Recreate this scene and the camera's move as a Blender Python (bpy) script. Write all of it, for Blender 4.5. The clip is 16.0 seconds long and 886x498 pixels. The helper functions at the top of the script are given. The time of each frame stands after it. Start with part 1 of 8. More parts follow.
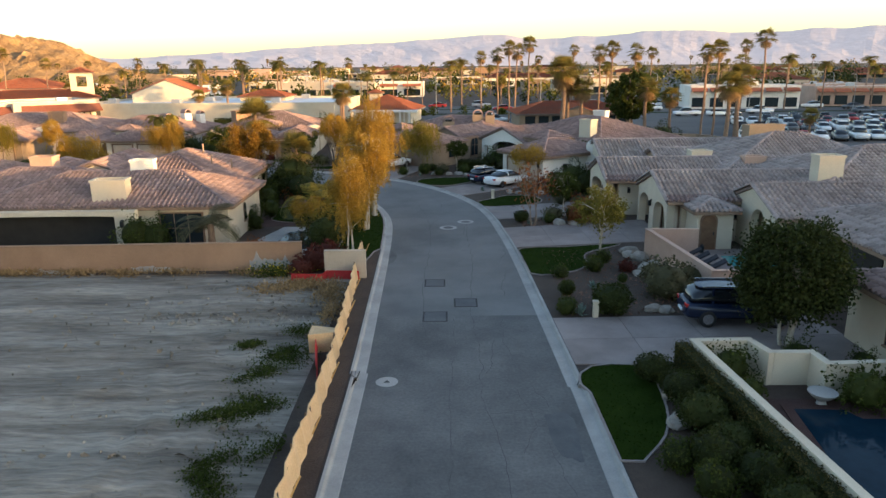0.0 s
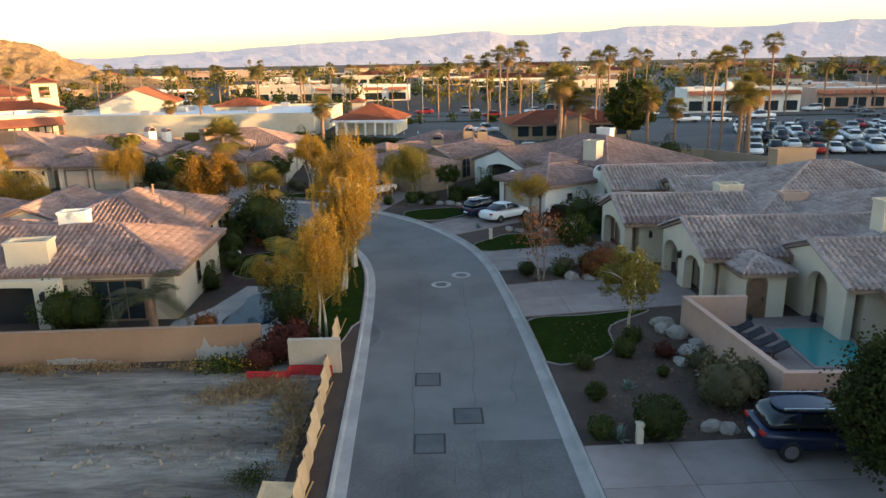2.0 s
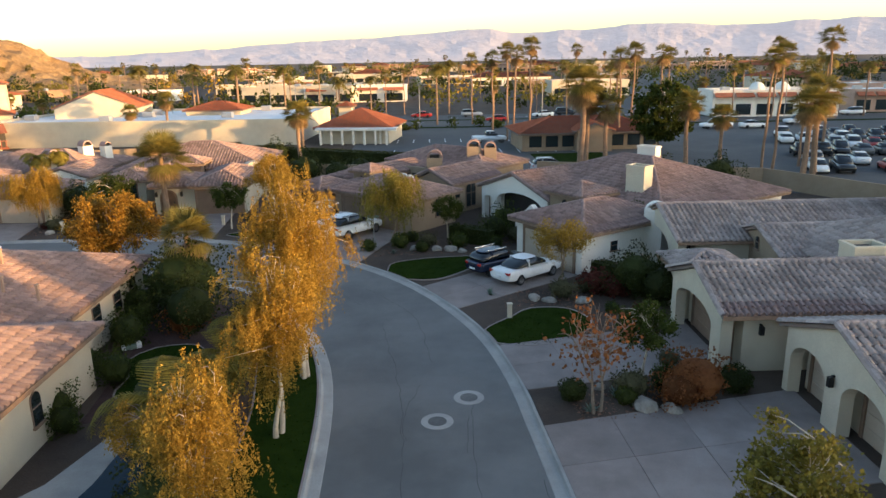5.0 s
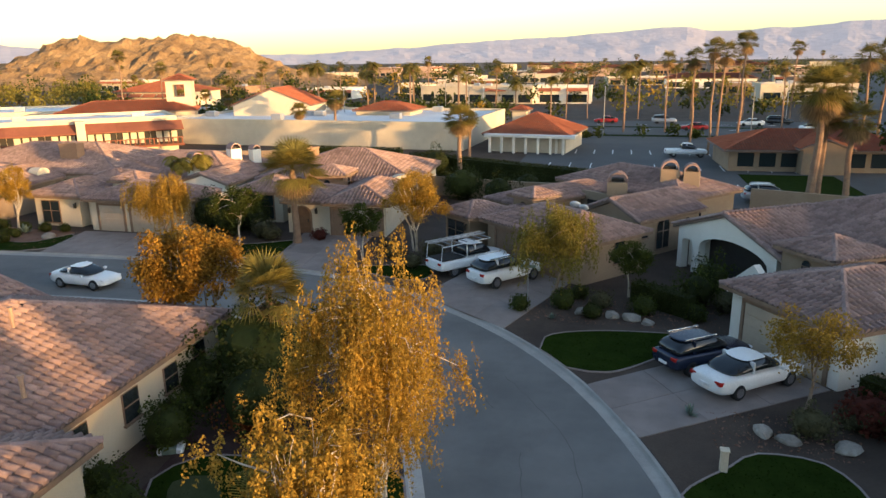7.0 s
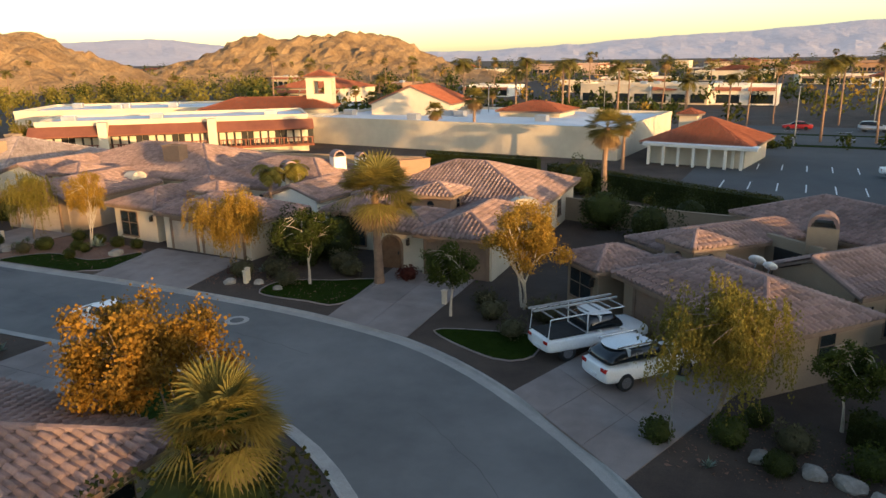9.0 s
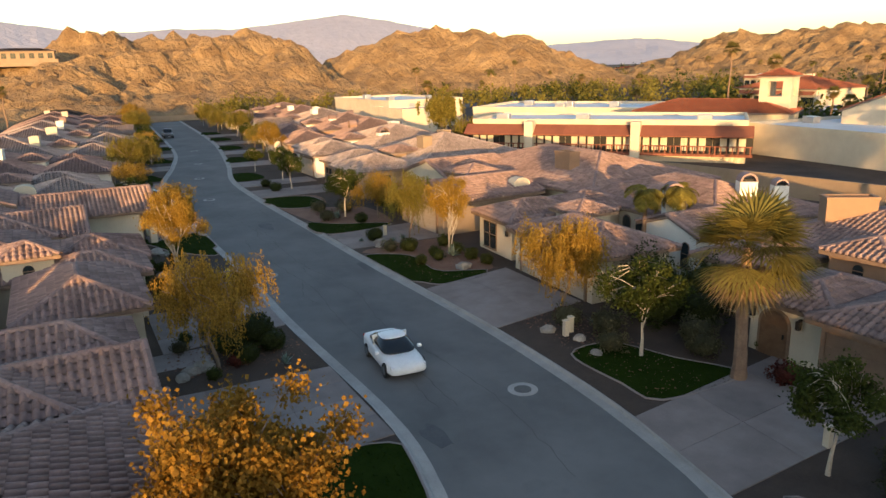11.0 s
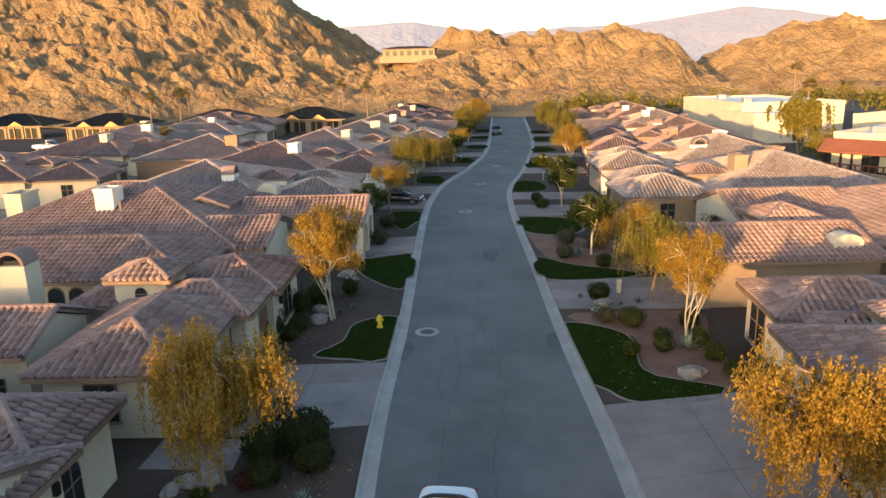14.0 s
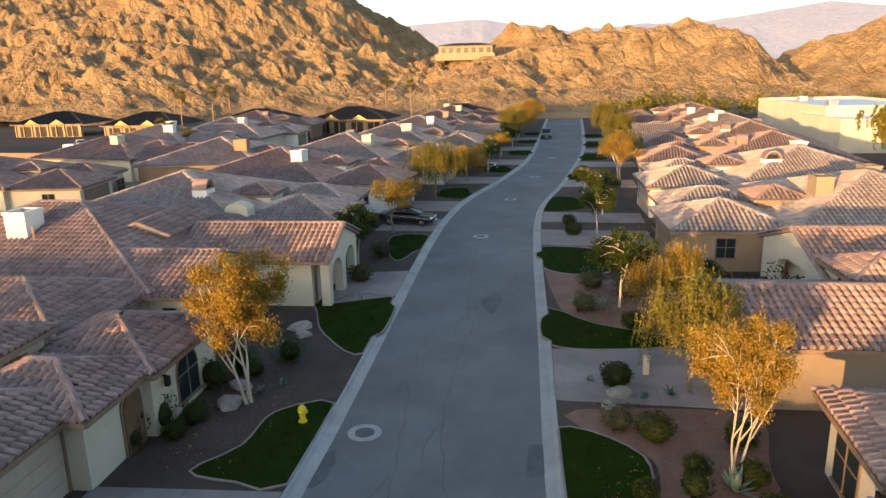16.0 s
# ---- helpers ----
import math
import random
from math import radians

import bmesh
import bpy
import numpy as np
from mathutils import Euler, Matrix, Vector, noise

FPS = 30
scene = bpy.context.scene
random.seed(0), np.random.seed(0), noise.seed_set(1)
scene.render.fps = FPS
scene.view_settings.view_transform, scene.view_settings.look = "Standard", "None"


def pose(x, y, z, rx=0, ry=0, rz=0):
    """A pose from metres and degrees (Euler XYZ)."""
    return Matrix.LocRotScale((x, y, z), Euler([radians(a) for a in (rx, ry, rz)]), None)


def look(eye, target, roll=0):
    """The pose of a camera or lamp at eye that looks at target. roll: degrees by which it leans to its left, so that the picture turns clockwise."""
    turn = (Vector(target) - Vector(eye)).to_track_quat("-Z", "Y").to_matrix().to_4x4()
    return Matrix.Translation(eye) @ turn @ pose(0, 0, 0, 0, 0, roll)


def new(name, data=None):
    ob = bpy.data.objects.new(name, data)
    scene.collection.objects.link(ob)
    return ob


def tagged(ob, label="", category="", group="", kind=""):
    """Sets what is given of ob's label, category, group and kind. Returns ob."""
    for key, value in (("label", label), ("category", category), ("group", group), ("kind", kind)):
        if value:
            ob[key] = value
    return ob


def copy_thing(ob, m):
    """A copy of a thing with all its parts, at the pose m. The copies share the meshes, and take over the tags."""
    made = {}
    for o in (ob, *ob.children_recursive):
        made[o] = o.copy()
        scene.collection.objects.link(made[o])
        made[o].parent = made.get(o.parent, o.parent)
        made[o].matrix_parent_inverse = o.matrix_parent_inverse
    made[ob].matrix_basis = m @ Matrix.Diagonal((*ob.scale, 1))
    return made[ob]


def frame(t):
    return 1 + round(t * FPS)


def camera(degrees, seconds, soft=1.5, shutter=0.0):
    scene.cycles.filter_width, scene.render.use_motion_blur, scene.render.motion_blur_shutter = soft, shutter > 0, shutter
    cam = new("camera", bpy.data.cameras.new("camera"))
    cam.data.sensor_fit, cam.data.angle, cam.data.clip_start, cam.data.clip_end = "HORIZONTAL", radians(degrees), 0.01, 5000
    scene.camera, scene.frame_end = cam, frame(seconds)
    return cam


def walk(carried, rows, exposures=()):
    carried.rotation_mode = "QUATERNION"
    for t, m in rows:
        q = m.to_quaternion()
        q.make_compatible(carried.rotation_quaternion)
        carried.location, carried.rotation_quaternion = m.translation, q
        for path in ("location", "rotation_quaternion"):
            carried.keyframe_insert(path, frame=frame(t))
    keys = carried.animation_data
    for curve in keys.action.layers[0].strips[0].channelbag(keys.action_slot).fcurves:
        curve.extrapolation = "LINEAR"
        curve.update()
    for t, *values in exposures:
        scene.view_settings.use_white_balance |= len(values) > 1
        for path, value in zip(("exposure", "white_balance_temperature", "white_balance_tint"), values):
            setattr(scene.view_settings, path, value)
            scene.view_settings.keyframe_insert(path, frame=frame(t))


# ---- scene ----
cam = camera(64.7, 16.0)
PATH = [
    (0, (0.036, 0.671, 11.405), (0.027, 2.604, 10.893), -0.5),
    (0.5, (-0.214, 2.333, 11.473), (-0.189, 4.265, 10.957), -0.5),
    (1, (-0.274, 4.38, 11.885), (-0.244, 6.311, 11.367), -0.6),
    (1.5, (-0.26, 6.704, 12.605), (-0.231, 8.636, 12.086), -0.8),
    (2, (-0.204, 9.111, 13.195), (-0.178, 11.042, 12.674), -1.0),
    (2.5, (-0.145, 11.58, 13.384), (-0.119, 13.51, 12.861), -1.0),
    (3, (-0.115, 14.2, 13.45), (-0.091, 16.13, 12.925), -1.1),
    (3.2, (-0.094, 15.325, 13.457), (-0.072, 17.253, 12.926), -1.0),
    (5.3, (0.223, 27.646, 13.272), (0.25, 29.576, 12.746), -1.0),
    (5.5, (0.182, 28.868, 13.274), (0.205, 30.798, 12.748), -0.8),
    (6, (0.169, 31.963, 13.279), (-0.043, 33.882, 12.756), -0.7),
    (6.5, (0.192, 35.159, 13.258), (-0.11, 37.066, 12.735), -0.8),
    (7, (0.126, 38.431, 13.206), (-0.337, 40.306, 12.684), -0.7),
    (7.5, (0.11, 41.833, 13.125), (-0.553, 43.647, 12.605), -0.7),
    (8, (-0.039, 45.251, 13.054), (-0.763, 47.041, 12.534), -0.7),
    (8.2, (-0.174, 46.511, 13.034), (-0.899, 48.3, 12.513), -0.6),
    (10.3, (-2.963, 59.03, 12.889), (-4.429, 60.289, 12.374), -1.6),
    (10.5, (-3.227, 60.117, 12.877), (-4.784, 61.262, 12.364), -1.5),
    (11, (-4.016, 62.681, 12.861), (-5.757, 63.525, 12.354), -1.4),
    (11.5, (-5.197, 65.287, 12.771), (-7.049, 65.85, 12.269), -1.5),
    (12, (-6.69, 67.711, 12.746), (-8.61, 67.967, 12.25), -1.4),
    (12.2, (-7.36, 68.625, 12.756), (-9.293, 68.751, 12.26), -1.5),
    (12.5, (-8.384, 69.806, 12.716), (-10.322, 69.816, 12.224), -1.3),
    (13, (-10.398, 71.75, 12.667), (-12.336, 71.681, 12.176), -1.4),
    (13.5, (-12.581, 73.377, 12.666), (-14.518, 73.301, 12.173), -1.4),
    (14, (-15.11, 74.705, 12.695), (-17.043, 74.563, 12.201), -1.4),
    (14.5, (-17.727, 75.859, 12.684), (-19.655, 75.66, 12.189), -1.4),
    (15, (-20.381, 76.784, 12.693), (-22.307, 76.576, 12.196), -1.3),
    (15.5, (-23.121, 77.658, 12.692), (-25.041, 77.402, 12.195), -1.3),
    (16, (-25.906, 78.185, 12.662), (-27.816, 77.86, 12.166), -1.3),
]
walk(cam, [(t, look(eye, target, roll)) for t, eye, target, roll in PATH],
     ((0, .42), (5.5, .42), (7, .2), (8, .04), (9.5, -.04), (11, -.1), (12, .05), (13, .18), (14.5, .28), (16, .28)))

# ---- light: low winter sun just over a ridge behind the camera ----
SUN_AZ, SUN_EL = 24.0, 3.6            # degrees south of east, and above the horizon
to_sun = Vector((math.cos(radians(SUN_AZ)) * math.cos(radians(SUN_EL)), -math.sin(radians(SUN_AZ)) * math.cos(radians(SUN_EL)), math.sin(radians(SUN_EL))))
world = bpy.data.worlds.new("world")
scene.world = world
world.use_nodes = True
wn = world.node_tree
sky = wn.nodes.new("ShaderNodeTexSky")
sky.sky_type = "NISHITA"
sky.sun_disc = False
sky.sun_elevation = radians(SUN_EL + 6.5)
sky.sun_rotation = math.atan2(to_sun.x, to_sun.y)
sky.altitude, sky.air_density, sky.dust_density, sky.ozone_density = 100, 1.0, 1.1, 1.25
wn.links.new(sky.outputs[0], wn.nodes["Background"].inputs[0])
wn.nodes["Background"].inputs[1].default_value = 0.325
sun = new("sun", bpy.data.lights.new("sun", "SUN"))
sun.data.energy, sun.data.angle, sun.data.color = 10.0, radians(0.53), (1.0, 0.585, 0.235)
sun.matrix_world = look(to_sun * 100, (0, 0, 0))

# ---- materials ----
def mat(name, c1, c2, rough=0.85, scale=1.0, fine=25.0, bump=0.15, metal=0.0, rnd=0.0, spec=0.3, c3=None, world_space=False, bdist=0.02, stretch=None, grain=.16):
    """Two tones mixed by a broad noise, a finer grain over it, relief, and a shift of tone from piece to piece."""
    m = bpy.data.materials.new(name)
    m.use_nodes = True
    n, l = m.node_tree.nodes, m.node_tree.links
    b = n["Principled BSDF"]
    if world_space:
        co = n.new("ShaderNodeNewGeometry").outputs["Position"]
    else:
        co = n.new("ShaderNodeTexCoord").outputs["Object"]
    if stretch:
        mp = n.new("ShaderNodeMapping")
        mp.inputs["Scale"].default_value = stretch
        l.new(co, mp.inputs[0])
        co = mp.outputs[0]
    big, small = n.new("ShaderNodeTexNoise"), n.new("ShaderNodeTexNoise")
    for t, s, d in ((big, scale, 5), (small, fine, 4)):
        t.inputs["Scale"].default_value, t.inputs["Detail"].default_value = s, d
        t.inputs["Roughness"].default_value = 0.65
        l.new(co, t.inputs["Vector"])
    ramp = n.new("ShaderNodeValToRGB")
    e = ramp.color_ramp.elements
    e[0].position, e[1].position = 0.34, 0.66
    e[0].color, e[1].color = (*c1, 1), (*c2, 1)
    if c3:
        k = e.new(0.8)
        k.color = (*c3, 1)
    l.new(big.outputs["Fac"], ramp.inputs[0])
    hsv = n.new("ShaderNodeHueSaturation")
    l.new(ramp.outputs[0], hsv.inputs["Color"])
    val = n.new("ShaderNodeMapRange")
    val.inputs["From Min"].default_value, val.inputs["From Max"].default_value = 0.25, 0.75
    val.inputs["To Min"].default_value, val.inputs["To Max"].default_value = 1 - grain, 1 + grain
    l.new(small.outputs["Fac"], val.inputs["Value"])
    out = val.outputs[0]
    if rnd:
        isl, ob = n.new("ShaderNodeNewGeometry"), n.new("ShaderNodeObjectInfo")
        add, fr = n.new("ShaderNodeMath"), n.new("ShaderNodeMath")
        fr.operation = "FRACT"
        l.new(isl.outputs["Random Per Island"], add.inputs[0])
        l.new(ob.outputs["Random"], add.inputs[1])
        l.new(add.outputs[0], fr.inputs[0])
        r = n.new("ShaderNodeMapRange")
        r.inputs["To Min"].default_value, r.inputs["To Max"].default_value = 1 - rnd, 1 + rnd
        l.new(fr.outputs[0], r.inputs["Value"])
        mul = n.new("ShaderNodeMath")
        mul.operation = "MULTIPLY"
        l.new(out, mul.inputs[0])
        l.new(r.outputs[0], mul.inputs[1])
        out = mul.outputs[0]
    l.new(out, hsv.inputs["Value"])
    l.new(hsv.outputs[0], b.inputs["Base Color"])
    b.inputs["Roughness"].default_value, b.inputs["Metallic"].default_value = rough, metal
    b.inputs["Specular IOR Level"].default_value = spec
    if bump:
        bp = n.new("ShaderNodeBump")
        bp.inputs["Strength"].default_value, bp.inputs["Distance"].default_value = bump, bdist
        l.new(small.outputs["Fac"], bp.inputs["Height"])
        l.new(bp.outputs[0], b.inputs["Normal"])
    return m


def leafy(name, c1, c2, rnd=0.35, through_light=0.45):
    """Leaves: broad tone noise, leaf-to-leaf shift, part of the light passing through."""
    m = mat(name, c1, c2, rough=0.65, scale=0.7, fine=6, bump=0, rnd=rnd, spec=0.12)
    n, l = m.node_tree.nodes, m.node_tree.links
    b, o = n["Principled BSDF"], n["Material Output"]
    tr, mix = n.new("ShaderNodeBsdfTranslucent"), n.new("ShaderNodeMixShader")
    l.new(b.inputs["Base Color"].links[0].from_socket, tr.inputs["Color"])
    mix.inputs[0].default_value = through_light
    l.new(b.outputs[0], mix.inputs[1])
    l.new(tr.outputs[0], mix.inputs[2])
    l.new(mix.outputs[0], o.inputs["Surface"])
    return m


def glassy(name, c, rough=0.06):
    m = mat(name, c, c, rough=rough, bump=0, spec=0.6)
    return m


M = {
    "asphalt": mat("asphalt", (.118, .116, .112), (.182, .177, .168), .9, .18, 60, .25, world_space=True, c3=(.115, .112, .11)),
    "asphalt_old": mat("asphalt_old", (.086, .084, .081), (.148, .143, .136), .9, .3, 9, .25, grain=.22, world_space=True, c3=(.085, .083, .08)),
    "lot": mat("lot", (.07, .07, .072), (.10, .098, .098), .9, .1, 30, .2, world_space=True),
    "concrete": mat("concrete", (.29, .275, .255), (.40, .38, .35), .88, .6, 30, .2, rnd=.07, world_space=True, c3=(.24, .23, .215)),
    "drive": mat("drive", (.205, .168, .152), (.285, .238, .217), .88, .5, 30, .2, rnd=.09, world_space=True, c3=(.17, .135, .122)),
    "soil": mat("soil", (.050, .035, .027), (.088, .063, .047), .95, .25, 12, .6, world_space=True, bdist=.05, c3=(.06, .044, .034)),
    "mulch": mat("mulch", (.040, .022, .019), (.072, .040, .034), .95, .6, 16, .6, world_space=True, bdist=.05, c3=(.05, .034, .03)),
    "turf": mat("turf", (.045, .052, .020), (.075, .078, .036), 1.0, .8, 30, .2, spec=.05, world_space=True),
    "dirt": mat("dirt", (.125, .10, .076), (.31, .272, .222), .95, .36, 3.2, 1.0, world_space=True, bdist=.12, c3=(.16, .132, .10), stretch=(.3, 1.7, 1), grain=.42),
    "granite": mat("granite", (.165, .088, .06), (.23, .132, .09), .95, .5, 14, .5, world_space=True, bdist=.04),
    "lawn": mat("lawn", (.013, .025, .003), (.021, .036, .005), 1.0, 1.2, 40, .3, spec=.03, world_space=True, bdist=.05),
    "cream": mat("cream", (.54, .46, .345), (.62, .54, .41), .92, .5, 30, .15),
    "white_stucco": mat("white_stucco", (.72, .68, .60), (.80, .76, .68), .92, .5, 30, .15),
    "tan": mat("tan", (.27, .195, .13), (.33, .245, .168), .92, .5, 30, .15),
    "pinkwall": mat("pinkwall", (.42, .285, .22), (.50, .35, .27), .92, .5, 30, .15),
    "peach": mat("peach", (.26, .158, .10), (.34, .212, .135), .92, .4, 30, .15),
    "tile": mat("tile", (.235, .155, .135), (.32, .222, .195), .85, .35, 9, .2, rnd=.22, c3=(.19, .14, .125)),
    "tile_grey": mat("tile_grey", (.29, .225, .20), (.41, .33, .295), .85, .35, 9, .2, rnd=.22, c3=(.24, .19, .172)),
    "tile_red": mat("tile_red", (.30, .095, .05), (.38, .13, .07), .85, .35, 9, .2, rnd=.15),
    "under": mat("under", (.20, .15, .125), (.25, .19, .16), .9, 1, 20, .1),
    "fascia": mat("fascia", (.20, .13, .09), (.27, .18, .12), .8, 2, 30, .1),
    "garage": mat("garage", (.42, .34, .255), (.48, .39, .30), .7, 1, 30, .05),
    "garage_dark": mat("garage_dark", (.19, .125, .085), (.24, .16, .11), .7, 1, 30, .05),
    "wood": mat("wood", (.13, .07, .04), (.19, .11, .06), .6, 2, 30, .1),
    # near-black, also used for painted shade in patios, recesses and openings
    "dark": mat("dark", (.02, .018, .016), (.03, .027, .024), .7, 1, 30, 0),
    "iron": mat("iron", (.03, .03, .03), (.045, .042, .04), .5, 3, 30, .05, metal=.6),
    "glass": glassy("glass", (.02, .028, .032)),
    "carglass": glassy("carglass", (.012, .015, .018), .04),
    "rock": mat("rock", (.22, .195, .165), (.36, .32, .275), .9, 1.6, 9, .8, bdist=.05, rnd=.15, c3=(.28, .25, .21)),
    "hill": mat("hill", (.20, .125, .062), (.375, .25, .125), .95, .09, .7, 1.0, world_space=True, bdist=2.0, c3=(.26, .17, .09)),
    "bark": mat("bark", (.18, .13, .095), (.27, .20, .15), .95, 3, 20, .5),
    "bark_pale": mat("bark_pale", (.42, .35, .27), (.55, .47, .37), .9, 3, 14, .4),
    "palm_bark": mat("palm_bark", (.20, .125, .085), (.29, .19, .125), .95, 3, 18, .6),
    "gold": leafy("gold", (.25, .155, .024), (.40, .25, .045)),
    "olive": leafy("olive", (.14, .125, .025), (.25, .20, .04)),
    "green": leafy("green", (.038, .052, .010), (.075, .09, .018)),
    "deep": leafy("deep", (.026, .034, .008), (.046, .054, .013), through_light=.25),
    "palm": leafy("palm", (.14, .125, .032), (.235, .19, .05), through_light=.42),
    "dead": leafy("dead", (.24, .155, .075), (.33, .22, .11), through_light=.2),
    "agave": leafy("agave", (.13, .18, .15), (.2, .25, .2), through_light=.1),
    "redleaf": leafy("redleaf", (.075, .022, .016), (.13, .038, .026)),
    "rust": leafy("rust", (.20, .07, .025), (.28, .11, .04)),
    "amber": leafy("amber", (.13, .082, .016), (.38, .20, .03)),
    "water": mat("water", (.005, .018, .032), (.008, .025, .042), .06, .4, 3, .04, spec=.06),
    "pool": glassy("pool", (.05, .27, .26), .05),
    "white_paint": mat("white_paint", (.74, .74, .73), (.80, .80, .79), .3, 1, 20, 0, spec=.5),
    "blue_paint": mat("blue_paint", (.010, .018, .045), (.013, .022, .055), .22, 1, 20, 0, spec=.6, metal=.3),
    "navy_paint": mat("navy_paint", (.018, .025, .05), (.022, .03, .06), .25, 1, 20, 0, spec=.6, metal=.3),
    "black_paint": mat("black_paint", (.012, .012, .014), (.016, .016, .018), .22, 1, 20, 0, spec=.6),
    "silver_paint": mat("silver_paint", (.40, .41, .42), (.46, .47, .48), .3, 1, 20, 0, metal=.5),
    "grey_paint": mat("grey_paint", (.11, .115, .12), (.14, .145, .15), .3, 1, 20, 0, metal=.4),
    "red_paint": mat("red_paint", (.30, .02, .018), (.36, .03, .025), .3, 1, 20, 0),
    "tyre": mat("tyre", (.018, .018, .018), (.03, .03, .03), .9, 3, 30, .1),
    "chrome": mat("chrome", (.55, .55, .55), (.65, .65, .65), .25, 2, 20, 0, metal=1),
    "red_lamp": mat("red_lamp", (.35, .015, .01), (.42, .02, .015), .2, 2, 20, 0),
    "clear_lamp": mat("clear_lamp", (.7, .7, .72), (.8, .8, .82), .1, 2, 20, 0),
    "red_cloth": mat("red_cloth", (.42, .03, .03), (.55, .05, .045), .9, 2, 30, .2),
    "plywood": mat("plywood", (.55, .36, .19), (.66, .46, .26), .8, .8, 20, .1, rnd=.12),
    "yellow": mat("yellow", (.75, .52, .02), (.8, .58, .04), .5, 2, 20, .05),
    "roofwhite": mat("roofwhite", (.66, .66, .66), (.78, .78, .77), .8, .2, 8, .1),
    "crack_seal": mat("crack_seal", (.058, .056, .054), (.11, .106, .1), .85, .8, 4, .1, world_space=True),
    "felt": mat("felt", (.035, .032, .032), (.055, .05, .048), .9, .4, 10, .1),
    "lumber": mat("lumber", (.50, .29, .11), (.60, .37, .16), .8, 1, 20, .1, rnd=.12),
    "metal_pole": mat("metal_pole", (.25, .25, .25), (.33, .33, .33), .5, 2, 20, .05, metal=.6),
    "cushion": mat("cushion", (.03, .03, .035), (.045, .045, .05), .9, 3, 40, .1),
    "damp": mat("damp", (.068, .068, .069), (.105, .104, .103), .7, .8, 30, .2, world_space=True),
    "hedge_olive": leafy("hedge_olive", (.052, .048, .014), (.098, .082, .028)),
    "sage": leafy("sage", (.07, .066, .034), (.125, .115, .06)),
    "tile_brown": mat("tile_brown", (.17, .06, .038), (.23, .085, .05), .85, .35, 9, .2, rnd=.15),
    "pot": mat("pot", (.30, .19, .13), (.38, .25, .18), .7, 3, 30, .1),
}
# far ranges, pale: the haze of the air is put into colour and glow
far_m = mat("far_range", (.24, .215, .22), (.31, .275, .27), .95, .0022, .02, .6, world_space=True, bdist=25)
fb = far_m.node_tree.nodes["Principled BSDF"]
# weak emission imitates air haze over the slopes
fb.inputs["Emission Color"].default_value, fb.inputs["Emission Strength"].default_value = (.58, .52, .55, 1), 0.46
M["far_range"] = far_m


# ---- mesh helpers ----
def link_mesh(name, verts, faces, material, parent=None, label="", smooth=False):
    me = bpy.data.meshes.new(name)
    me.from_pydata([tuple(v) for v in verts], [], faces)
    me.update()
    if smooth:
        me.shade_smooth()
    me.materials.append(M[material])
    ob = new(name, me)
    if parent:
        ob.parent = parent
    if label:
        ob["label"] = label
    return ob


def part(name, bm, material, parent=None, label="", smooth=False):
    me = bpy.data.meshes.new(name)
    bmesh.ops.recalc_face_normals(bm, faces=bm.faces)
    bm.to_mesh(me)
    bm.free()
    if smooth:
        me.shade_smooth()
    me.materials.append(M[material])
    ob = new(name, me)
    if parent:
        ob.parent = parent
    if label:
        ob["label"] = label
    return ob


def quads(name, V, material, parent=None, label="", per=4, smooth=False):
    """A mesh out of loose polygons: V is an array (n, per, 3)."""
    V = np.asarray(V, dtype=np.float32)
    n = len(V)
    me = bpy.data.meshes.new(name)
    me.vertices.add(n * per)
    me.vertices.foreach_set("co", V.ravel())
    me.loops.add(n * per)
    me.loops.foreach_set("vertex_index", np.arange(n * per, dtype=np.int32))
    me.polygons.add(n)
    me.polygons.foreach_set("loop_start", np.arange(0, n * per, per, dtype=np.int32))
    me.update(calc_edges=True)
    me.materials.append(M[material])
    ob = new(name, me)
    if parent:
        ob.parent = parent
    if label:
        ob["label"] = label
    return ob


def empty(name, m=None, label="", category="", group=""):
    e = new(name)
    e.empty_display_size = 0.3
    if m is not None:
        e.matrix_basis = m
    return tagged(e, label, category, group)


def bm_box(bm, x0, y0, z0, x1, y1, z1, bevel=0.0):
    r = bmesh.ops.create_cube(bm, size=1)
    for v in r["verts"]:
        v.co = Vector(((x0 + x1) / 2 + v.co.x * (x1 - x0), (y0 + y1) / 2 + v.co.y * (y1 - y0), (z0 + z1) / 2 + v.co.z * (z1 - z0)))
    if bevel:
        es = list({e for v in r["verts"] for e in v.link_edges})
        bmesh.ops.bevel(bm, geom=es, offset=bevel, segments=2, affect="EDGES", profile=0.5)


def box(name, x0, y0, z0, x1, y1, z1, material, parent=None, bevel=0.0, label=""):
    bm = bmesh.new()
    bm_box(bm, x0, y0, z0, x1, y1, z1, bevel)
    return part(name, bm, material, parent, label)


def prism(name, outline, z0, z1, material, parent=None, label="", m=None):
    """An outline (x, y) filled and raised from z0 to z1, then moved by m."""
    from mathutils.geometry import tessellate_polygon
    pts = [Vector((p[0], p[1], 0)) for p in outline]
    n = len(pts)
    area = sum(pts[i].x * pts[(i + 1) % n].y - pts[(i + 1) % n].x * pts[i].y for i in range(n))
    if area < 0:
        pts.reverse()
    tri = tessellate_polygon([pts])
    vs = [Vector((p.x, p.y, z0)) for p in pts] + [Vector((p.x, p.y, z1)) for p in pts]
    fs = []
    for a, b, c in tri:
        up = (pts[b] - pts[a]).cross(pts[c] - pts[a]).z > 0
        a, b, c = (a, b, c) if up else (a, c, b)
        fs += [(a + n, b + n, c + n), (c, b, a)]
    fs += [(i, (i + 1) % n, (i + 1) % n + n, i + n) for i in range(n)]
    if m is not None:
        vs = [m @ v for v in vs]
    return link_mesh(name, vs, fs, material, parent, label)


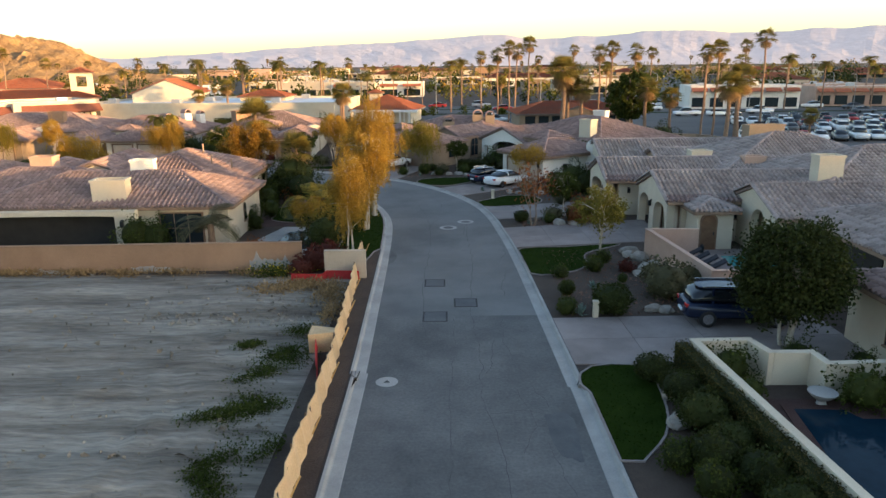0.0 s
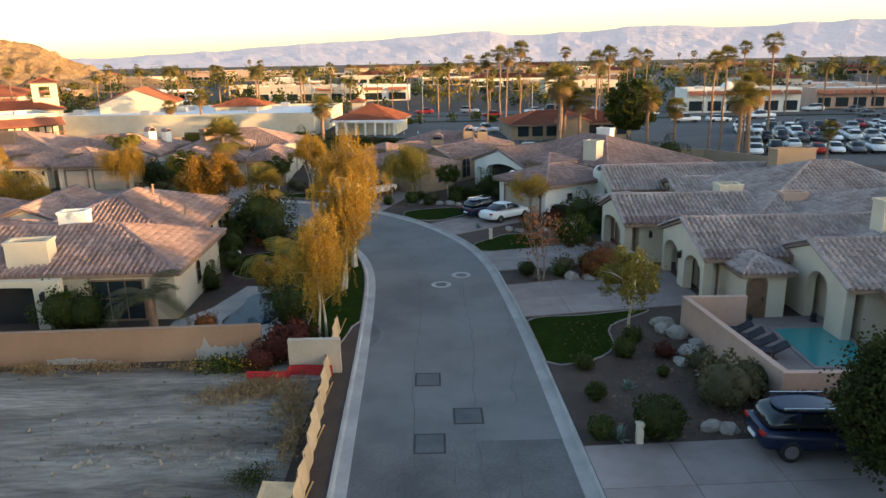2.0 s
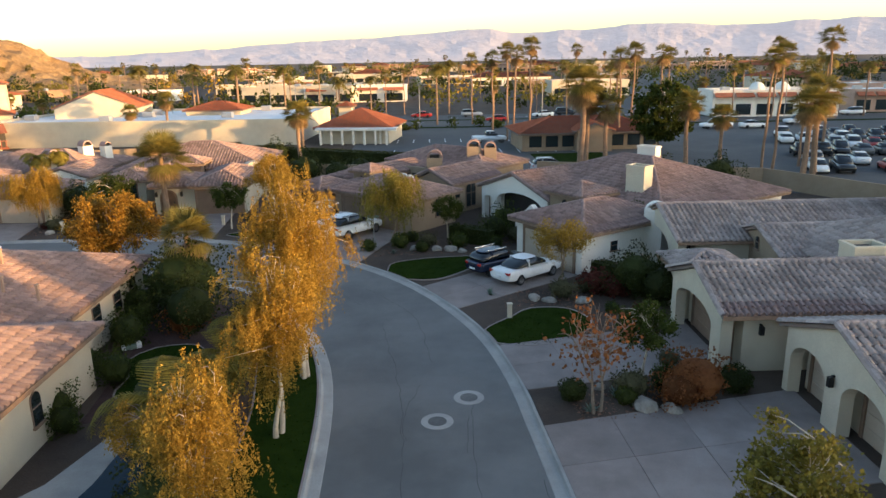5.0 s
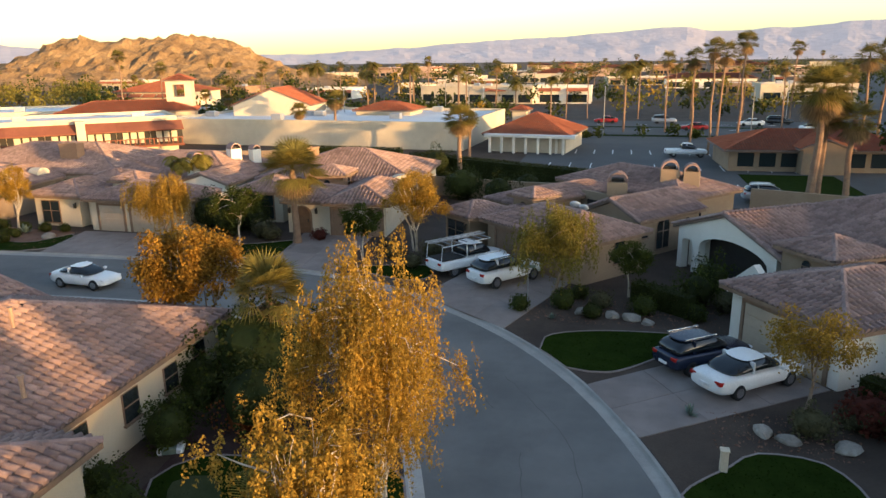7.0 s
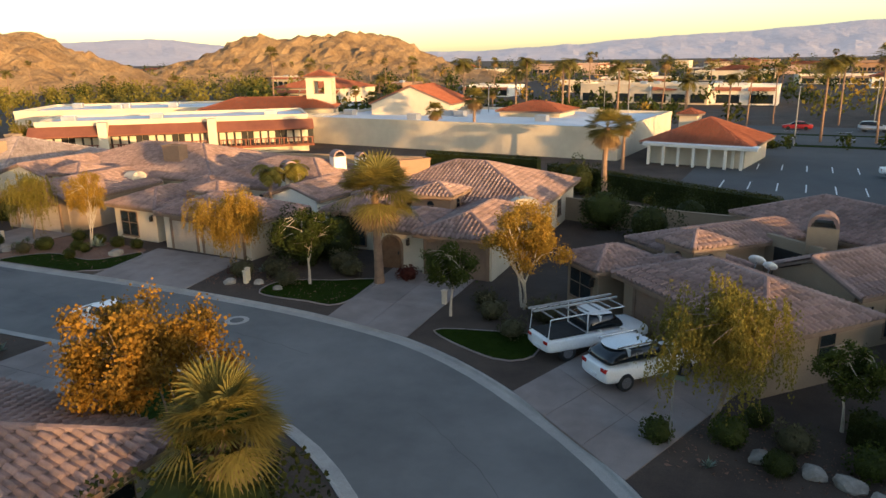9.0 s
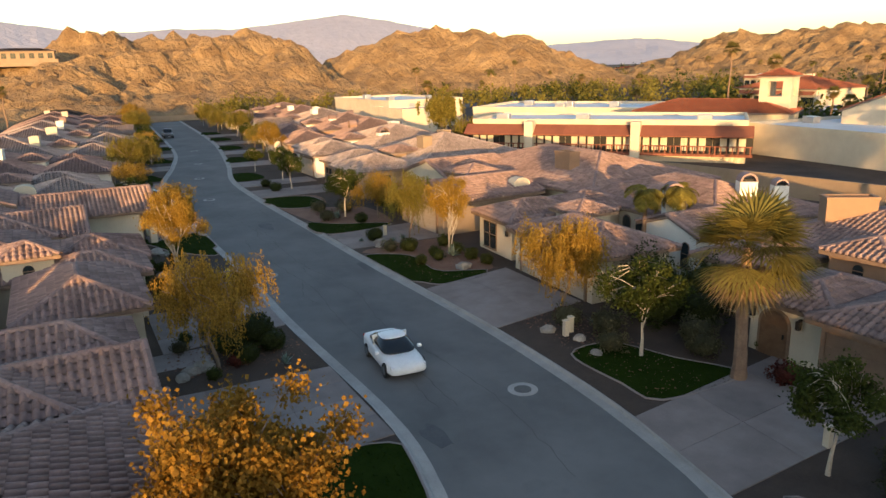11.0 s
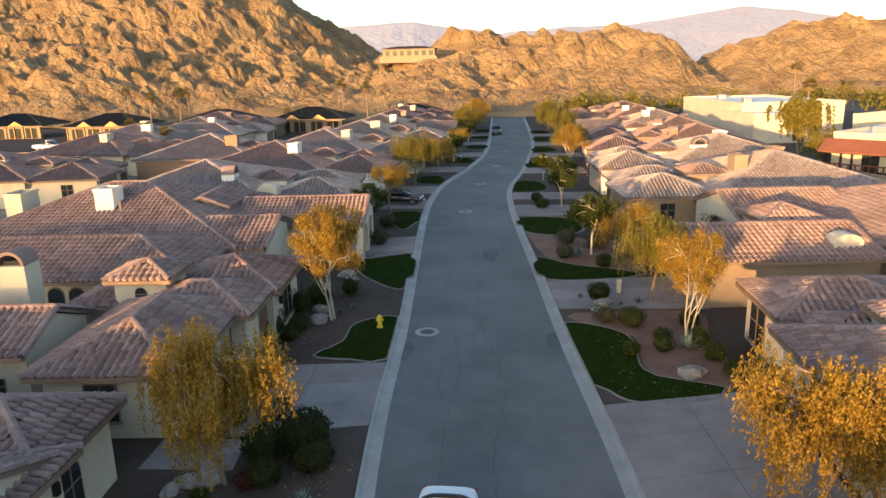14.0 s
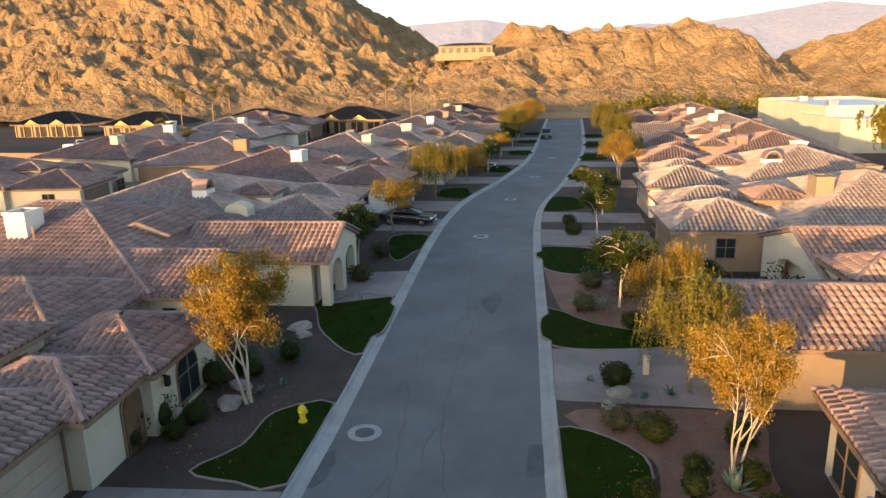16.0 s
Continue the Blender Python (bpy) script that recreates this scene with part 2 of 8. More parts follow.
def smooth_line(pts, step=1.0, closed=False):
    """A rounded line through the points, at even steps."""
    P = [Vector((*p, 0)) if len(p) == 2 else Vector(p) for p in pts]
    n = len(P)
    out = []
    for i in range(n if closed else n - 1):
        if closed:
            a, b, c, d = P[i - 1], P[i], P[(i + 1) % n], P[(i + 2) % n]
        else:
            a, b, c, d = P[max(i - 1, 0)], P[i], P[i + 1], P[min(i + 2, n - 1)]
        k = max(1, int((c - b).length / step))
        for j in range(k):
            t = j / k
            out.append(0.5 * ((2 * b) + (c - a) * t + (2 * a - 5 * b + 4 * c - d) * t * t + (3 * b - a - 3 * c + d) * t ** 3))
    if not closed:
        out.append(P[-1])
    return out


def ribbon(name, line, profile, material, parent=None, label="", closed=False):
    """A profile of (offset to the left, height) swept along a flat line."""
    n, k = len(line), len(profile)
    vs, fs = [], []
    for i, p in enumerate(line):
        q0, q1 = (line[i - 1], line[(i + 1) % n]) if closed else (line[max(i - 1, 0)], line[min(i + 1, n - 1)])
        d = (q1 - q0).normalized()
        s = Vector((-d.y, d.x, 0))
        vs += [p + s * o + Vector((0, 0, h)) for o, h in profile]
    for i in range(n if closed else n - 1):
        for j in range(k - 1):
            a, b = i * k + j, ((i + 1) % n) * k + j
            fs.append((a, b, b + 1, a + 1))
    return link_mesh(name, vs, fs, material, parent, label)


def tube(bm, pts, radii, sides=7, cap=True):
    rings = []
    for i, p in enumerate(pts):
        d = (pts[min(i + 1, len(pts) - 1)] - pts[max(i - 1, 0)]).normalized()
        a = d.orthogonal().normalized() if abs(d.z) < 0.95 else Vector((1, 0, 0))
        a = (a - d * a.dot(d)).normalized()
        b = d.cross(a)
        rings.append([bm.verts.new(p + (a * math.cos(t) + b * math.sin(t)) * radii[i]) for t in [2 * math.pi * k / sides for k in range(sides)]])
    for r, s in zip(rings, rings[1:]):
        for k in range(sides):
            bm.faces.new((r[k], r[(k + 1) % sides], s[(k + 1) % sides], s[k]))
    if cap:
        bm.faces.new(rings[-1])
        bm.faces.new(list(reversed(rings[0])))


# ---- ground, road, kerbs ----
KERB_H = 0.12
left_pts = [(-3.4, -60), (-3.4, 17), (-3.5, 25), (-3.65, 31.5), (-3.85, 40), (-4.05, 46), (-4.35, 50.8), (-4.95, 54.6), (-6.1, 58.3), (-8.2, 62.2), (-11.2, 65.6), (-15, 68.3), (-19.5, 70.0), (-23, 70.8), (-27.5, 71.0), (-38.6, 70.25), (-48, 69.95), (-61, 69.25), (-76, 68.5), (-86, 68.4), (-95, 69.1), (-108, 71.4), (-126, 73.5), (-157, 74.2), (-208, 74.6)]
right_pts = [(4.98, -60), (4.98, 17), (4.88, 24), (4.72, 31), (4.55, 38), (4.3, 44.5), (3.95, 49.5), (3.65, 53), (2.8, 57.6), (1.25, 61.9), (-0.75, 65.8), (-3.5, 69.5), (-7.1, 72.9), (-12.2, 76.3), (-16.8, 78.2), (-21.8, 79.0), (-27, 79.25), (-35, 79.1), (-46.7, 78.3), (-58, 77.75), (-74, 76.9), (-85, 76.6), (-93, 77), (-107, 79), (-135, 81.7), (-160, 82.6), (-208, 83.4)]
left_line, right_line = smooth_line(left_pts, 1.5), smooth_line(right_pts, 1.5)
# the line that closes the back of the kerb
def off(line, o):
    r = []
    for i, p in enumerate(line):
        d = (line[min(i + 1, len(line) - 1)] - line[max(i - 1, 0)]).normalized()
        r.append(p + Vector((-d.y, d.x, 0)) * o)
    return r


def strip_fill(name, a, b, z, material):
    n = min(len(a), len(b))
    from mathutils.geometry import tessellate_polygon
    poly = [Vector((p.x, p.y, z)) for p in a] + [Vector((p.x, p.y, z)) for p in reversed(b)]
    tri = tessellate_polygon([poly])
    fs = [t if (poly[t[1]] - poly[t[0]]).cross(poly[t[2]] - poly[t[0]]).z > 0 else (t[0], t[2], t[1]) for t in tri]
    return link_mesh(name, poly, fs, material)


tagged(strip_fill("road", left_line, right_line, 0.0, "asphalt"), "worn grey asphalt residential street between concrete gutters", "road", kind="structure")
lb, rb = off(left_line, 0.15), off(right_line, -0.15)
big = 4800
outline = [Vector((lb[0].x, -big, 0)), *lb, *reversed(rb), Vector((rb[0].x, -big, 0)), Vector((big, -big, 0)), Vector((big, big, 0)), Vector((-big, big, 0)), Vector((-big, -big, 0))]
from mathutils.geometry import tessellate_polygon
tri = tessellate_polygon([outline])
tri = [t if (outline[t[1]] - outline[t[0]]).cross(outline[t[2]] - outline[t[0]]).z > 0 else (t[0], t[2], t[1]) for t in tri]
tagged(link_mesh("ground", [v + Vector((0, 0, KERB_H - 0.02)) for v in outline], tri, "soil"), "brown desert soil with fine gravel reaching to the hills", "ground", kind="structure")
# gutter and kerb: pale concrete pan, rolled step, flat top
for nm, line, s in (("kerb_west", left_line, 1), ("kerb_east", right_line, -1)):
    prof = [(s * -0.45, 0.005), (s * -0.42, 0.014), (s * -0.06, 0.012), (s * -0.02, 0.03), (s * 0.02, 0.10), (s * 0.05, KERB_H), (s * 0.15, KERB_H), (s * 0.155, -0.1)]
    if s < 0:
        prof.reverse()
    prof = list(reversed(prof))
    tagged(ribbon(nm, line, prof, "concrete"), "pale concrete kerb and gutter along the street", "kerb", kind="structure")

# ---- roofs of barrel tiles ----
TW, TL = 0.31, 0.42
FULL = [(0.0, .0), (.035, .085), (.10, .125), (.165, .085), (.20, .0), (TW, .0)]
LITE = [(0.0, .0), (.10, .13), (.20, .0), (TW, .0)]
tile_mesh = None


def tile_verts(prof):
    """Faces of one tile, lower end first: the curved back and, for the full kind, its open lip."""
    f = []
    for (u0, h0), (u1, h1) in zip(prof, prof[1:]):
        f.append([(u0, 0, h0 + .065), (u1, 0, h1 + .065), (u1, TL * 1.04, h1), (u0, TL * 1.04, h0)])
    if len(prof) > 4:
        for (u0, h0), (u1, h1) in zip(prof, prof[1:5]):
            f.append([(u0, 0, -.01), (u1, 0, -.01), (u1, 0, h1 + .065), (u0, 0, h0 + .065)])
    return np.array(f)


def roof_plane(A, B, C, D, material, parent, detail, singles=0):
    """Lays tiles on the slope A-B (eave) to D-C (ridge)."""
    global tile_mesh
    A, B, C, D = Vector(A), Vector(B), Vector(C), Vector(D)
    u = (B - A).normalized()
    nrm = u.cross(((D + C) / 2 - A)).normalized()
    if nrm.z < 0:
        nrm.negate()
    v = nrm.cross(u)
    if v.z < 0:
        v.negate()
    W, Hh = (B - A).length, (D - A).dot(v)
    d0, d1 = (D - A).dot(u), (C - A).dot(u)
    places = []
    for j in range(int(Hh / TL) + 1):
        y = j * TL
        t = min(1, (y + TL * .5) / Hh)
        lo, hi = d0 * t, W + (d1 - W) * t
        for k in range(math.floor(lo / TW), math.ceil(hi / TW)):
            x = k * TW
            if x + TW * .35 > lo and x + TW * .65 < hi and y + TL * .4 < Hh:
                places.append((x, y))
    if not places:
        return
    places = np.array(places)
    R = np.array([u[:], v[:], nrm[:]])
    rng = np.random.default_rng(len(places))
    if singles:
        if tile_mesh is None:
            f = tile_verts(FULL)
            tile_mesh = bpy.data.meshes.new("roof_tile")
            tile_mesh.from_pydata(f.reshape(-1, 3).tolist(), [], [tuple(range(4 * i, 4 * i + 4)) for i in range(len(f))])
            tile_mesh.materials.append(M[material])
        for x, y in places[:singles]:
            o = new("roof_tile", tile_mesh)
            o.parent = parent
            p = A + u * x + v * y + nrm * (0.03 + rng.random() * .012)
            o.matrix_basis = Matrix(((u.x, v.x, nrm.x, p.x), (u.y, v.y, nrm.y, p.y), (u.z, v.z, nrm.z, p.z), (0, 0, 0, 1)))
        places = places[singles:]
        if not len(places):
            return
    f = tile_verts(FULL if detail else LITE)
    base = f[None] + 0
    allv = np.repeat(base, len(places), 0)
    allv[..., 0] += places[:, 0][:, None, None]
    allv[..., 1] += places[:, 1][:, None, None]
    allv[..., 2] += 0.03 + rng.random(len(places))[:, None, None] * .014
    Wv = allv.reshape(-1, 3) @ R + np.array(A[:])
    ob = quads("tile_field", Wv.reshape(-1, 4, 3), material, parent)
    # each tile one island: weld the faces of one tile
    me = ob.data
    bm = bmesh.new()
    if detail and len(places) < 2500:
        bm.from_mesh(me)
        bmesh.ops.remove_doubles(bm, verts=bm.verts, dist=1e-4)
        bm.to_mesh(me)
    bm.free()
    tagged(ob, kind="stuff")


def cap_row(P, Q, material, parent, detail):
    """Half-round cap tiles along a ridge or hip."""
    P, Q = Vector(P), Vector(Q)
    L = (Q - P).length
    if L < .5:
        return
    d = (Q - P) / L
    s = d.cross(Vector((0, 0, 1))).normalized()
    n = s.cross(d)
    arc = [(-.15, -.02), (-.10, .075), (0, .115), (.10, .075), (.15, -.02)] if detail else [(-.15, -.02), (0, .11), (.15, -.02)]
    F = []
    k = max(1, int(L / .45))
    for i in range(k):
        a, b = P + d * (L * i / k), P + d * (L * (i + 1) / k + .03)
        for (o0, h0), (o1, h1) in zip(arc, arc[1:]):
            up = .06
            F.append([a + s * o0 + n * (h0 + up + .02), a + s * o1 + n * (h1 + up + .02), b + s * o1 + n * (h1 + up), b + s * o0 + n * (h0 + up)])
    tagged(quads("ridge_cap", [[p[:] for p in q] for q in F], material, parent), kind="stuff")


def roof(h, x0, y0, x1, y1, eave, kind="hip", pitch=.34, over=.45, detail=1, material="tile", singles=0, rake=.15):
    """A tiled roof over a rectangle: hip, or gable with its ridge along x or y."""
    r = empty("roof")
    r.parent = h
    ox = rake if kind == "gable_x" else over
    oy = rake if kind == "gable_y" else over
    x0, x1, y0, y1 = x0 - ox, x1 + ox, y0 - oy, y1 + oy
    z = eave - over * pitch * .5
    w, d = x1 - x0, y1 - y0
    half = min(w, d) / 2
    if kind == "gable_x":
        half, e0, e1 = d / 2, (x0, (y0 + y1) / 2), (x1, (y0 + y1) / 2)
    elif kind == "gable_y":
        half, e0, e1 = w / 2, ((x0 + x1) / 2, y0), ((x0 + x1) / 2, y1)
    elif w >= d:
        e0, e1 = (x0 + half, (y0 + y1) / 2), (x1 - half, (y0 + y1) / 2)
    else:
        e0, e1 = ((x0 + x1) / 2, y0 + half), ((x0 + x1) / 2, y1 - half)
    zt = z + half * pitch
    E0, E1 = Vector((*e0, zt)), Vector((*e1, zt))
    a, b, c, dd = Vector((x0, y0, z)), Vector((x1, y0, z)), Vector((x1, y1, z)), Vector((x0, y1, z))
    along_x = kind == "gable_x" or (kind == "hip" and w >= d)
    th = Vector((0, 0, -.16))
    vs = [a, b, c, dd, E0, E1] + [p + th for p in (a, b, c, dd, E0, E1)]
    if along_x:
        planes = [(a, b, E1, E0), (c, dd, E0, E1)]
        ends = [(b, c, E1, E1), (dd, a, E0, E0)]
        fs = [(0, 1, 5, 4), (2, 3, 4, 5), (1, 2, 5), (3, 0, 4)]
    else:
        planes = [(b, c, E1, E0), (dd, a, E0, E1)]
        ends = [(a, b, E0, E0), (c, dd, E1, E1)]
        fs = [(1, 2, 5, 4), (3, 0, 4, 5), (0, 1, 4), (2, 3, 5)]
    fs += [(7, 6, 9, 8), (0, 6, 7, 1), (1, 7, 8, 2), (2, 8, 9, 3), (3, 9, 6, 0)]
    if kind != "hip":      # two open slopes, no end faces
        if along_x:
            fs = [(0, 1, 5, 4), (2, 3, 4, 5), (10, 11, 7, 6), (11, 10, 9, 8), (0, 6, 7, 1), (2, 8, 9, 3), (1, 7, 11, 5), (5, 11, 8, 2), (3, 9, 10, 4), (4, 10, 6, 0)]
        else:
            fs = [(1, 2, 5, 4), (3, 0, 4, 5), (10, 11, 8, 7), (11, 10, 6, 9), (1, 7, 8, 2), (3, 9, 6, 0), (0, 6, 10, 4), (4, 10, 7, 1), (2, 8, 11, 5), (5, 11, 9, 3)]
    deck = link_mesh("roof_deck", vs, fs, "under", r)
    if kind == "hip":
        planes += ends
    for i, pl in enumerate(planes):
        roof_plane(*pl, material, r, detail, singles if i == 0 else 0)
    cap_row(E0, E1, material, r, detail)
    if kind == "hip":
        for p, q in (((a, E0), (dd, E0), (b, E1), (c, E1)) if along_x else ((a, E0), (b, E0), (c, E1), (dd, E1))):
            cap_row(p, q, material, r, detail)
    elif detail:
        for p, q in (((a, E0), (dd, E0), (b, E1), (c, E1)) if along_x else ((a, E0), (b, E0), (c, E1), (dd, E1))):
            cap_row(p, q, material, r, detail)
    if detail:   # boards along the eaves
        if kind != "gable_y":
            box("fascia", x0 + .02, y0 - .03, z - .17, x1 - .02, y0 - .003, z + .01, "fascia", r)
            box("fascia", x0 + .02, y1 + .003, z - .17, x1 - .02, y1 + .03, z + .01, "fascia", r)
        if kind != "gable_x":
            box("fascia", x0 - .03, y0 + .02, z - .17, x0 - .003, y1 - .02, z + .01, "fascia", r)
            box("fascia", x1 + .003, y0 + .02, z - .17, x1 + .03, y1 - .02, z + .01, "fascia", r)
    return zt


def wing(h, x0, y0, x1, y1, eave=2.75, kind="hip", wall="cream", pitch=.34, detail=1, material="tile", singles=0, over=.45, ext=(0, 0, 0, 0)):
    """Walls and roof of one block of a house."""
    r_half = {"gable_x": (y1 - y0) / 2, "gable_y": (x1 - x0) / 2}.get(kind, 0)
    bm = bmesh.new()
    bm_box(bm, x0, y0, -.1, x1, y1, eave - .12)
    if kind.startswith("gable"):
        top = eave - .12 + r_half * pitch - .02
        if kind == "gable_x":
            for xa, xb in ((x0, x0 + .3), (x1 - .3, x1)):
                ym = (y0 + y1) / 2
                vs = [bm.verts.new(p) for p in ((xa, y0, eave - .12), (xa, y1, eave - .12), (xa, ym, top), (xb, y0, eave - .12), (xb, y1, eave - .12), (xb, ym, top))]
                for f in ((0, 1, 2), (5, 4, 3), (0, 2, 5, 3), (1, 4, 5, 2)):
                    bm.faces.new([vs[i] for i in f])
        else:
            for ya, yb in ((y0, y0 + .3), (y1 - .3, y1)):
                xm = (x0 + x1) / 2
                vs = [bm.verts.new(p) for p in ((x0, ya, eave - .12), (x1, ya, eave - .12), (xm, ya, top), (x0, yb, eave - .12), (x1, yb, eave - .12), (xm, yb, top))]
                for f in ((2, 1, 0), (3, 4, 5), (3, 5, 2, 0), (2, 5, 4, 1)):
                    bm.faces.new([vs[i] for i in f])
    part("wall", bm, wall, h)
    return roof(h, x0 - ext[0], y0 - ext[1], x1 + ext[2], y1 + ext[3], eave, kind, pitch, over, detail, material, singles)


def face_m(side, x, y, z):
    """A frame of reference on a wall: its x runs along the wall, its -y points out of it."""
    return pose(x, y, z, 0, 0, {"s": 0, "e": 90, "n": 180, "w": -90}[side])


def window(h, side, x, y, z, w=1.2, hh=1.2, arch=False, shutters=False, bars=1, frame_mat="fascia"):
    """A window set on a wall at its sill's middle: frame, sill, panes."""
    m = face_m(side, x, y, z)
    n = 8
    top = [(w / 2 * math.cos(t), hh - w / 2 + w / 2 * math.sin(t)) for t in [math.pi * i / n for i in range(n + 1)]] if arch else [(w / 2, hh), (-w / 2, hh)]
    outer = [(-w / 2, 0), (w / 2, 0), *top]
    turn = pose(0, 0, 0, 90)
    root = empty("window")
    root.parent, root.matrix_basis = h, m
    prism("window_frame", [(px * 1.1, pz * 1.06 - .05) for px, pz in outer], .0, .05, frame_mat, root, m=turn)
    prism("pane", outer, .052, .06, "glass", root, m=turn)
    bm = bmesh.new()
    for i in range(bars):
        xx = -w / 2 + w * (i + 1) / (bars + 1)
        bm_box(bm, xx - .025, -.085, .02, xx + .025, -.062, hh - .02 if not arch else hh * .97)
    bm_box(bm, -w / 2, -.085, hh * .55 - .02, w / 2, -.063, hh * .55 + .02)
    part("glazing_bar", bm, frame_mat, root)
    box("window_sill", -w / 2 - .1, -.12, -.1, w / 2 + .1, 0, -.02, frame_mat, root, .01)
    return root


def garage_door(h, side, x, y, w=4.8, hh=2.2, material="garage", arch=False):
    """A sectional door in a shallow surround."""
    root = empty("garage_door")
    root.parent, root.matrix_basis = h, face_m(side, x, y, 0)
    rows = 4
    cols = max(2, round(w / 1.2))
    for i in range(rows):
        bm = bmesh.new()
        bm_box(bm, -w / 2 + .02, -.06, hh * i / rows + .02, w / 2 - .02, -.032, hh * (i + 1) / rows - .02, .012)
        part("door_panel", bm, material, root)
    box("door_leaf", -w / 2, -.03, 0, w / 2, .05, hh, material, root)
    bm = bmesh.new()
    bm_box(bm, -w / 2 - .18, -.10, 0, -w / 2, .02, hh + .18)
    bm_box(bm, w / 2, -.10, 0, w / 2 + .18, .02, hh + .18)
    bm_box(bm, -w / 2, -.10, hh, w / 2, .02, hh + .18)
    part("surround", bm, "fascia", root)
    return root


def entry_door(h, side, x, y, w=1.1, hh=2.2, arch=True):
    root = empty("front_door")
    root.parent, root.matrix_basis = h, face_m(side, x, y, 0)
    n = 8
    top = [(w / 2 * math.cos(t), hh - w / 2 + w / 2 * math.sin(t)) for t in [math.pi * i / n for i in range(n + 1)]] if arch else [(w / 2, hh), (-w / 2, hh)]
    turn = pose(0, 0, 0, 90)
    prism("door_surround", [((px * 1.2), pz * 1.05) for px, pz in [(-w / 2, 0), (w / 2, 0), *top]], 0, .05, "fascia", root, m=turn)
    prism("door_leaf", [(-w / 2, 0), (w / 2, 0), *top], .05, .09, "wood", root, m=turn)
    box("handle", w / 2 - .18, -.15, .95, w / 2 - .12, -.09, 1.15, "iron", root)
    return root


def facade(h, side, x, y, w, eave, apex, arches, depth=.45, wall="cream", holes=True):
    """A gable front pierced by arches; arches: (middle, width, height, rise)."""
    pts = [(-w / 2, 0)]
    for c, aw, ah, rise in sorted(arches):
        pts.append((c - aw / 2, 0))
        for i in range(13):
            t = math.pi * (1 - i / 12)
            pts.append((c + aw / 2 * math.cos(t), ah - rise + rise * math.sin(t)))
        pts.append((c + aw / 2, 0))
    pts += [(w / 2, 0), (w / 2, eave), (0, apex), (-w / 2, eave)] if apex > eave else [(w / 2, 0), (w / 2, eave), (-w / 2, eave)]
    ob = prism("arcade_wall", pts, 0, depth, wall, h, m=face_m(side, x, y, 0) @ pose(0, 0, 0, 90))
    return ob


def chimney(h, x, y, z0, z1, w=1.2, d=1.0, kind="box", wall="cream", rot=0):
    """A stucco chimney: plain box with a hollow top, or with an arched tile hood."""
    root = empty("chimney")
    root.parent, root.matrix_basis = h, pose(x, y, 0, 0, 0, rot)
    if kind == "box":
        bm = bmesh.new()
        t = .14
        rings = [[bm.verts.new((sx * (w / 2 - o), sy * (d / 2 - o), zz)) for sx, sy in ((-1, -1), (1, -1), (1, 1), (-1, 1))] for o, zz in ((0, z0), (0, z1 - .16), (-.05, z1 - .15), (-.05, z1), (t, z1), (t, z1 - .45))]
        for ra, rb_ in zip(rings, rings[1:]):
            for i in range(4):
                bm.faces.new((ra[i], ra[(i + 1) % 4], rb_[(i + 1) % 4], rb_[i]))
        bm.faces.new(rings[-1])
        bm.faces.new(list(reversed(rings[0])))
        part("chimney_shaft", bm, wall, root)
        box("flue", -w / 4, -d / 4, z1 - .46, w / 4, d / 4, z1 - .15, "dark", root)
    elif kind == "round":
        pts = [(-w / 2, z0), (w / 2, z0), (w / 2, z1 - w * .3)] + [(w / 2 * math.cos(a), z1 - w * .3 + w * .3 * math.sin(a)) for a in [math.pi * i / 10 for i in range(1, 10)]] + [(-w / 2, z1 - w * .3)]
        prism("chimney_shaft", pts, -d / 2, d / 2, wall, root, m=pose(0, 0, 0, 90))
    else:
        box("chimney_shaft", -w / 2, -d / 2, z0, w / 2, d / 2, z1 - w * .55, wall, root, .03)
        n = 10
        arc = [(w / 2 * math.cos(a), z1 - w * .55 + w * .5 * math.sin(a)) for a in [math.pi * i / n for i in range(n + 1)]]
        inner = [(x_ * .78, z1 - w * .55 + (z_ - z1 + w * .55) * .78) for x_, z_ in reversed(arc)]
        prism("hood", arc + inner, -d / 2, d / 2, "tile", root, m=pose(0, 0, 0, 90))
        box("flue", -w * .3, -d * .3, z1 - w * .55, w * .3, d * .3, z1 - w * .4, "dark", root)
    return root


def house(x, y, rot, label, name="house"):
    return empty(name, pose(x, y, KERB_H - .02, 0, 0, rot), label, "house", "houses along the street")


def vent(h, x, y, z):
    bm = bmesh.new()
    tube(bm, [Vector((x, y, z - .3)), Vector((x, y, z + .35))], [.07, .07], 7)
    tube(bm, [Vector((x, y, z + .35)), Vector((x, y, z + .42))], [.1, .1], 7)
    part("roof_vent", bm, "pot", h)


def lantern(h, side, x, y, z=1.9):
    root = empty("wall_lantern")
    root.parent, root.matrix_basis = h, face_m(side, x, y, z)
    box("bracket", -.05, -.15, .1, .05, 0, .16, "iron", root)
    box("lamp_box", -.1, -.28, -.28, .1, -.1, .1, "iron", root, .02)


def tower(h, x, y, s=3.0, eave=4.2, detail=1, wall="cream"):
    """A low square lantern storey with its own pyramid roof."""
    z = wing(h, x - s / 2, y - s / 2, x + s / 2, y + s / 2, eave, "hip", wall, .36, detail, over=.35)
    window(h, "s", x, y - s / 2, eave - 1.15, .5, .7, arch=True, bars=0)
    window(h, "e", x + s / 2, y, eave - 1.15, .5, .7, arch=True, bars=0)


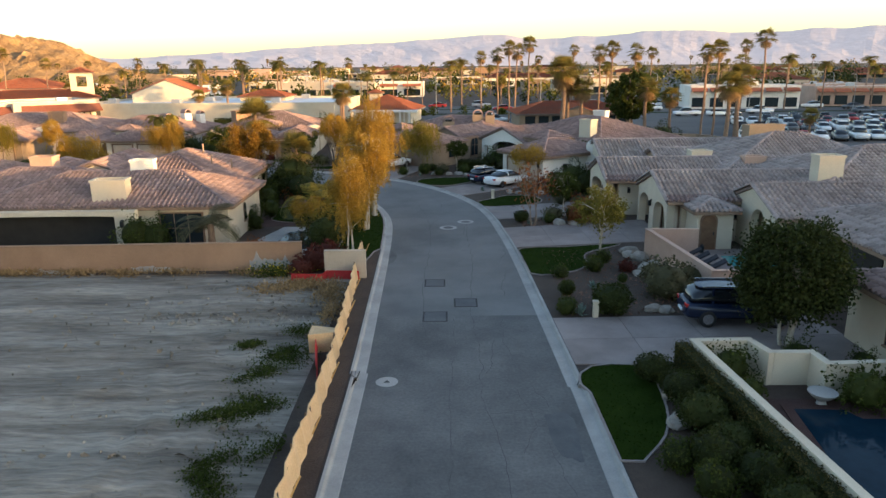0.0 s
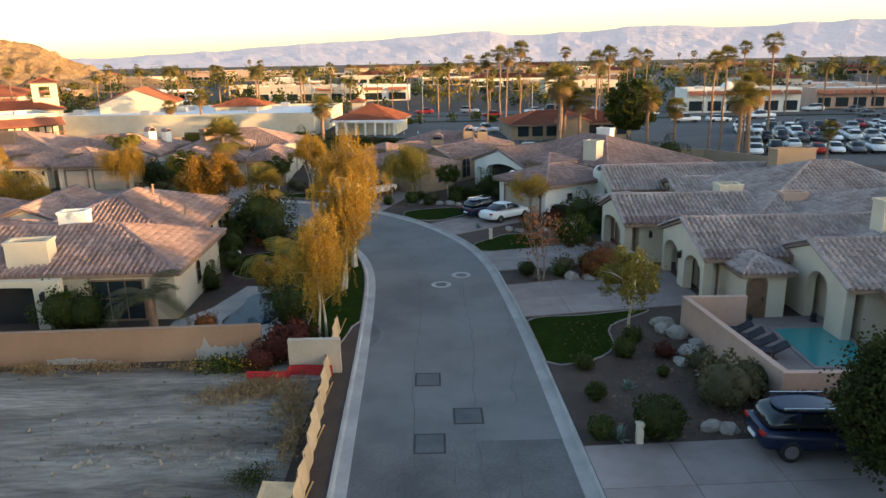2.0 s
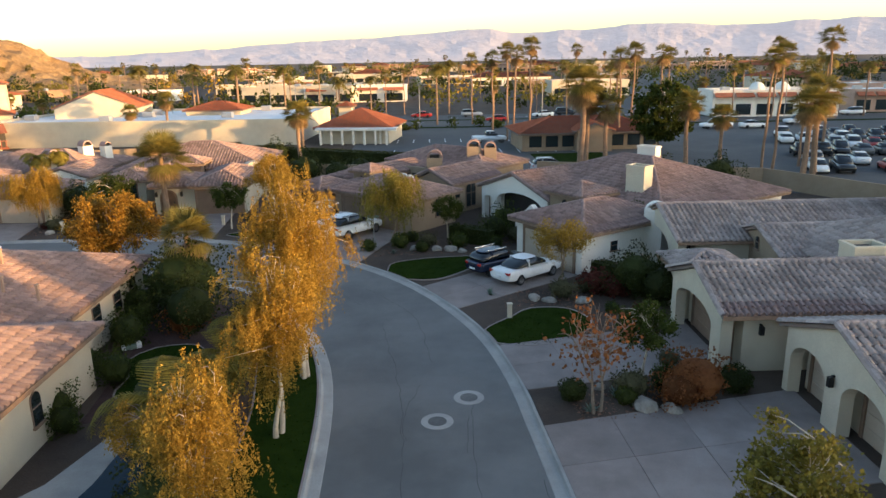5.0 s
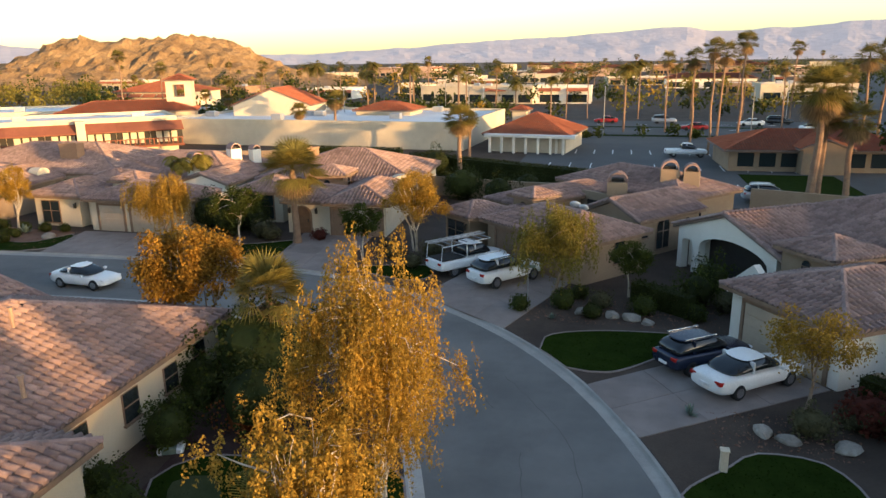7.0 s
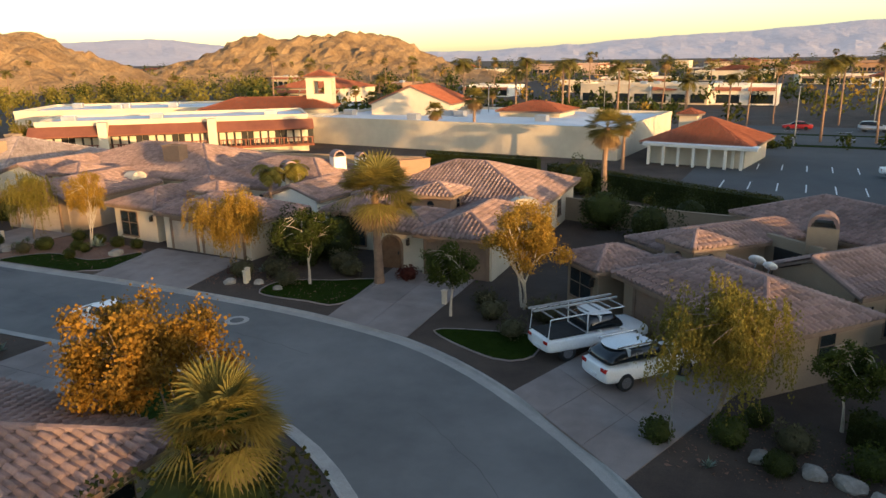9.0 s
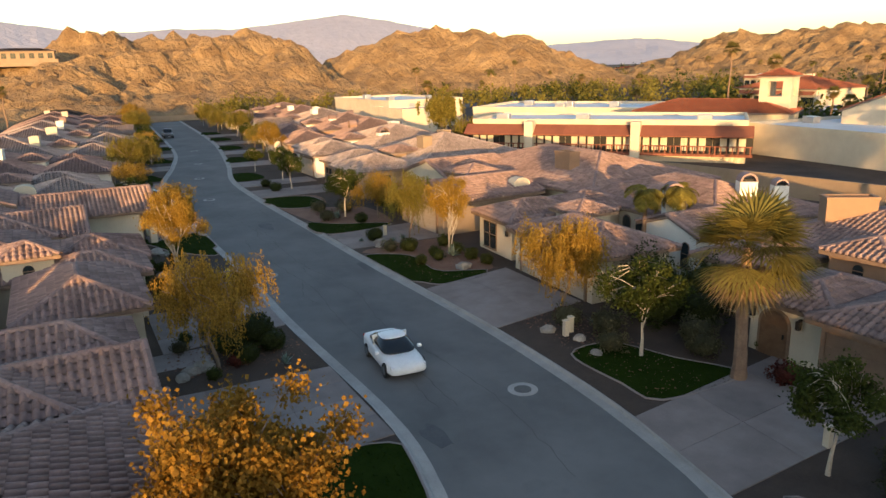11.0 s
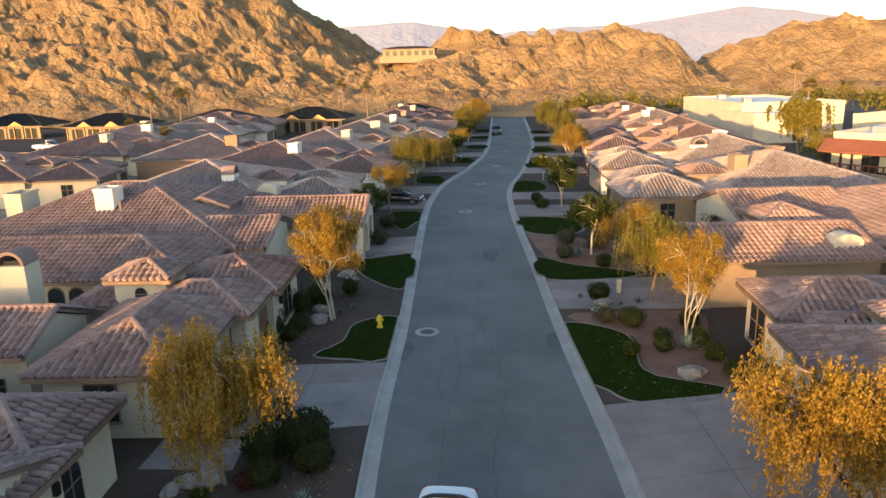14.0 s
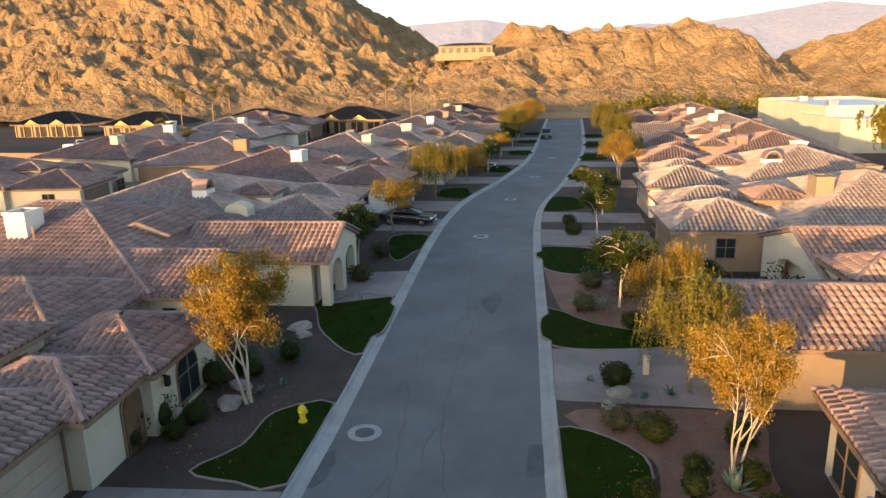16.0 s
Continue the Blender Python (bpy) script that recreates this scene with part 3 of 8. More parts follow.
# ---- the houses ----
# west of the street, beside the bare lot
h = house(-13.9, 44.5, 1.5, "low cream stucco house with pinkish tile roof and two chimneys")
wing(h, -16, 0, 0, 8.5, 2.75, "hip", "cream", .34, singles=50)
wing(h, -12, 6, -1.7, 19.0, 2.75, "hip", "cream", .36, singles=45)
wing(h, -21, 3, -9, 11, 2.75, "hip", "cream", .34)
wing(h, -17, 11, -8.5, 18.8, 2.75, "hip", "cream", .34)
chimney(h, -6.9, 4.7, 2.5, 5.1, 1.5, 1.0, "box", "white_stucco", 6)
chimney(h, -7.6, .9, 2.5, 4.35, 2.1, 1.2, "box", "cream", 6)
vent(h, -3.6, 9.4, 4.4)
vent(h, -2.0, 9.0, 4.1)
vent(h, -5, 12, 4.9)
facade(h, "s", -10.7, -.5, 10.4, 2.6, 2.6, [(-.3, 8.4, 2.3, .06)], .5)
# near-black sheet on the closed wall imitates the shade in the patio
box("patio_shade_sheet", -15.2, -.03, 0, -6.8, .0, 2.3, "dark", h)
window(h, "s", -3.0, 0, .1, 2.6, 2.1, bars=2)
for yy in (10.4, 13.0, 17.4):
    window(h, "e", -1.7, yy, 1.0, .8, 1.1, bars=0)
window(h, "e", 0, 4, .9, .6, 1.2, arch=True, bars=0)
window(h, "e", -1.7, 15.4, 1.0, .8, 1.0, bars=0)
lantern(h, "s", -5.6, 0)
lantern(h, "s", -6.3, -1.0)

# east, the house with the walled turquoise pool
h = house(14.3, 44.6, 0, "cream stucco house with arched garages and grey tile roofs")
wing(h, .9, .2, 12, 7, 2.75, "gable_x", "cream", .36, material="tile_grey", singles=50, ext=(.95, 0, 0, 0))
facade(h, "w", 0.45, 3.6, 6.8, 2.65, 3.87, [(-1.75, 2.5, 2.3, .8), (1.75, 2.5, 2.3, .8)], .5)
garage_door(h, "w", .92, 1.85, 2.3, 2.2, "garage")
garage_door(h, "w", .92, 5.35, 2.3, 2.2, "garage")
wing(h, 1.2, -1.9, 3.4, 1.2, 2.5, "hip", "cream", .34, material="tile_grey", over=.35)
entry_door(h, "s", 1.9, -1.9, .9, 2.2)
wing(h, 5.4, -5.2, 14, 1.5, 2.75, "gable_x", "cream", .36, material="tile_grey", ext=(.9, 0, 0, 0))
facade(h, "w", 4.95, -1.85, 6.7, 2.65, 3.85, [(.9, 1.9, 2.7, .9)], .45)
wing(h, 6.6, -12.5, 20, -4.5, 2.75, "hip", "cream", .34, material="tile_grey", over=.8)
# dark sheet painted in for the shade under the patio roof
box("patio_shade_sheet", 6.55, -11.8, 0, 6.6, -6.2, 2.2, "dark", h)
wing(h, 8, -2, 24, 12, 2.9, "hip", "cream", .36, material="tile_grey")
chimney(h, 10.4, 1.2, 3, 5.45, 1.6, 1.1, "box", "cream")
window(h, "s", 4.2, .2, 1.5, .5, .5, bars=0)
window(h, "w", 5.4, 3.0, 1.5, .6, .6, bars=0)
lantern(h, "w", 0.0, 3.6, 2.0)
# east, the house behind the hedge and dark pool
h = house(16.6, 19, 0, "cream stucco house with pink tile roof beside a dark walled pool")
wing(h, .2, 2, 13, 9.3, 2.75, "hip", "cream", .34, singles=60)
wing(h, 5, 8, 20, 16.5, 2.75, "hip", "cream", .34)
wing(h, 4, -14, 18, 3, 2.75, "hip", "cream", .34)
window(h, "n", 1.6, 9.3, 1.2, .7, .9, bars=0)
window(h, "w", .2, 6, .8, 1.2, 1.4)
entry_door(h, "w", .2, 3.6)
# east, the long house with a gabled garage
h = house(12.3, 52.9, 0, "cream stucco house with gabled double garage and greyish tile roof")
wing(h, .9, .3, 9, 6.4, 2.75, "gable_x", "cream", .36, material="tile_grey", singles=50, ext=(.95, 0, 0, 0))
facade(h, "w", .45, 3.35, 6.1, 2.65, 3.74, [(-.2, 4.4, 2.4, .7)], .5)
garage_door(h, "w", .92, 3.5, 4.4, 2.2, "garage_dark")
wing(h, .6, 6.6, 3.6, 9.6, 2.6, "hip", "cream", .34, material="tile_grey", over=.35)
wing(h, 8, -.6, 24, 13, 2.9, "hip", "cream", .37, material="tile_grey", singles=50)
wing(h, 6.4, 8.4, 20, 14, 2.75, "gable_x", "tan", .32, material="tile_grey")
wing(h, 3.2, 12.2, 18, 19.5, 2.75, "gable_x", "cream", .34, material="tile_grey", ext=(1.0, 0, 0, 0))
facade(h, "w", 2.7, 15.85, 7.3, 2.65, 3.89, [(-.6, 5.2, 2.6, .9)], .5)
# patio depth is a dark sheet for shade behind the arch
box("patio_shade_sheet", 3.15, 12.9, 0, 3.2, 18, 2.5, "dark", h)
window(h, "w", 6.4, 11.2, 2.4, .35, .7, arch=True, bars=0)
window(h, "w", 6.4, 12.8, 1.1, .8, 1.2, arch=True, bars=0)
chimney(h, 8.3, 4.6, 2.4, 4.4, 1.6, 1.3, "box", "cream")
chimney(h, 11.4, 1.6, 3, 4.3, 1.6, 1.0, "box", "pinkwall")
chimney(h, 17.5, 14, 3, 5.6, 3.6, 1.2, "box", "tan", 10)
window(h, "s", 4.2, .3, 1.6, .5, .45, bars=0)
window(h, "s", 7.2, .3, .5, .5, 1.2, bars=0)
box("meter_box", 3.0, .1, .8, 3.9, .28, 1.7, "cream", h, .02)
lantern(h, "s", 1.6, .3, 2.0)
# the white house at the bend
h = house(9.2, 66.6, -57, "white stucco house with arched patio gable and pink tile roof")
wing(h, -6.6, .4, -.4, 8.5, 2.7, "hip", "white_stucco", .34, singles=50)
garage_door(h, "s", -3.4, .4, 4.6, 2.1, "garage")
wing(h, -17.4, 8, -.5, 22, 2.8, "hip", "white_stucco", .34, singles=60)
wing(h, -17.6, 6.6, -9.4, 12, 2.75, "gable_y", "white_stucco", .34, ext=(0, .9, 0, 0))
facade(h, "s", -13.5, 6.2, 8.2, 2.65, 4.04, [(-3.2, 1.0, 2.0, .2), (.7, 5.6, 2.7, .9)], .5, "white_stucco")
# dark sheet behind the arch stands in for patio shade
box("patio_shade_sheet", -15.6, 6.55, 0, -10, 6.6, 2.6, "dark", h)
facade(h, "s", -8.2, 3.4, 3.4, 1.5, 2.9, [(0.1, .9, 2.0, .45)], .4, "white_stucco")
tower(h, -7.2, 7.0, 3.2, 3.6, wall="tan")
chimney(h, -4.6, 10.2, 3, 5.5, 1.5, 1.1, "box", "cream", 8)
chimney(h, -9.5, 17, 3, 5.9, 1.7, .8, "box", "white_stucco", 8)
chimney(h, .2, 7.0, 0, 3.9, 1.8, 1.5, "round", "white_stucco", 90)
for yy, ww, zz in ((3.2, .9, 1.2), (11.5, 1.2, .9), (15.2, 1.5, .9), (18.6, 1.2, 1.0)):
    window(h, "e", -.4 if yy < 8 else -.5, yy, zz, ww * .6 if yy < 8 else ww, .6 if yy < 8 else 1.2, bars=0)
lantern(h, "s", -.9, .4)
# the tan house with three hooded chimneys
h = house(-2.0, 79.1, -41, "tan stucco house with hooded chimneys and brown garage doors")
wing(h, -8.1, .1, .6, 5.5, 2.65, "hip", "tan", .36, singles=60)
wing(h, -12.1, -.6, -9.3, 2.8, 2.65, "hip", "tan", .38)
wing(h, -9.6, 1.5, -7.0, 6.4, 2.6, "hip", "tan", .30)
tower(h, -8.4, 4.6, 2.1, 3.75, wall="tan")
wing(h, -5.7, 7.1, -1.2, 13.9, 2.75, "gable_y", "tan", .42, singles=50)
wing(h, -15.2, 14.2, -3.0, 21.0, 3.0, "hip", "tan", .36)
wing(h, -13.2, 4.6, -9.9, 15.0, 2.75, "hip", "tan", .34)
box("court_wall", -9.9, 11.0, -.1, -6.2, 11.3, 3.1, "tan", h)
# dark sheet on the court wall imitates a shaded opening
box("court_shade_sheet", -9.2, 10.93, .2, -7.4, 10.998, 2.5, "dark", h)
garage_door(h, "s", -5.9, .1, 2.4, 2.1, "garage_dark")
garage_door(h, "s", -2.3, .1, 2.6, 2.1, "garage_dark")
window(h, "s", -10.8, -.6, .6, 1.9, 1.5)
entry_door(h, "s", -8.7, 1.5)
lantern(h, "s", -9.6, -.6)
window(h, "e", .6, 3.4, .9, .8, 1.4, bars=0)
window(h, "s", -3.4, 7.1, 1.2, .5, .6, bars=0)
window(h, "e", -1.2, 8.0, 1.4, .6, .6, bars=0)
window(h, "e", -1.2, 9.9, .4, 1.3, 2.2, arch=True)
window(h, "e", -1.2, 12.6, 1.3, .5, .9, arch=True, bars=0)
window(h, "e", -3.0, 16.2, .6, 1.0, 2.0, arch=True)
chimney(h, -7.0, 11.8, 2.6, 4.9, 1.5, 1.2, "hood", "tan", 40)
chimney(h, -5.8, 16.4, 3, 5.5, 1.4, 1.1, "hood", "tan", 40)
chimney(h, -4.4, 17.2, 3, 5.3, 1.2, 1.0, "hood", "tan", 40)
for dx, dy, rr_ in ((-5.9, 6.2, .42), (-4.9, 6.0, .34)):
    dish = empty("satellite_dish")
    dish.parent, dish.matrix_basis = h, pose(dx, dy, 3.05, -50, 0, 30)
    bm = bmesh.new()
    tube(bm, [Vector((0, 0, 0)), Vector((0, 0, .05)), Vector((0, 0, .13))], [.05, rr_ * .7, rr_], 14)
    part("dish", bm, "roofwhite", dish, smooth=True)
    box("arm", -.02, -.02, -.5, .02, .02, .02, "metal_pole", dish)
# north side of the bend: cream house behind the palm
h = house(-22, 89.2, 4, "cream stucco house with brown garage behind a stout palm")
wing(h, -2.8, -.9, 1.0, 4.4, 2.6, "hip", "cream", .30)
wing(h, .75, -1.45, 5.3, 7.4, 2.65, "hip", "cream", .36, singles=50)
wing(h, -8.6, 7.3, 5.5, 19.0, 2.9, "hip", "cream", .33)
tower(h, -1.4, 6.2, 2.9, 3.75, wall="peach")
wing(h, -8.4, 2.4, -4.6, 8.4, 2.7, "hip", "cream", .34)
garage_door(h, "s", 3.0, -1.45, 3.9, 2.1, "garage_dark")
entry_door(h, "s", -1.6, -.9, 1.3, 2.1)
lantern(h, "s", -.4, -.9)
lantern(h, "s", -2.6, -.9)
window(h, "s", -6.5, 2.4, .3, 2.2, 2.0)
window(h, "e", 5.5, 14, .9, 1.0, 1.2)
chimney(h, -5.6, 10.7, 3, 5.3, 2.7, 1.0, "box", "peach", 54)
chimney(h, 4.7, 7.1, 2, 3.5, 2.2, 1.1, "round", "cream", 20)
# north: house with two front wings and a lantern tower
h = house(-33.2, 86, -1.5, "cream stucco house with tower and tile roofs lit by low sun")
wing(h, -7.9, -.35, .25, 4.9, 2.65, "hip", "cream", .36, singles=45)
wing(h, -14.0, .25, -9.5, 6.2, 2.65, "hip", "cream", .36, singles=50)
wing(h, -9.7, 1.2, -7.6, 6.0, 2.6, "hip", "cream", .30)
wing(h, -15, 9.4, -.9, 19.6, 2.85, "hip", "cream", .32)
wing(h, -14.2, 5.6, -9.6, 10.5, 2.75, "hip", "cream", .34)
tower(h, -6.9, 4.1, 2.5, 3.6)
wing(h, -4.9, 7.3, -.2, 12.5, 2.75, "gable_y", "white_stucco", .33)
box("court_wall", -9.5, 9.1, -.1, -5.0, 9.35, 2.9, "cream", h)
for xx in (-8.6, -7.2, -5.9):
    window(h, "s", xx, 9.1, .3, .8, 2.0, arch=True, bars=0)
garage_door(h, "s", -5.9, -.35, 2.3, 2.1)
garage_door(h, "s", -2.2, -.35, 3.6, 2.1)
window(h, "s", -12.4, .25, .3, 1.7, 1.8)
entry_door(h, "s", -8.7, 1.2, .9, 2.1)
lantern(h, "s", -9.8, .25)
window(h, "e", .25, 2.6, .9, 1.0, 1.1, bars=1)
window(h, "s", -1.0, 7.3, .7, .6, 1.5, arch=True, bars=0)
chimney(h, -4.3, 9.2, 2.6, 5.3, 1.15, 1.2, "hood", "white_stucco", 60)
chimney(h, -3.8, 15.0, 3, 5.5, 1.15, 1.0, "hood", "white_stucco", 60)
chimney(h, -2.2, 16.2, 3, 5.2, .9, .9, "hood", "white_stucco", 60)
# south side, first house of the straight street
h = house(-27.6, 62.3, 3, "cream stucco house with arched garage gable and pink tiles")
wing(h, -3.5, -7.5, 3.3, .1, 2.75, "gable_y", "cream", .38, singles=120, ext=(0, 0, 0, .6))
facade(h, "n", -.1, .2, 6.8, 2.65, 3.94, [(-1.8, 2.6, 2.35, .8), (1.8, 2.6, 2.35, .8)], .5)
garage_door(h, "n", -1.9, .12, 2.4, 2.2)
garage_door(h, "n", 1.7, .12, 2.4, 2.2)
wing(h, -6.9, -7.2, -3.0, .55, 2.75, "hip", "cream", .46, singles=50)
wing(h, -9.4, -15, -3, -7.4, 2.75, "hip", "cream", .36)
chimney(h, -4.6, -5.8, 2.6, 4.5, 1.7, 1.3, "box", "pinkwall")
window(h, "n", -4.4, .55, .5, 1.0, 1.6, arch=True)
lantern(h, "n", -3.4, .6, 2.0)
# second
h = house(-36.8, 64, 3, "cream stucco house with small tower and hooded chimney")
wing(h, -7.8, -5.25, -.4, -.5, 2.65, "hip", "cream", .38, singles=120)
wing(h, -10.4, -4.6, -6.4, .25, 2.65, "hip", "cream", .36)
wing(h, -14.9, -4.2, -9.8, .6, 2.65, "hip", "cream", .36)
tower(h, -9.4, -5.0, 2.4, 3.75)
wing(h, -6.9, -21, -2.4, -7.0, 2.6, "gable_y", "cream", .40, singles=50)
wing(h, -19.5, -21, -11.9, -4.4, 2.7, "hip", "cream", .32)
wing(h, -11.9, -8.0, -8.4, -4.4, 2.5, "hip", "cream", .3)
chimney(h, -8.2, -10.5, 0, 5.3, 1.35, 1.2, "hood", rot=90)
window(h, "e", -.4, -3.2, .7, 1.1, 1.4, bars=1)
box("meter_box", -.38, -1.6, .7, -.15, -.9, 1.7, "cream", h, .02)
entry_door(h, "e", -2.4, -10.6, 1.5, 2.1)
window(h, "e", -2.4, -8.3, .8, .6, .7, bars=0)
for yy in (-6.8, -7.9, -9.0):
    window(h, "e", -11.9, yy - 2.2, .3, .8, 1.9, arch=True, bars=0)
entry_door(h, "n", -9.0, .25, 1.1, 2.2)
window(h, "n", -12.4, .6, .4, 1.6, 1.9, arch=True)
lantern(h, "n", -10.6, .6)
garage_door(h, "n", -4.0, -.5, 4.6, 2.1)
# third
h = house(-54.3, 61.6, 3, "cream stucco house with long tile roof and arched garage")
wing(h, -16.4, -21, -.3, -2.4, 2.8, "hip", "cream", .33, singles=60)
wing(h, -7.4, -6, -.35, -.4, 2.7, "gable_y", "cream", .30, singles=40)
wing(h, -13, -4, -6.6, 3.6, 2.75, "gable_y", "cream", .36, ext=(0, 0, 0, 1.0))
facade(h, "n", -9.8, 4.1, 6.4, 2.65, 3.8, [(-1.5, 2.2, 2.3, .7), (1.5, 2.2, 2.3, .7)], .5)
garage_door(h, "n", -8.3, 3.62, 2.1, 2.1)
garage_door(h, "n", -11.3, 3.62, 2.1, 2.1)
wing(h, -12.4, -7.6, -6.8, -4.8, 3.95, "gable_x", "white_stucco", .40)
window(h, "e", -6.8, -6.2, 3.5, .3, .4, bars=0)
for yy in (-1.4, -4.6, -7.6):
    window(h, "e", -.35 if yy > -5.5 else -.3, yy, 1.4, .6, .6, bars=0)
chimney(h, -5.1, -11.7, 3, 5.75, 1.5, 1.2, "box", "white_stucco")
chimney(h, -5.6, -17.8, 3, 5.5, 2.0, 1.1, "box", "cream")
chimney(h, -15.6, -4, 2.6, 4.2, 1.6, 1.2, "round", "cream", 90)
vent(h, -4.2, -10.6, 4.6)
# north, second house of the straight street
h = house(-51.2, 86.4, 3, "cream stucco house with pink tile garage wing and patio gable")
wing(h, -7.4, -.7, -.2, 8.6, 2.65, "gable_y", "tan", .28, singles=45)
wing(h, -17.0, 5.4, -8.2, 12, 2.75, "gable_y", "cream", .30, ext=(0, .8, 0, 0))
facade(h, "s", -12.6, 5.0, 8.8, 2.65, 3.95, [(.6, 5.0, 2.4, .7)], .4)
wing(h, -16, 9.6, 5, 23, 2.9, "hip", "cream", .30)
tower(h, -6.9, 6.3, 3.3, 3.6)
chimney(h, -1.8, 12.6, 3, 5.4, 2.0, 1.1, "box", "peach")
chimney(h, -1.4, 7.2, 2.0, 3.7, 1.6, 1.0, "round", "cream", 90)
garage_door(h, "s", -3.6, -.7, 4.8, 2.1)


def row_house(x, y, rot, seed, north, detail=0):
    """A house of the rows farther along the street."""
    r = random.Random(seed)
    wall = r.choice(["cream", "cream", "tan", "white_stucco", "peach"])
    s = 1 if north else -1
    hh = house(x, y, rot, r.choice(["tan", "cream", "sand-coloured"]) + " stucco house with tile roofs in a close row")
    t = r.choice(["tile", "tile", "tile_grey"])

    def w(x0, y0, x1, y1, *a, **k):
        ya, yb = sorted((y0 * s, y1 * s))
        wing(hh, x0, ya, x1, yb, *a, detail=detail, material=t, **k)
    w(-6.8, 0, -.2, 6.8, 2.7, r.choice(["hip", "hip", "gable_y"]), wall, .35)
    w(-12.4, .6 + r.random(), -7.0, 7.4, 2.7, "hip", wall, .35)
    w(-14.6, 6.8, .4, 21, 2.85, "hip", wall, .32)
    tower(hh, -8 + r.random() * 2, s * (7.2 + r.random()), 3.0, 3.75, detail, wall)
    f = "s" if north else "n"
    garage_door(hh, f, -3.4, 0, 4.6, 2.1, r.choice(["garage", "garage_dark"]))
    window(hh, f, -10, s * .6, .5, 1.8, 1.5)
    window(hh, "e", -.2, s * 3, .9, 1.1, 1.2)
    window(hh, "e", .4, s * 12, .9, 1.6, 1.3)
    chimney(hh, -3 - r.random() * 2, s * (10 + r.random() * 2), 3, 5.3, 1.5, 1.1, r.choice(["box", "hood"]), wall, r.choice([0, 90]))
    if r.random() < .4:
        chimney(hh, -9 - r.random() * 3, s * (13 + r.random() * 3), 3, 5.4, 1.4, 1.1, r.choice(["box", "hood"]), wall)


for i, (x, y) in enumerate(((-70.6, 63.2), (-86.6, 63.4), (-103, 65.2), (-119.5, 67.4), (-136, 68.4), (-152.5, 68.8), (-169, 69.0))):
    row_house(x, y, 3 if i < 1 else (-4 if i < 4 else -1), 40 + i, False)
for i, (x, y) in enumerate(((-69.7, 85.4), (-86, 85.8), (-102.5, 86.8), (-117, 88.0), (-133.5, 89), (-150, 89.4), (-167, 89.6))):
    row_house(x, y, 3 if i < 2 else (-4 if i < 4 else -1), 60 + i, True)
# houses deeper in, behind the southern row
for i, (x, y, ro) in enumerate(((-84, 34, 10), (-104, 33, -5), (-122, 30, 0), (-140, 34, 5), (-158, 30, 0), (-100, 52, 4))):
    row_house(x, y, ro, 90 + i, False)

# ---- hills ----
def seg_d(p, a, b):
    ab = (b[0] - a[0], b[1] - a[1])
    t = max(0, min(1, ((p[0] - a[0]) * ab[0] + (p[1] - a[1]) * ab[1]) / (ab[0] ** 2 + ab[1] ** 2)))
    return math.hypot(p[0] - a[0] - ab[0] * t, p[1] - a[1] - ab[1] * t), t


RIDGES = [
    ((-400, -150), (-395, -62), 92, 76, 205), ((-395, -62), (-378, -27), 76, 44, 170), ((-378, -27), (-340, 14), 44, 21, 125),
    ((-340, 14), (-316, 38), 21, 19, 105), ((-316, 38), (-318, 64), 19, 32, 105), ((-318, 64), (-317, 96), 32, 28, 100),
    ((-317, 96), (-315, 132), 28, 27, 95), ((-315, 132), (-311, 150), 27, 14, 75), ((-400, -150), (-420, -340), 92, 96, 230),
    ((-420, 185), (-392, 215), 16, 29, 72), ((-392, 215), (-373, 240), 29, 36, 72), ((-373, 240), (-352, 278), 36, 30, 70), ((-352, 278), (-338, 304), 30, 8, 60),
    ((-348, 384), (-318, 402), 13, 28, 66), ((-318, 402), (-250, 448), 28, 30, 70), ((-250, 448), (-192, 430), 30, 11, 62),
]


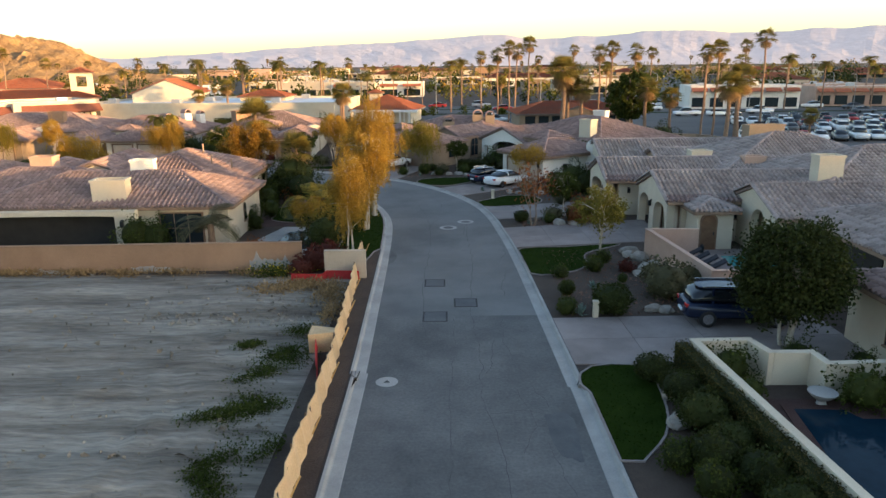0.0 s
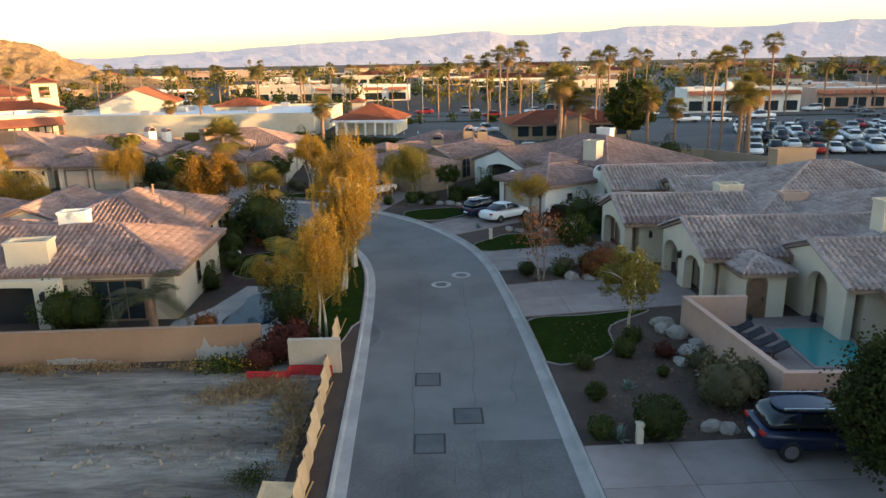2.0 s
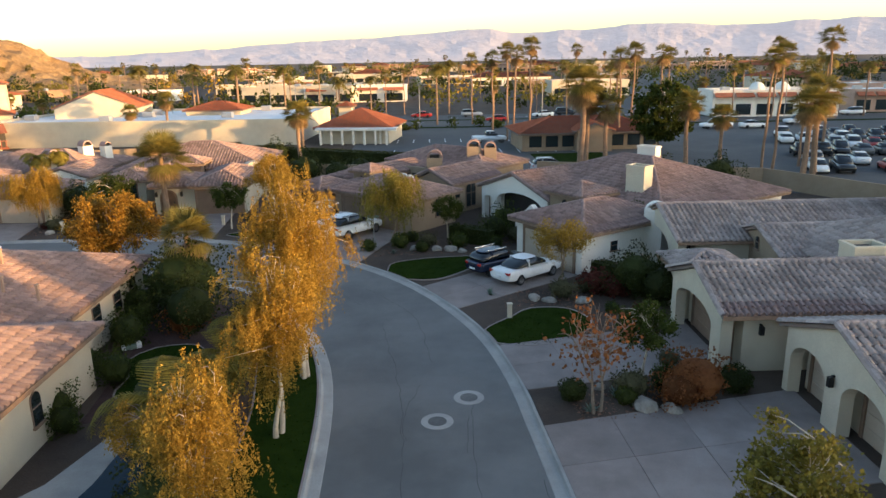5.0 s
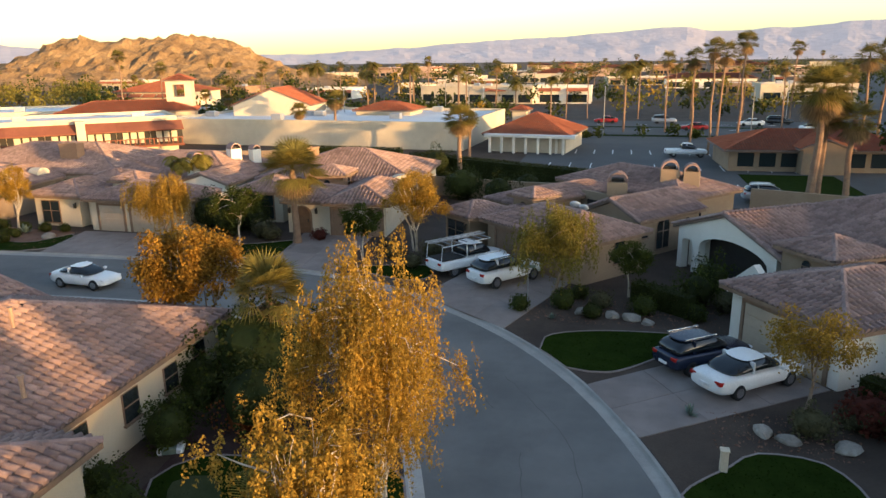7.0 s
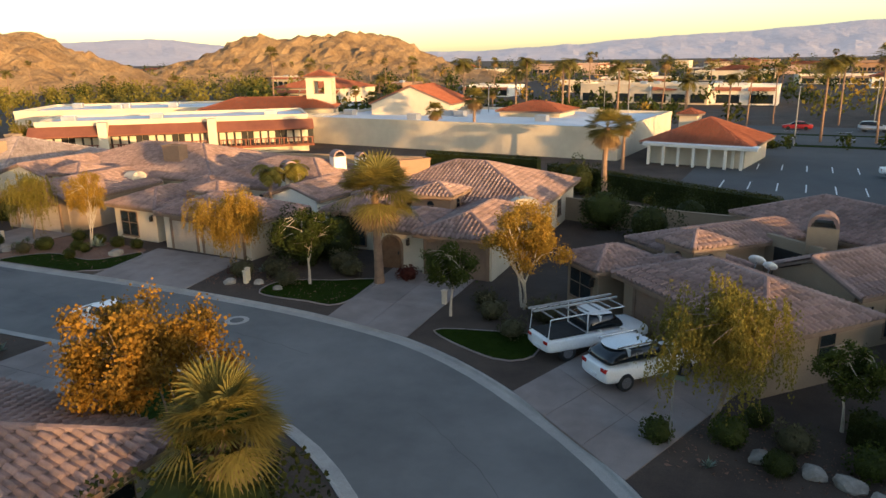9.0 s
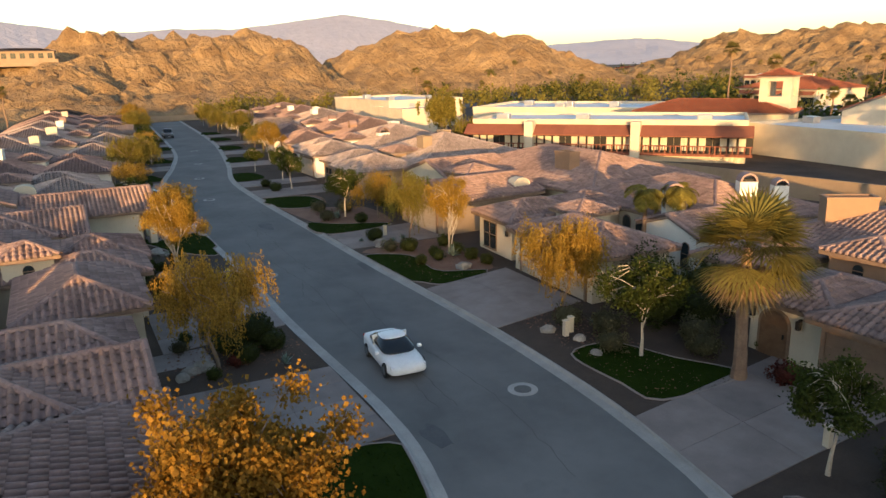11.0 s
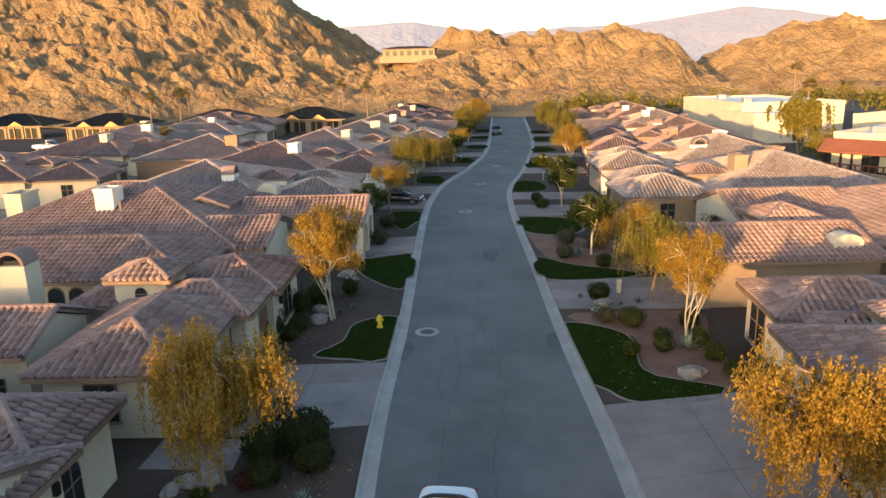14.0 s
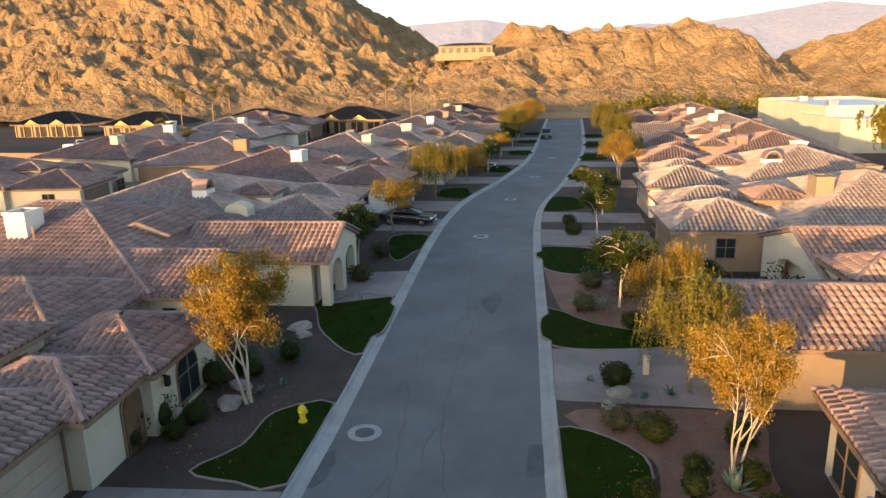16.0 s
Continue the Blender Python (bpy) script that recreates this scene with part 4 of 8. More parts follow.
def hill_patch(name, x0, y0, x1, y1, step, segs, label, fall=1.0):
    nx, ny = int((x1 - x0) / step) + 1, int((y1 - y0) / step) + 1
    vs, fs = [], []
    for j in range(ny):
        for i in range(nx):
            x, y = x0 + i * step, y0 + j * step
            wx = x + 14 * noise.noise((x * .02, y * .02, 3)) + 5 * noise.noise((x * .07, y * .07, 9))
            wy = y + 14 * noise.noise((x * .02, y * .02, 7)) + 5 * noise.noise((x * .07, y * .07, 5))
            z = -3.0
            for a, b, ha, hb, w in segs:
                d, t = seg_d((wx, wy * fall), (a[0], a[1] * fall), (b[0], b[1] * fall))
                if d < w:
                    q = 1 - d / w
                    z = max(z, (ha + (hb - ha) * t) * (q ** 1.05) - .5)
            if z > -2:
                k = min(1, max(0, z / 12))
                z += k * (4.2 * (noise.ridged_multi_fractal((x * .02, y * .02, 1), 1.1, 2.1, 5, 1.0, 2.0) - 1.1) + 5 * (abs(noise.noise((x * .045, y * .03, 8))) - .25) + 2.6 * (noise.turbulence((x * .1, y * .1, 6), 4, True) - .6) + 3.4 * abs(noise.noise((x * .11, y * .11, 4))) + 3.0 * (noise.turbulence((x * .2, y * .2, 2), 3, True) - .5) + 2.2 * (noise.voronoi((x * .16, y * .16, 0))[0][0] - .4))
            e_ = math.hypot((x + 297) / 15, (y - 44) / 19)
            if e_ < 1.5 and x > -320:
                z = min(z, 17.2 + max(0, e_ - 1) * 14)
            vs.append((x, y, z))
    for j in range(ny - 1):
        for i in range(nx - 1):
            a = j * nx + i
            if max(vs[a][2], vs[a + 1][2], vs[a + nx][2], vs[a + nx + 1][2]) > -1.5:
                fs.append((a, a + 1, a + nx + 1, a + nx))
    return tagged(link_mesh(name, vs, fs, "hill"), label, "hill", kind="structure")


hill_patch("backdrop_hill_west", -560, -330, -195, 170, 2.0, RIDGES[:9], "steep golden-brown rocky desert hill in low sun", 2.0)
hill_patch("backdrop_hill_northwest", -500, 100, -265, 330, 2.6, RIDGES[9:13], "golden rocky desert hill beyond the roofs")
hill_patch("backdrop_hill_north", -450, 300, -100, 540, 3.0, RIDGES[13:], "rounded brown rocky hill behind the palms")

# distant ranges round the valley: (degrees left of north, degrees high)
RANGE = [(-60, 2.2), (-45, 2.5), (-31, 2.25), (-24, 2.0), (-17, 2.3), (-9, 1.8), (-3, 2.15), (3, 1.75), (8, 1.5), (17, .95), (24, .55), (33, .5), (44, 1.2), (49, 1.7), (57, 1.3), (64, 2.6), (68, 3.5), (71.5, 4.0), (76, 3.4), (80, 3.0), (84, 3.05), (89, 2.7), (96, 3.75), (101, 3.5), (112, 2.4), (125, 2.5)]


def range_mesh(name, R, lift, seed, amp, label):
    vs, fs = [], []
    n, k = 420, 14
    for i in range(n):
        az = -60 + 185 * i / (n - 1)
        el = np.interp(az, [a for a, _ in RANGE], [e for _, e in RANGE]) * lift
        top = R * math.tan(radians(el)) + 13 + amp * noise.fractal((az * .35, seed, 0), .9, 2.1, 5)
        for j in range(k):
            q = j / (k - 1)
            r = R - 1500 * (1 - q)
            z = -5 + (top + 5) * q ** 1.15 + (1 - abs(2 * q - 1)) * amp * 1.2 * noise.fractal((az * .5, q * 3, seed), .8, 2.1, 5)
            vs.append((-math.sin(radians(az)) * r, 60 + math.cos(radians(az)) * r, z))
    for i in range(n - 1):
        for j in range(k - 1):
            a = i * k + j
            fs.append((a, a + 1, a + k + 1, a + k))
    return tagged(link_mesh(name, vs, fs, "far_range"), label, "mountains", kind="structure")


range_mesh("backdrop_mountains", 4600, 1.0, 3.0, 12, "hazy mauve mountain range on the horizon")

# the unseen ridge behind the camera that still shades the street
rv, rf = [], []
for i in range(601):
    q = -1500 + 5 * i
    c = to_sun.xy.normalized()
    base = Vector((c.x * 430 - c.y * q, c.y * 430 + c.x * q, 0))
    # rises and dips added to the crest to set which roofs catch sun
    crest = 6.2 + np.interp(q, [-60, 0, 30, 35, 45, 52, 60], [1.5, 2.6, 2.6, -1.0, -1.0, -.2, 0]) + math.tan(radians(SUN_EL)) * 430 + .8 * noise.fractal((q * .01, 0, 0), 1, 2, 4)
    for o, z in ((-70, -2), (0, crest), (110, -2)):
        rv.append((base.x + c.x * o, base.y + c.y * o, z))
for i in range(600):
    for j in range(2):
        a = 3 * i + j
        rf.append((a, a + 1, a + 4, a + 3))
tagged(link_mesh("backdrop_ridge_southeast", rv, rf, "hill"), "low rocky ridge shading the street at sunrise", "hill", kind="structure")


# ---- plants ----
def leaf_quads(P, size, rng, droop=0.0, aspect=.5):
    """Small leaves at the points P, turned at random."""
    n = len(P)
    d = rng.normal(size=(n, 3))
    d[:, 2] -= droop * 2.5
    d /= np.linalg.norm(d, axis=1)[:, None]
    e = np.cross(d, rng.normal(size=(n, 3)))
    e /= np.linalg.norm(e, axis=1)[:, None]
    s = size * (.6 + .8 * rng.random((n, 1)))
    a, b = d * s, e * s * aspect
    return np.stack([P - b * .3, P + a * .5 - b, P + a, P + a * .5 + b], 1)


def build_tree(kind, seed, H, W, leaf_mat, bark="bark", leaves=3500, stems=1, droop=0.0, low=.35, name="tree", size=.17):
    """A tapered trunk with forking limbs and a crown of loose leaves round the twig ends."""
    rng, r = np.random.default_rng(seed), random.Random(seed)
    root = empty(name)
    bm = bmesh.new()
    tips, nodes = [], []

    def limb(p, d, L, rad, depth):
        n = 4
        pts = [p]
        for i in range(n):
            d = (d + Vector((r.gauss(0, .13), r.gauss(0, .13), r.gauss(.04, .08)))).normalized()
            pts.append(pts[-1] + d * L / n)
        tube(bm, pts, [rad * (1 - .45 * i / n) for i in range(n + 1)], 7 if depth < 1 else 5, False)
        nodes.extend(pts[2:])
        if depth >= 1:
            tips.append(pts[2])
        if depth >= 3 or L < .35:
            tips.append(pts[-1])
            tips.append(pts[-2])
            return
        for k in range(r.choice([2, 3, 3])):
            a = r.uniform(0, 2 * math.pi)
            spread = r.uniform(.35, .85) * (W / H) * 1.25
            nd = (d + Vector((math.cos(a), math.sin(a), r.uniform(-.1, .5))) * spread).normalized()
            limb(pts[-1] if k else pts[-2], nd, L * r.uniform(.58, .8), rad * .55, depth + 1)
    for s in range(stems):
        a = 2 * math.pi * s / max(1, stems) + r.random()
        lean = Vector((math.cos(a) * (.22 if kind != "tall" else .12), math.sin(a) * (.22 if kind != "tall" else .12), 1)) if stems > 1 else Vector((r.gauss(0, .06), r.gauss(0, .06), 1))
        limb(Vector((math.cos(a) * .15 * (stems > 1), math.sin(a) * .15 * (stems > 1), -.15)), lean.normalized(), H * low, (.016 if stems == 1 else .011) * H + .03, 0)
    zmax = max(t.z for t in tips)
    rmax = max(math.hypot(t.x, t.y) for t in tips)
    k, kr = H / zmax * .95, W / 2 / rmax * .85
    for v in bm.verts:
        f = max(0, min(1, v.co.z / (H * low)))
        v.co.z *= k
        v.co.x *= 1 + (kr - 1) * f
        v.co.y *= 1 + (kr - 1) * f
    # clusters of foliage fill an uneven crown; a twig carries each of them
    T = np.array([(t.x * kr, t.y * kr, t.z * k) for t in tips])
    if kind == "round":
        u = rng.normal(size=(260, 3))
        u /= np.linalg.norm(u, axis=1)[:, None]
        T = u * rng.uniform(.72, 1.0, (260, 1)) * np.array([W / 2, W / 2, (H - H * .22) / 2]) * (1 + .12 * np.sin(u[:, :1] * 5 + seed) * np.cos(u[:, 1:2] * 6)) + np.array([0, 0, H * .61])
    else:
        nc = {"weep": 46, "tall": 62, "broad": 46, "thin": 40}[kind]
        foot = {"weep": .56, "tall": .3, "broad": .44, "thin": .36}[kind]
        u = rng.normal(size=(nc, 3))
        u /= np.linalg.norm(u, axis=1)[:, None]
        rad = rng.random((nc, 1)) ** .45 * (1 + .3 * np.sin(2.1 * np.arctan2(u[:, 1:2], u[:, :1]) + seed) * np.cos(3 * u[:, 2:] + seed))
        C = u * rad * np.array([W / 2, W / 2, H * (1 - foot) / 2]) * .93 + np.array([0, 0, H * (1 + foot) / 2])
        N = np.array([(v.x * kr, v.y * kr, v.z * k) for v in nodes])
        for c in C:
            d_ = N - c
            b_ = N[np.argmin(d_[:, 0] ** 2 + d_[:, 1] ** 2 + 1.6 * np.maximum(d_[:, 2], -.3 * d_[:, 2]) ** 2)]
            a_, e_ = Vector(b_), Vector(c)
            tube(bm, [a_, (a_ + e_) / 2 + Vector((r.gauss(0, .08), r.gauss(0, .08), .1)), e_], [.022, .016, .008], 4, False)
        T = np.concatenate([C, C, C, T[rng.integers(0, len(T), max(4, nc // 2))]])
    part("trunk", bm, bark, root, smooth=True)
    wgt = rng.lognormal(0, .55, len(T))
    idx = rng.choice(len(T), leaves, p=wgt / wgt.sum())
    sp = {"weep": .26, "round": .26, "tall": .24, "broad": .046 * W, "thin": .30}[kind]
    P = T[idx] + rng.normal(size=(leaves, 3)) * sp * np.array([1, 1, .8])
    if kind in ("weep", "tall"):
        ns = leaves // 34      # leaves in hanging strands
        strand = rng.integers(0, ns, leaves)
        org = T[rng.choice(len(T), ns, p=wgt / wgt.sum())] + rng.normal(size=(ns, 3)) * sp * 1.15
        lng = rng.uniform(.25, 1.0, ns) * (H * .38 if kind == "weep" else H * .17)
        q_ = rng.random(leaves)
        P = org[strand] + rng.normal(size=(leaves, 3)) * .035
        P[:, 2] += .12 - q_ * lng[strand]
        P[:, :2] *= (1 + .08 * q_)[:, None]
    if kind in ("broad", "thin"):
        P[:, 2] -= np.abs(rng.normal(size=leaves)) * H * .03
    P[:, 2] = np.maximum(P[:, 2], .5)
    quads("crown", leaf_quads(P, size, rng, droop, .26 if droop > .3 else .5), leaf_mat, root)
    return root


def build_fan_palm(seed, H, r0=.28, fronds=34, skirt=10, size=1.3, name="palm_tree", lean=0.0):
    """A fan palm: ringed trunk, skirt of dead fronds, crown of folded fans."""
    rng, r = np.random.default_rng(seed), random.Random(seed)
    root = empty(name)
    bm = bmesh.new()
    n = max(8, int(H * 2.5))
    pts = [Vector((lean * (i / n) ** 1.6 * H, .3 * math.sin(i * .35 + seed) * .3, -.2 + (H + .2) * i / n)) for i in range(n + 1)]
    tube(bm, pts, [r0 * (1.35 - .25 * min(1, i / 3)) * (1 - .35 * i / n) * (1 + .09 * (i % 2)) for i in range(n + 1)], 9)
    part("trunk", bm, "palm_bark", root, smooth=False)
    top = pts[-1]

    def fan(az, el, L, F, curl):
        d = Vector((math.cos(az) * math.cos(el), math.sin(az) * math.cos(el), math.sin(el)))
        side = Vector((-math.sin(az), math.cos(az), 0))
        up = side.cross(d) * -1
        base = top + d * L * .5 + Vector((0, 0, -.03))
        F.append([top[:], (top + side * .03)[:], (base + side * .02)[:], base[:]])
        k = 16
        for i in range(k):
            a0 = -1.5 + 3.0 * i / k
            a1 = a0 + 3.0 / k * .6
            am = (a0 + a1) / 2
            q = []
            for a, l in ((a0, .55), (am, 1.0), (a1, .55)):
                v = d * math.cos(a) + side * math.sin(a)
                pt = base + v * L * .62 * l + Vector((0, 0, -curl * l * l * L * .4)) + up * .05 * (1 if a == am else 0)
                q.append(pt[:])
            F.append([base[:], q[0], q[1], q[2]])
    G, D = [], []
    for i in range(fronds):
        fan(r.uniform(0, 2 * math.pi), r.uniform(-.45, 1.25), size * r.uniform(.85, 1.15), G, r.uniform(.2, .7))
    for i in range(skirt):
        fan(r.uniform(0, 2 * math.pi), r.uniform(-1.35, -.75), size * r.uniform(.7, 1.0), D, .5)
    quads("crown", G, "palm", root)
    if D:
        quads("dead_fronds", D, "dead", root, "dry brown hanging fronds")
    return root


def build_feather_palm(seed, H, r0=.3, fronds=22, L=2.6, leaf_mat="palm", name="palm_tree", droop=1.0):
    """A feather palm with long arching fronds of narrow leaflets."""
    r = random.Random(seed)
    root = empty(name)
    bm = bmesh.new()
    n = max(6, int(H * 3))
    pts = [Vector((0, 0, -.2 + (H + .2) * i / n)) for i in range(n + 1)]
    tube(bm, pts, [r0 * (1.2 - .3 * i / n) * (1 + .1 * (i % 2)) for i in range(n + 1)], 9)
    part("trunk", bm, "palm_bark", root)
    F = []
    for f in range(fronds):
        az, el = r.uniform(0, 6.283), r.uniform(-.1, 1.3)
        ln = L * r.uniform(.8, 1.15)
        side = Vector((-math.sin(az), math.cos(az), 0))
        p, e = pts[-1].copy(), el
        k = 14
        for i in range(k):
            d = Vector((math.cos(az) * math.cos(e), math.sin(az) * math.cos(e), math.sin(e)))
            q = p + d * ln / k
            F.append([(p - side * .02)[:], (p + side * .02)[:], (q + side * .015)[:], (q - side * .015)[:]])
            wl = ln * .26 * math.sin(math.pi * (i + 1.5) / (k + 2))
            for s in (-1, 1):
                tip = p + side * s * wl + d * wl * .55 + Vector((0, 0, -.25 * wl * droop))
                F.append([p[:], (p + d * .07)[:], (tip + d * .03)[:], tip[:]])
                tip2 = tip + d * ln / k * .5
                m2 = p + d * ln / k * .5
                F.append([m2[:], (m2 + d * .07)[:], (tip2 + d * .03)[:], tip2[:]])
            p = q
            e -= droop * 1.9 / k * r.uniform(.7, 1.3)
    quads("crown", F, leaf_mat, root)
    return root


def build_shrub(seed, W, H, leaf_mat, leaves=900, name="shrub", size=.09, clipped=.9):
    """A clipped bush: close leaves over a solid core, deep green for inner shade in green kinds."""
    rng = np.random.default_rng(seed)
    root = empty(name)
    bm = bmesh.new()
    bmesh.ops.create_icosphere(bm, subdivisions=2, radius=1)
    for v in bm.verts:
        k = .86 * (1 + .12 * noise.noise(v.co * 2 + Vector((seed, 0, 0))))
        v.co = Vector((v.co.x * W / 2 * k, v.co.y * W / 2 * k, H * .5 + v.co.z * H / 2 * k - .03))
    # deep green core paints the shade between green leaves
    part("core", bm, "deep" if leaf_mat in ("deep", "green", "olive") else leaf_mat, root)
    u = rng.normal(size=(leaves, 3))
    u /= np.linalg.norm(u, axis=1)[:, None]
    lump = 1 + (1 - clipped) * 1.5 * np.sin(u[:, :1] * 4 + seed) * np.cos(u[:, 1:2] * 5 + seed * 2)
    P = u * rng.uniform(.84, 1.0, (leaves, 1)) * lump * np.array([W / 2, W / 2, H / 2]) + np.array([0, 0, H * .5])
    P[:, 2] = np.maximum(P[:, 2], 0.02)
    quads("foliage", leaf_quads(P, size, rng), leaf_mat, root)
    return root


def build_agave(seed, W, leaf_mat="agave", blades=26, name="agave"):
    r = random.Random(seed)
    root = empty(name)
    F = []
    for i in range(blades):
        az, el = r.uniform(0, 6.283), r.uniform(.25, 1.4)
        L = W / 2 * r.uniform(.8, 1.15)
        d = Vector((math.cos(az) * math.cos(el), math.sin(az) * math.cos(el), math.sin(el)))
        s = Vector((-math.sin(az), math.cos(az), 0)) * W * .055
        u = Vector((0, 0, W * .02))
        b = Vector((0, 0, .05))
        m_ = b + d * L * .45
        t = b + d * L
        F += [[(b - s * .6)[:], b[:], (m_ - u)[:], (m_ - s)[:]], [b[:], (b + s * .6)[:], (m_ + s)[:], (m_ - u)[:]], [(m_ - s)[:], (m_ - u)[:], t[:], t[:]], [(m_ - u)[:], (m_ + s)[:], t[:], t[:]]]
    quads("rosette", F, leaf_mat, root)
    return root


def rock_mesh(name, seed, sx, sy, sz):
    bm = bmesh.new()
    bmesh.ops.create_icosphere(bm, subdivisions=2, radius=1)
    for v in bm.verts:
        k = 1 + .32 * noise.noise(v.co * 1.3 + Vector((seed * 3.1, 0, 0))) + .12 * noise.noise(v.co * 3.5 + Vector((0, seed, 0)))
        v.co = Vector((v.co.x * sx * k, v.co.y * sy * k, max(-.1, v.co.z * sz * k + sz * .45)))
    return part(name, bm, "rock", None)


GZ = KERB_H - .02


def put(ob, x, y, rot=0, s=1.0, z=None, sz=None, first={}):
    """Sets a built thing at its first place; later calls set copies."""
    m = pose(x, y, GZ if z is None else z, 0, 0, rot) @ Matrix.Diagonal((s, s, s if sz is None else sz, 1))
    if ob.name not in first:
        first[ob.name] = 1
        ob.matrix_basis = m
        return ob
    base = ob.matrix_basis.copy()
    c = copy_thing(ob, Matrix())
    c.matrix_basis = m
    return c


def T(ob, label, category="tree", group=""):
    return tagged(ob, label, category, group)


# street trees, one build of each kind of habit
birch = T(build_tree("tall", 3, 9.2, 4.1, "gold", "bark_pale", 72000, 3, .7, .34, size=.075), "tall pale-trunked tree with hanging golden leaves", group="street trees")
birch2 = T(build_tree("tall", 14, 6.8, 2.8, "gold", "bark_pale", 40000, 2, .7, .34, size=.075), "slender pale-trunked tree with golden leaves", group="street trees")
willow = T(build_tree("weep", 5, 5.4, 5.4, "gold", "bark", 34000, 1, .9, .32, size=.105), "weeping street tree with golden trailing leaves", group="street trees")
willow2 = T(build_tree("weep", 8, 5.6, 5.2, "olive", "bark", 28000, 1, .9, .32, size=.11), "weeping street tree with olive trailing leaves", group="street trees")
multi = T(build_tree("broad", 11, 6.2, 4.8, "gold", "bark_pale", 24000, 3, .2, .32, size=.085), "multi-stemmed tree with pale bark and yellow leaves", group="street trees")
broad = T(build_tree("broad", 23, 6.2, 5.2, "amber", "bark", 26000, 2, .15, .3, size=.1), "broad street tree with orange and dark green leaves", group="street trees")
small = T(build_tree("broad", 31, 4.2, 3.4, "green", "bark_pale", 9000, 1, .1, .36, size=.10), "small green-leaved tree with pale trunk", group="street trees")
bare = T(build_tree("thin", 41, 4.6, 3.4, "rust", "bark", 420, 2, .1, .34, size=.16), "nearly bare tree with a few rusty leaves", group="street trees")
pollard = T(build_tree("broad", 51, 4.4, 3.6, "olive", "bark_pale", 7000, 1, .1, .42, size=.10), "pale-trunked tree with thinning olive crown", group="street trees")
ficus = T(build_tree("round", 61, 4.9, 3.9, "deep", "bark_pale", 26000, 3, 0, .3, size=.11), "dense rounded dark green tree beside the driveway")
ash = T(build_tree("broad", 71, 4.6, 3.6, "gold", "bark", 7000, 1, .35, .4, size=.11), "thin golden street tree", group="street trees")

put(birch, -5.5, 53.6, 115, .98, sz=.98)
put(birch2, -5.7, 41.3, 0, .9, sz=.95)
put(birch2, -5.6, 48.8, 60, 1.15, sz=1.04)
put(ash, -9.0, 45.6, 50, .72)
put(broad, -18.0, 64.6, 0, 1.0, sz=1.08)
put(ficus, 13.9, 27.4, 0, 1.05)
put(pollard, 9.15, 40.8)
put(bare, 6.3, 49.9)
put(ash, 7.5, 64.6, 30)
put(small, 8.8, 52.5, 40, .85)
put(small, -26.3, 83.2, 0, 1.1)
put(small, -16.3, 81.9, 90, .95)
put(willow2, -2.8, 75.5, 20, .98)
put(small, 1.3, 77.4, 200, .8)
put(multi, -13.3, 84.6, 10, .95)
put(willow, -34.3, 66.2, 0, .86, sz=1.0)
put(willow, -32.9, 83.6, 140, .84, sz=.97)
put(multi, -49.6, 66.2, 70, .84, sz=1.02)
put(multi, -46.3, 83.7, 200, .62, sz=.9)
put(willow2, -52.4, 83.3, 80, .78, sz=.9)
put(small, -62.6, 81.5, 60, 1.05)
put(small, -69.8, 64.9, 160, 1.0)
put(willow, -60.5, 83.9, 250, .75)
for i, x in enumerate(range(-78, -200, -9)):
    r = random.Random(i + 5)
    yl = np.interp(-x, [-p.x for p in left_line[60:]], [p.y for p in left_line[60:]])
    yr = np.interp(-x, [-p.x for p in right_line[60:]], [p.y for p in right_line[60:]])
    put(r.choice([multi, willow, willow2, small, ash]), x + r.uniform(-2, 2), yl - r.uniform(2.5, 4.5), r.uniform(0, 360), r.uniform(.8, 1.1))
    put(r.choice([small, multi, willow2, ash, small]), x + r.uniform(-2, 2), yr + r.uniform(3, 6), r.uniform(0, 360), r.uniform(.75, 1.05))

# palms
fan_a = T(build_fan_palm(1, 5.6, .25, 80, 30, 2.3), "stout fan palm with golden-green crown", "palm tree", "palms")
fan_tall = T(build_fan_palm(2, 15, .17, 44, 18, 1.75, lean=.02), "tall slender fan palm", "palm tree", "palms")
fan_tall2 = T(build_fan_palm(7, 13, .16, 40, 26, 1.7, lean=-.03), "tall slender fan palm with shaggy skirt", "palm tree", "palms")
fan_mid = T(build_fan_palm(4, 7.6, .26, 60, 50, 1.9), "shaggy fan palm with thick skirt", "palm tree", "palms")
date = T(build_feather_palm(5, 12, .17, 36, 3.0, "palm"), "tall feather palm with a rounded crown", "palm tree", "palms")
queen = T(build_feather_palm(6, 2.0, .2, 12, 2.5, "sage", droop=.95), "low palm with pale arching fronds", "palm tree", "palms")
queen2 = T(build_feather_palm(9, 2.6, .22, 20, 2.6, "olive", droop=1.3), "feather palm with drooping golden fronds", "palm tree", "palms")
put(fan_a, -22.6, 85.0)
put(fan_a, -13.2, 62.8, 40, .66, sz=.74)
put(queen2, -8.0, 54.6, 120, .75)
put(queen2, -8.6, 52.4, 20, .7)
put(queen, -14.3, 42.2)
put(queen2, -9.0, 46.6)
put(queen2, -8.2, 50.5, 80, .7)
queen3 = T(build_feather_palm(12, 4.7, .13, 22, 1.7, "olive", droop=1.2), "slim feather palm with golden drooping fronds", "palm tree", "palms")
put(queen3, -37.6, 93.3, 80, 1.0)
put(queen3, -36.6, 95.2, 20, 1.02)
